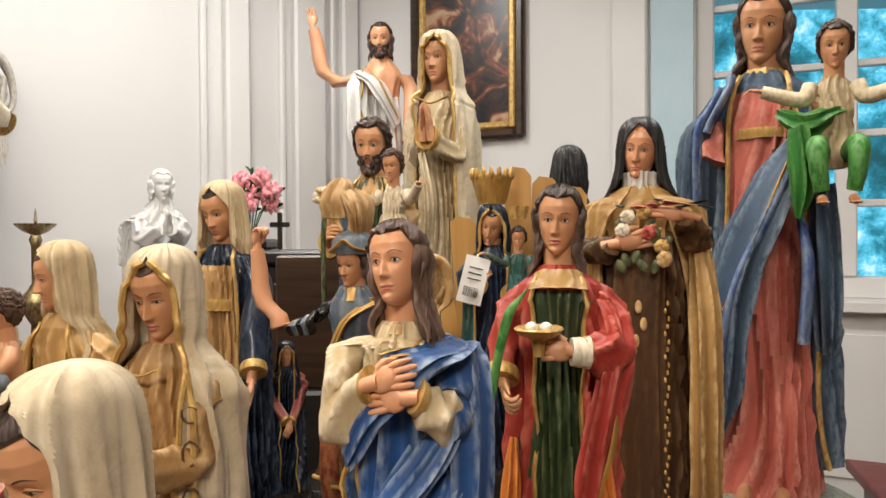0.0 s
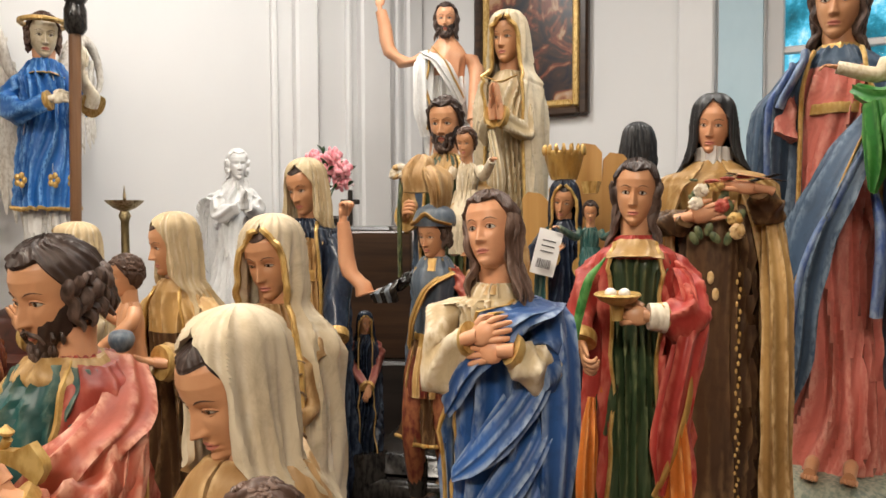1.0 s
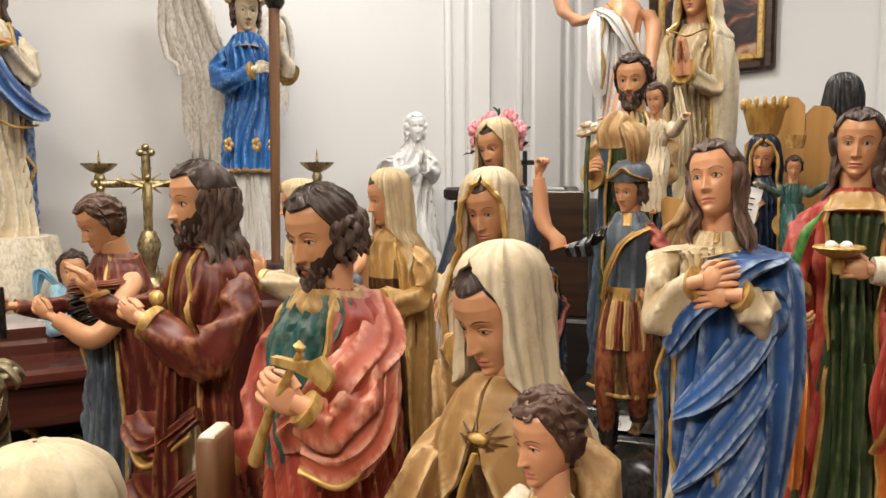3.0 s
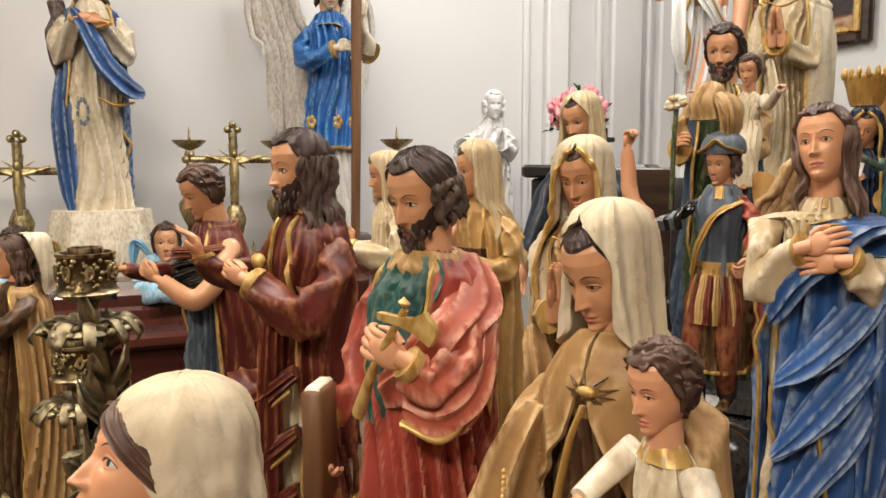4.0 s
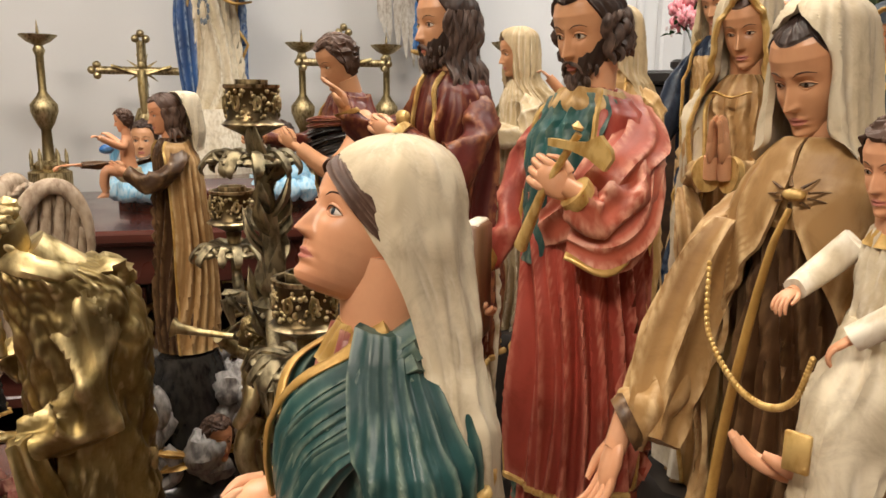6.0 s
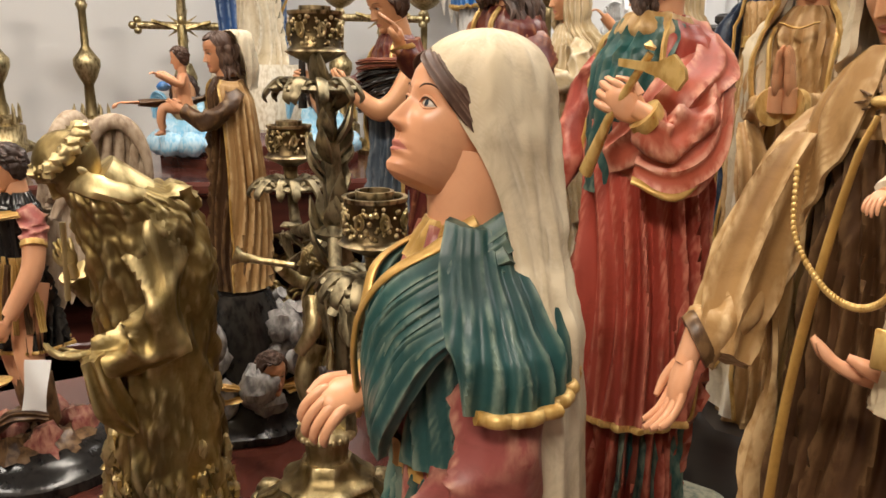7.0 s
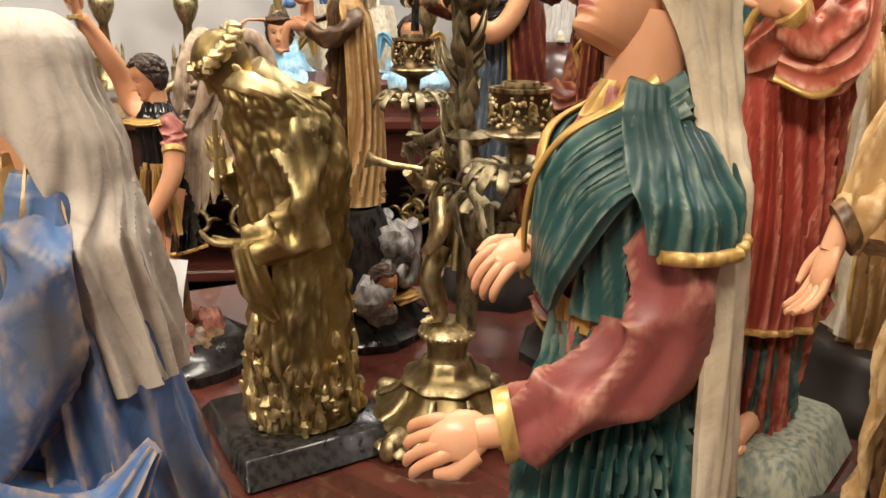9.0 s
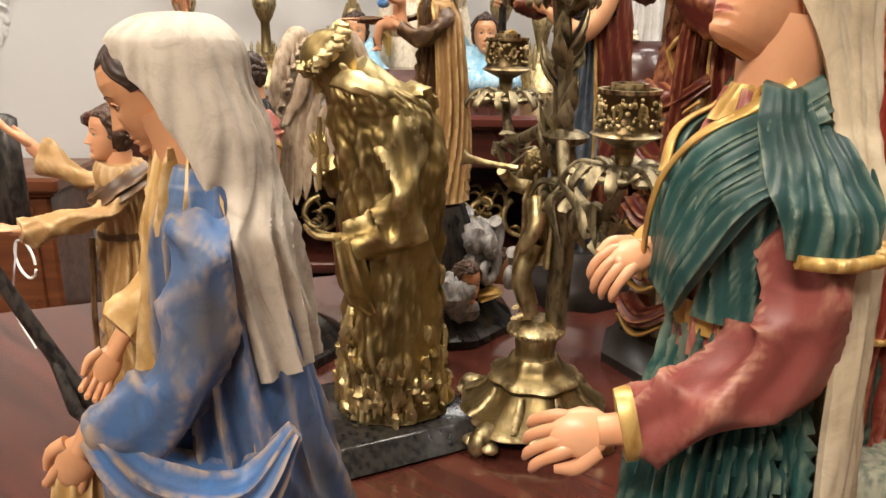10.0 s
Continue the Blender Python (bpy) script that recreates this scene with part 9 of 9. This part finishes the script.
block("door", (-0.17, -0.135, 0.25), (0.17, -0.121, 1.34), FRAMEWOOD, bev=0.006, parent=niche)
k = Kit()
k.box((0, 0, 0), (0.2, 0.03, 0.4), FRAMEWOOD, bev=0.006)
k.thing("dark_board", pose(-0.46, 2.3, 1.04), "dark brown wooden board standing behind the statues", "board", smooth=False)
k = Kit()
k.box((0, 0, 0), (0.3, 0.12, 1.04), EBONY, bev=0.01)
k.thing("board_stand", pose(-0.46, 2.3, 0), "dark wooden stand below a board", "stand", smooth=False)

fan = empty_thing("board_fan", pose(0.12, 1.585, TAB, 0, 0, -4), "fan of varnished pine boards with rounded tops", "backboard")
for i in range(9):
    a = -0.62 + 0.155 * i
    hgt = 0.915 - 0.2 * abs(i - 4.6) / 4 - 0.03 * (i % 2)
    k = Kit()
    w = 0.027
    pts = [(-w, 0), (w, 0), (w, hgt - 0.02), (w * 0.5, hgt - 0.004), (-w * 0.5, hgt), (-w, hgt - 0.015)]
    k.grid([[(x + 0.047 * (i - 4) * (0.6 + 0.4 * z / hgt) + math.sin(a) * 0.06 * z / hgt, y + 0.004 * (i % 2), z) for x, z in pts] for y in (0.0, 0.018)], PINE, cu=True, cap0=True, cap1=True)
    k.part("board", fan, smooth=False)

# ---- paper price tags ----
def tag(m, w, h, label, stripes=True):
    root = empty_thing("price_tag", m, label, "price tag", "paper price tags")
    k = Kit()
    rows = [[(-w / 2 + w * i / 6, -0.0008 + 0.004 * math.sin(i * 0.5 + 0.8 * j), h * j / 6) for i in range(7)] for j in range(7)]
    k.grid(rows, PAPER)
    k.grid([[(x, y + 0.0007, z) for x, y, z in r[::-1]] for r in rows], PAPER)
    k.part("card", root)
    if stripes:
        rg = random.Random(4)
        x = -w * 0.3
        while x < w * 0.3:
            b = rg.uniform(0.0006, 0.0018)
            kk = Kit()
            kk.box((x, -0.006, h * 0.14), (b, 0.0008, h * 0.2), INK)
            kk.part("barcode_bar", root, smooth=False)
            x += b + rg.uniform(0.0008, 0.002)
        for q in range(3):
            kk = Kit()
            kk.box((0.0, -0.006, h * (0.5 + 0.12 * q)), (w * 0.55, 0.0008, h * 0.025), INK)
            kk.part("text_bar", root, smooth=False)
    return root


tag(pose(0.018, 1.4, 1.375, -8, 14, 0), 0.045, 0.085, "white paper price tag with printed bars")
tag(pose(-1.115, 0.33, 0.86, -6, 8, 40), 0.03, 0.07, "small white paper tag on a statue", stripes=False)
tag(pose(-0.62, 0.27, 0.763, 70, 0, 30), 0.06, 0.05, "white paper tag lying on the table", stripes=False)

# ---- iron stand leg on the table, thin cords ----
IRON = paint("black_iron", (0.02, 0.02, 0.022), (0.035, 0.032, 0.03), (0.12, 0.11, 0.1), 0.4, metal=0.6)
st = empty_thing("folding_iron_stand", pose(-1.109, 0.078, TAB), "black folding iron stand leaning on the table", "stand")
k = Kit()
k.tube([(-0.07, -0.13, 0.36), (-0.03, -0.06, 0.17), (0.0, 0.0, 0.012)], [0.008, 0.009, 0.01], IRON, n=8)
k.part("leg", st)
k = Kit()
k.tube([(-0.018, -0.04, 0.11), (0.012, -0.035, 0.05), (0.004, -0.01, 0.014)], [0.006, 0.008, 0.006], IRON, n=8)
k.ball((0.0, 0.0, 0.014), (0.016, 0.016, 0.014), IRON, n=10)
k.part("brace", st)
k = Kit()
k.box((-0.035, -0.055, 0.27), (0.05, 0.02, 0.13), IRON, rz=0.3, bev=0.006)
k.part("bracket", st)
k = Kit()
k.tube([(-0.03 + 0.03 * math.cos(w), -0.05, 0.235 + 0.022 * math.sin(w)) for w in np.linspace(0, 6.0, 26)], 0.0016, PAPER, n=5)
k.tube([(-0.05, -0.05, 0.25), (-0.06, -0.06, 0.17), (-0.04, -0.05, 0.12)], 0.0012, PAPER, n=5, smooth=5)
k.thing("white_cord", pose(-1.109, 0.078, TAB), "thin white nylon cord looped on a stand", "cord")

# ---- candle bracket below the window ----
br = empty_thing("table_candelabrum", pose(1.17, 1.78, 0.76, 0, 0, 20), "old brass candelabrum with electric candles on the side table", "candelabrum")
k = Kit()
k.lathe((0, 0, 0), [(0.08, 0), (0.07, 0.02), (0.03, 0.04), (0.015, 0.08), (0.02, 0.16), (0.012, 0.2), (0.012, 0.3)], BRONZE, n=18)
k.part("stem", br)
for sx, top in ((-0.16, 0.27), (-0.06, 0.36), (0.14, 0.3)):
    k = Kit()
    k.tube([(0, 0, 0.16), (sx * 0.5, 0, 0.1), (sx, 0, 0.15), (sx, 0, top - 0.06)], 0.007, BRONZE, n=8, smooth=6)
    k.lathe((sx, 0, top - 0.06), [(0.006, 0), (0.026, 0.008), (0.032, 0.02), (0.012, 0.02)], BRONZE, n=14, lobes=6, lob=0.08)
    arm = k.part("arm", br)
    k = Kit()
    k.lathe((sx, 0, top - 0.045), [(0.01, 0), (0.01, 0.09), (0.008, 0.1), (0.011, 0.115), (0.004, 0.15)], CANDLE_W, n=12)
    k.part("candle", arm)

# ---- ceiling lamps that light the room ----
LAMPM = bpy.data.materials.new("lamp_diffuser")
LAMPM.use_nodes = True
LAMPM.node_tree.nodes["Principled BSDF"].inputs["Emission Color"].default_value = (1, 0.93, 0.82, 1)
LAMPM.node_tree.nodes["Principled BSDF"].inputs["Emission Strength"].default_value = 3.0
for x, y, rz, watts, tint in LAMPS:
    root = empty_thing("ceiling_light", pose(x, y, 3.14, 0, 0, rz), "flush white ceiling light with a long diffuser", "ceiling light", "ceiling lights")
    block("frame", (-0.62, -0.17, 0.04), (0.62, 0.17, 0.11), TRIM, bev=0.006, parent=root)
    block("diffuser", (-0.6, -0.15, 0.01), (0.6, 0.15, 0.038), LAMPM, bev=0.004, parent=root)
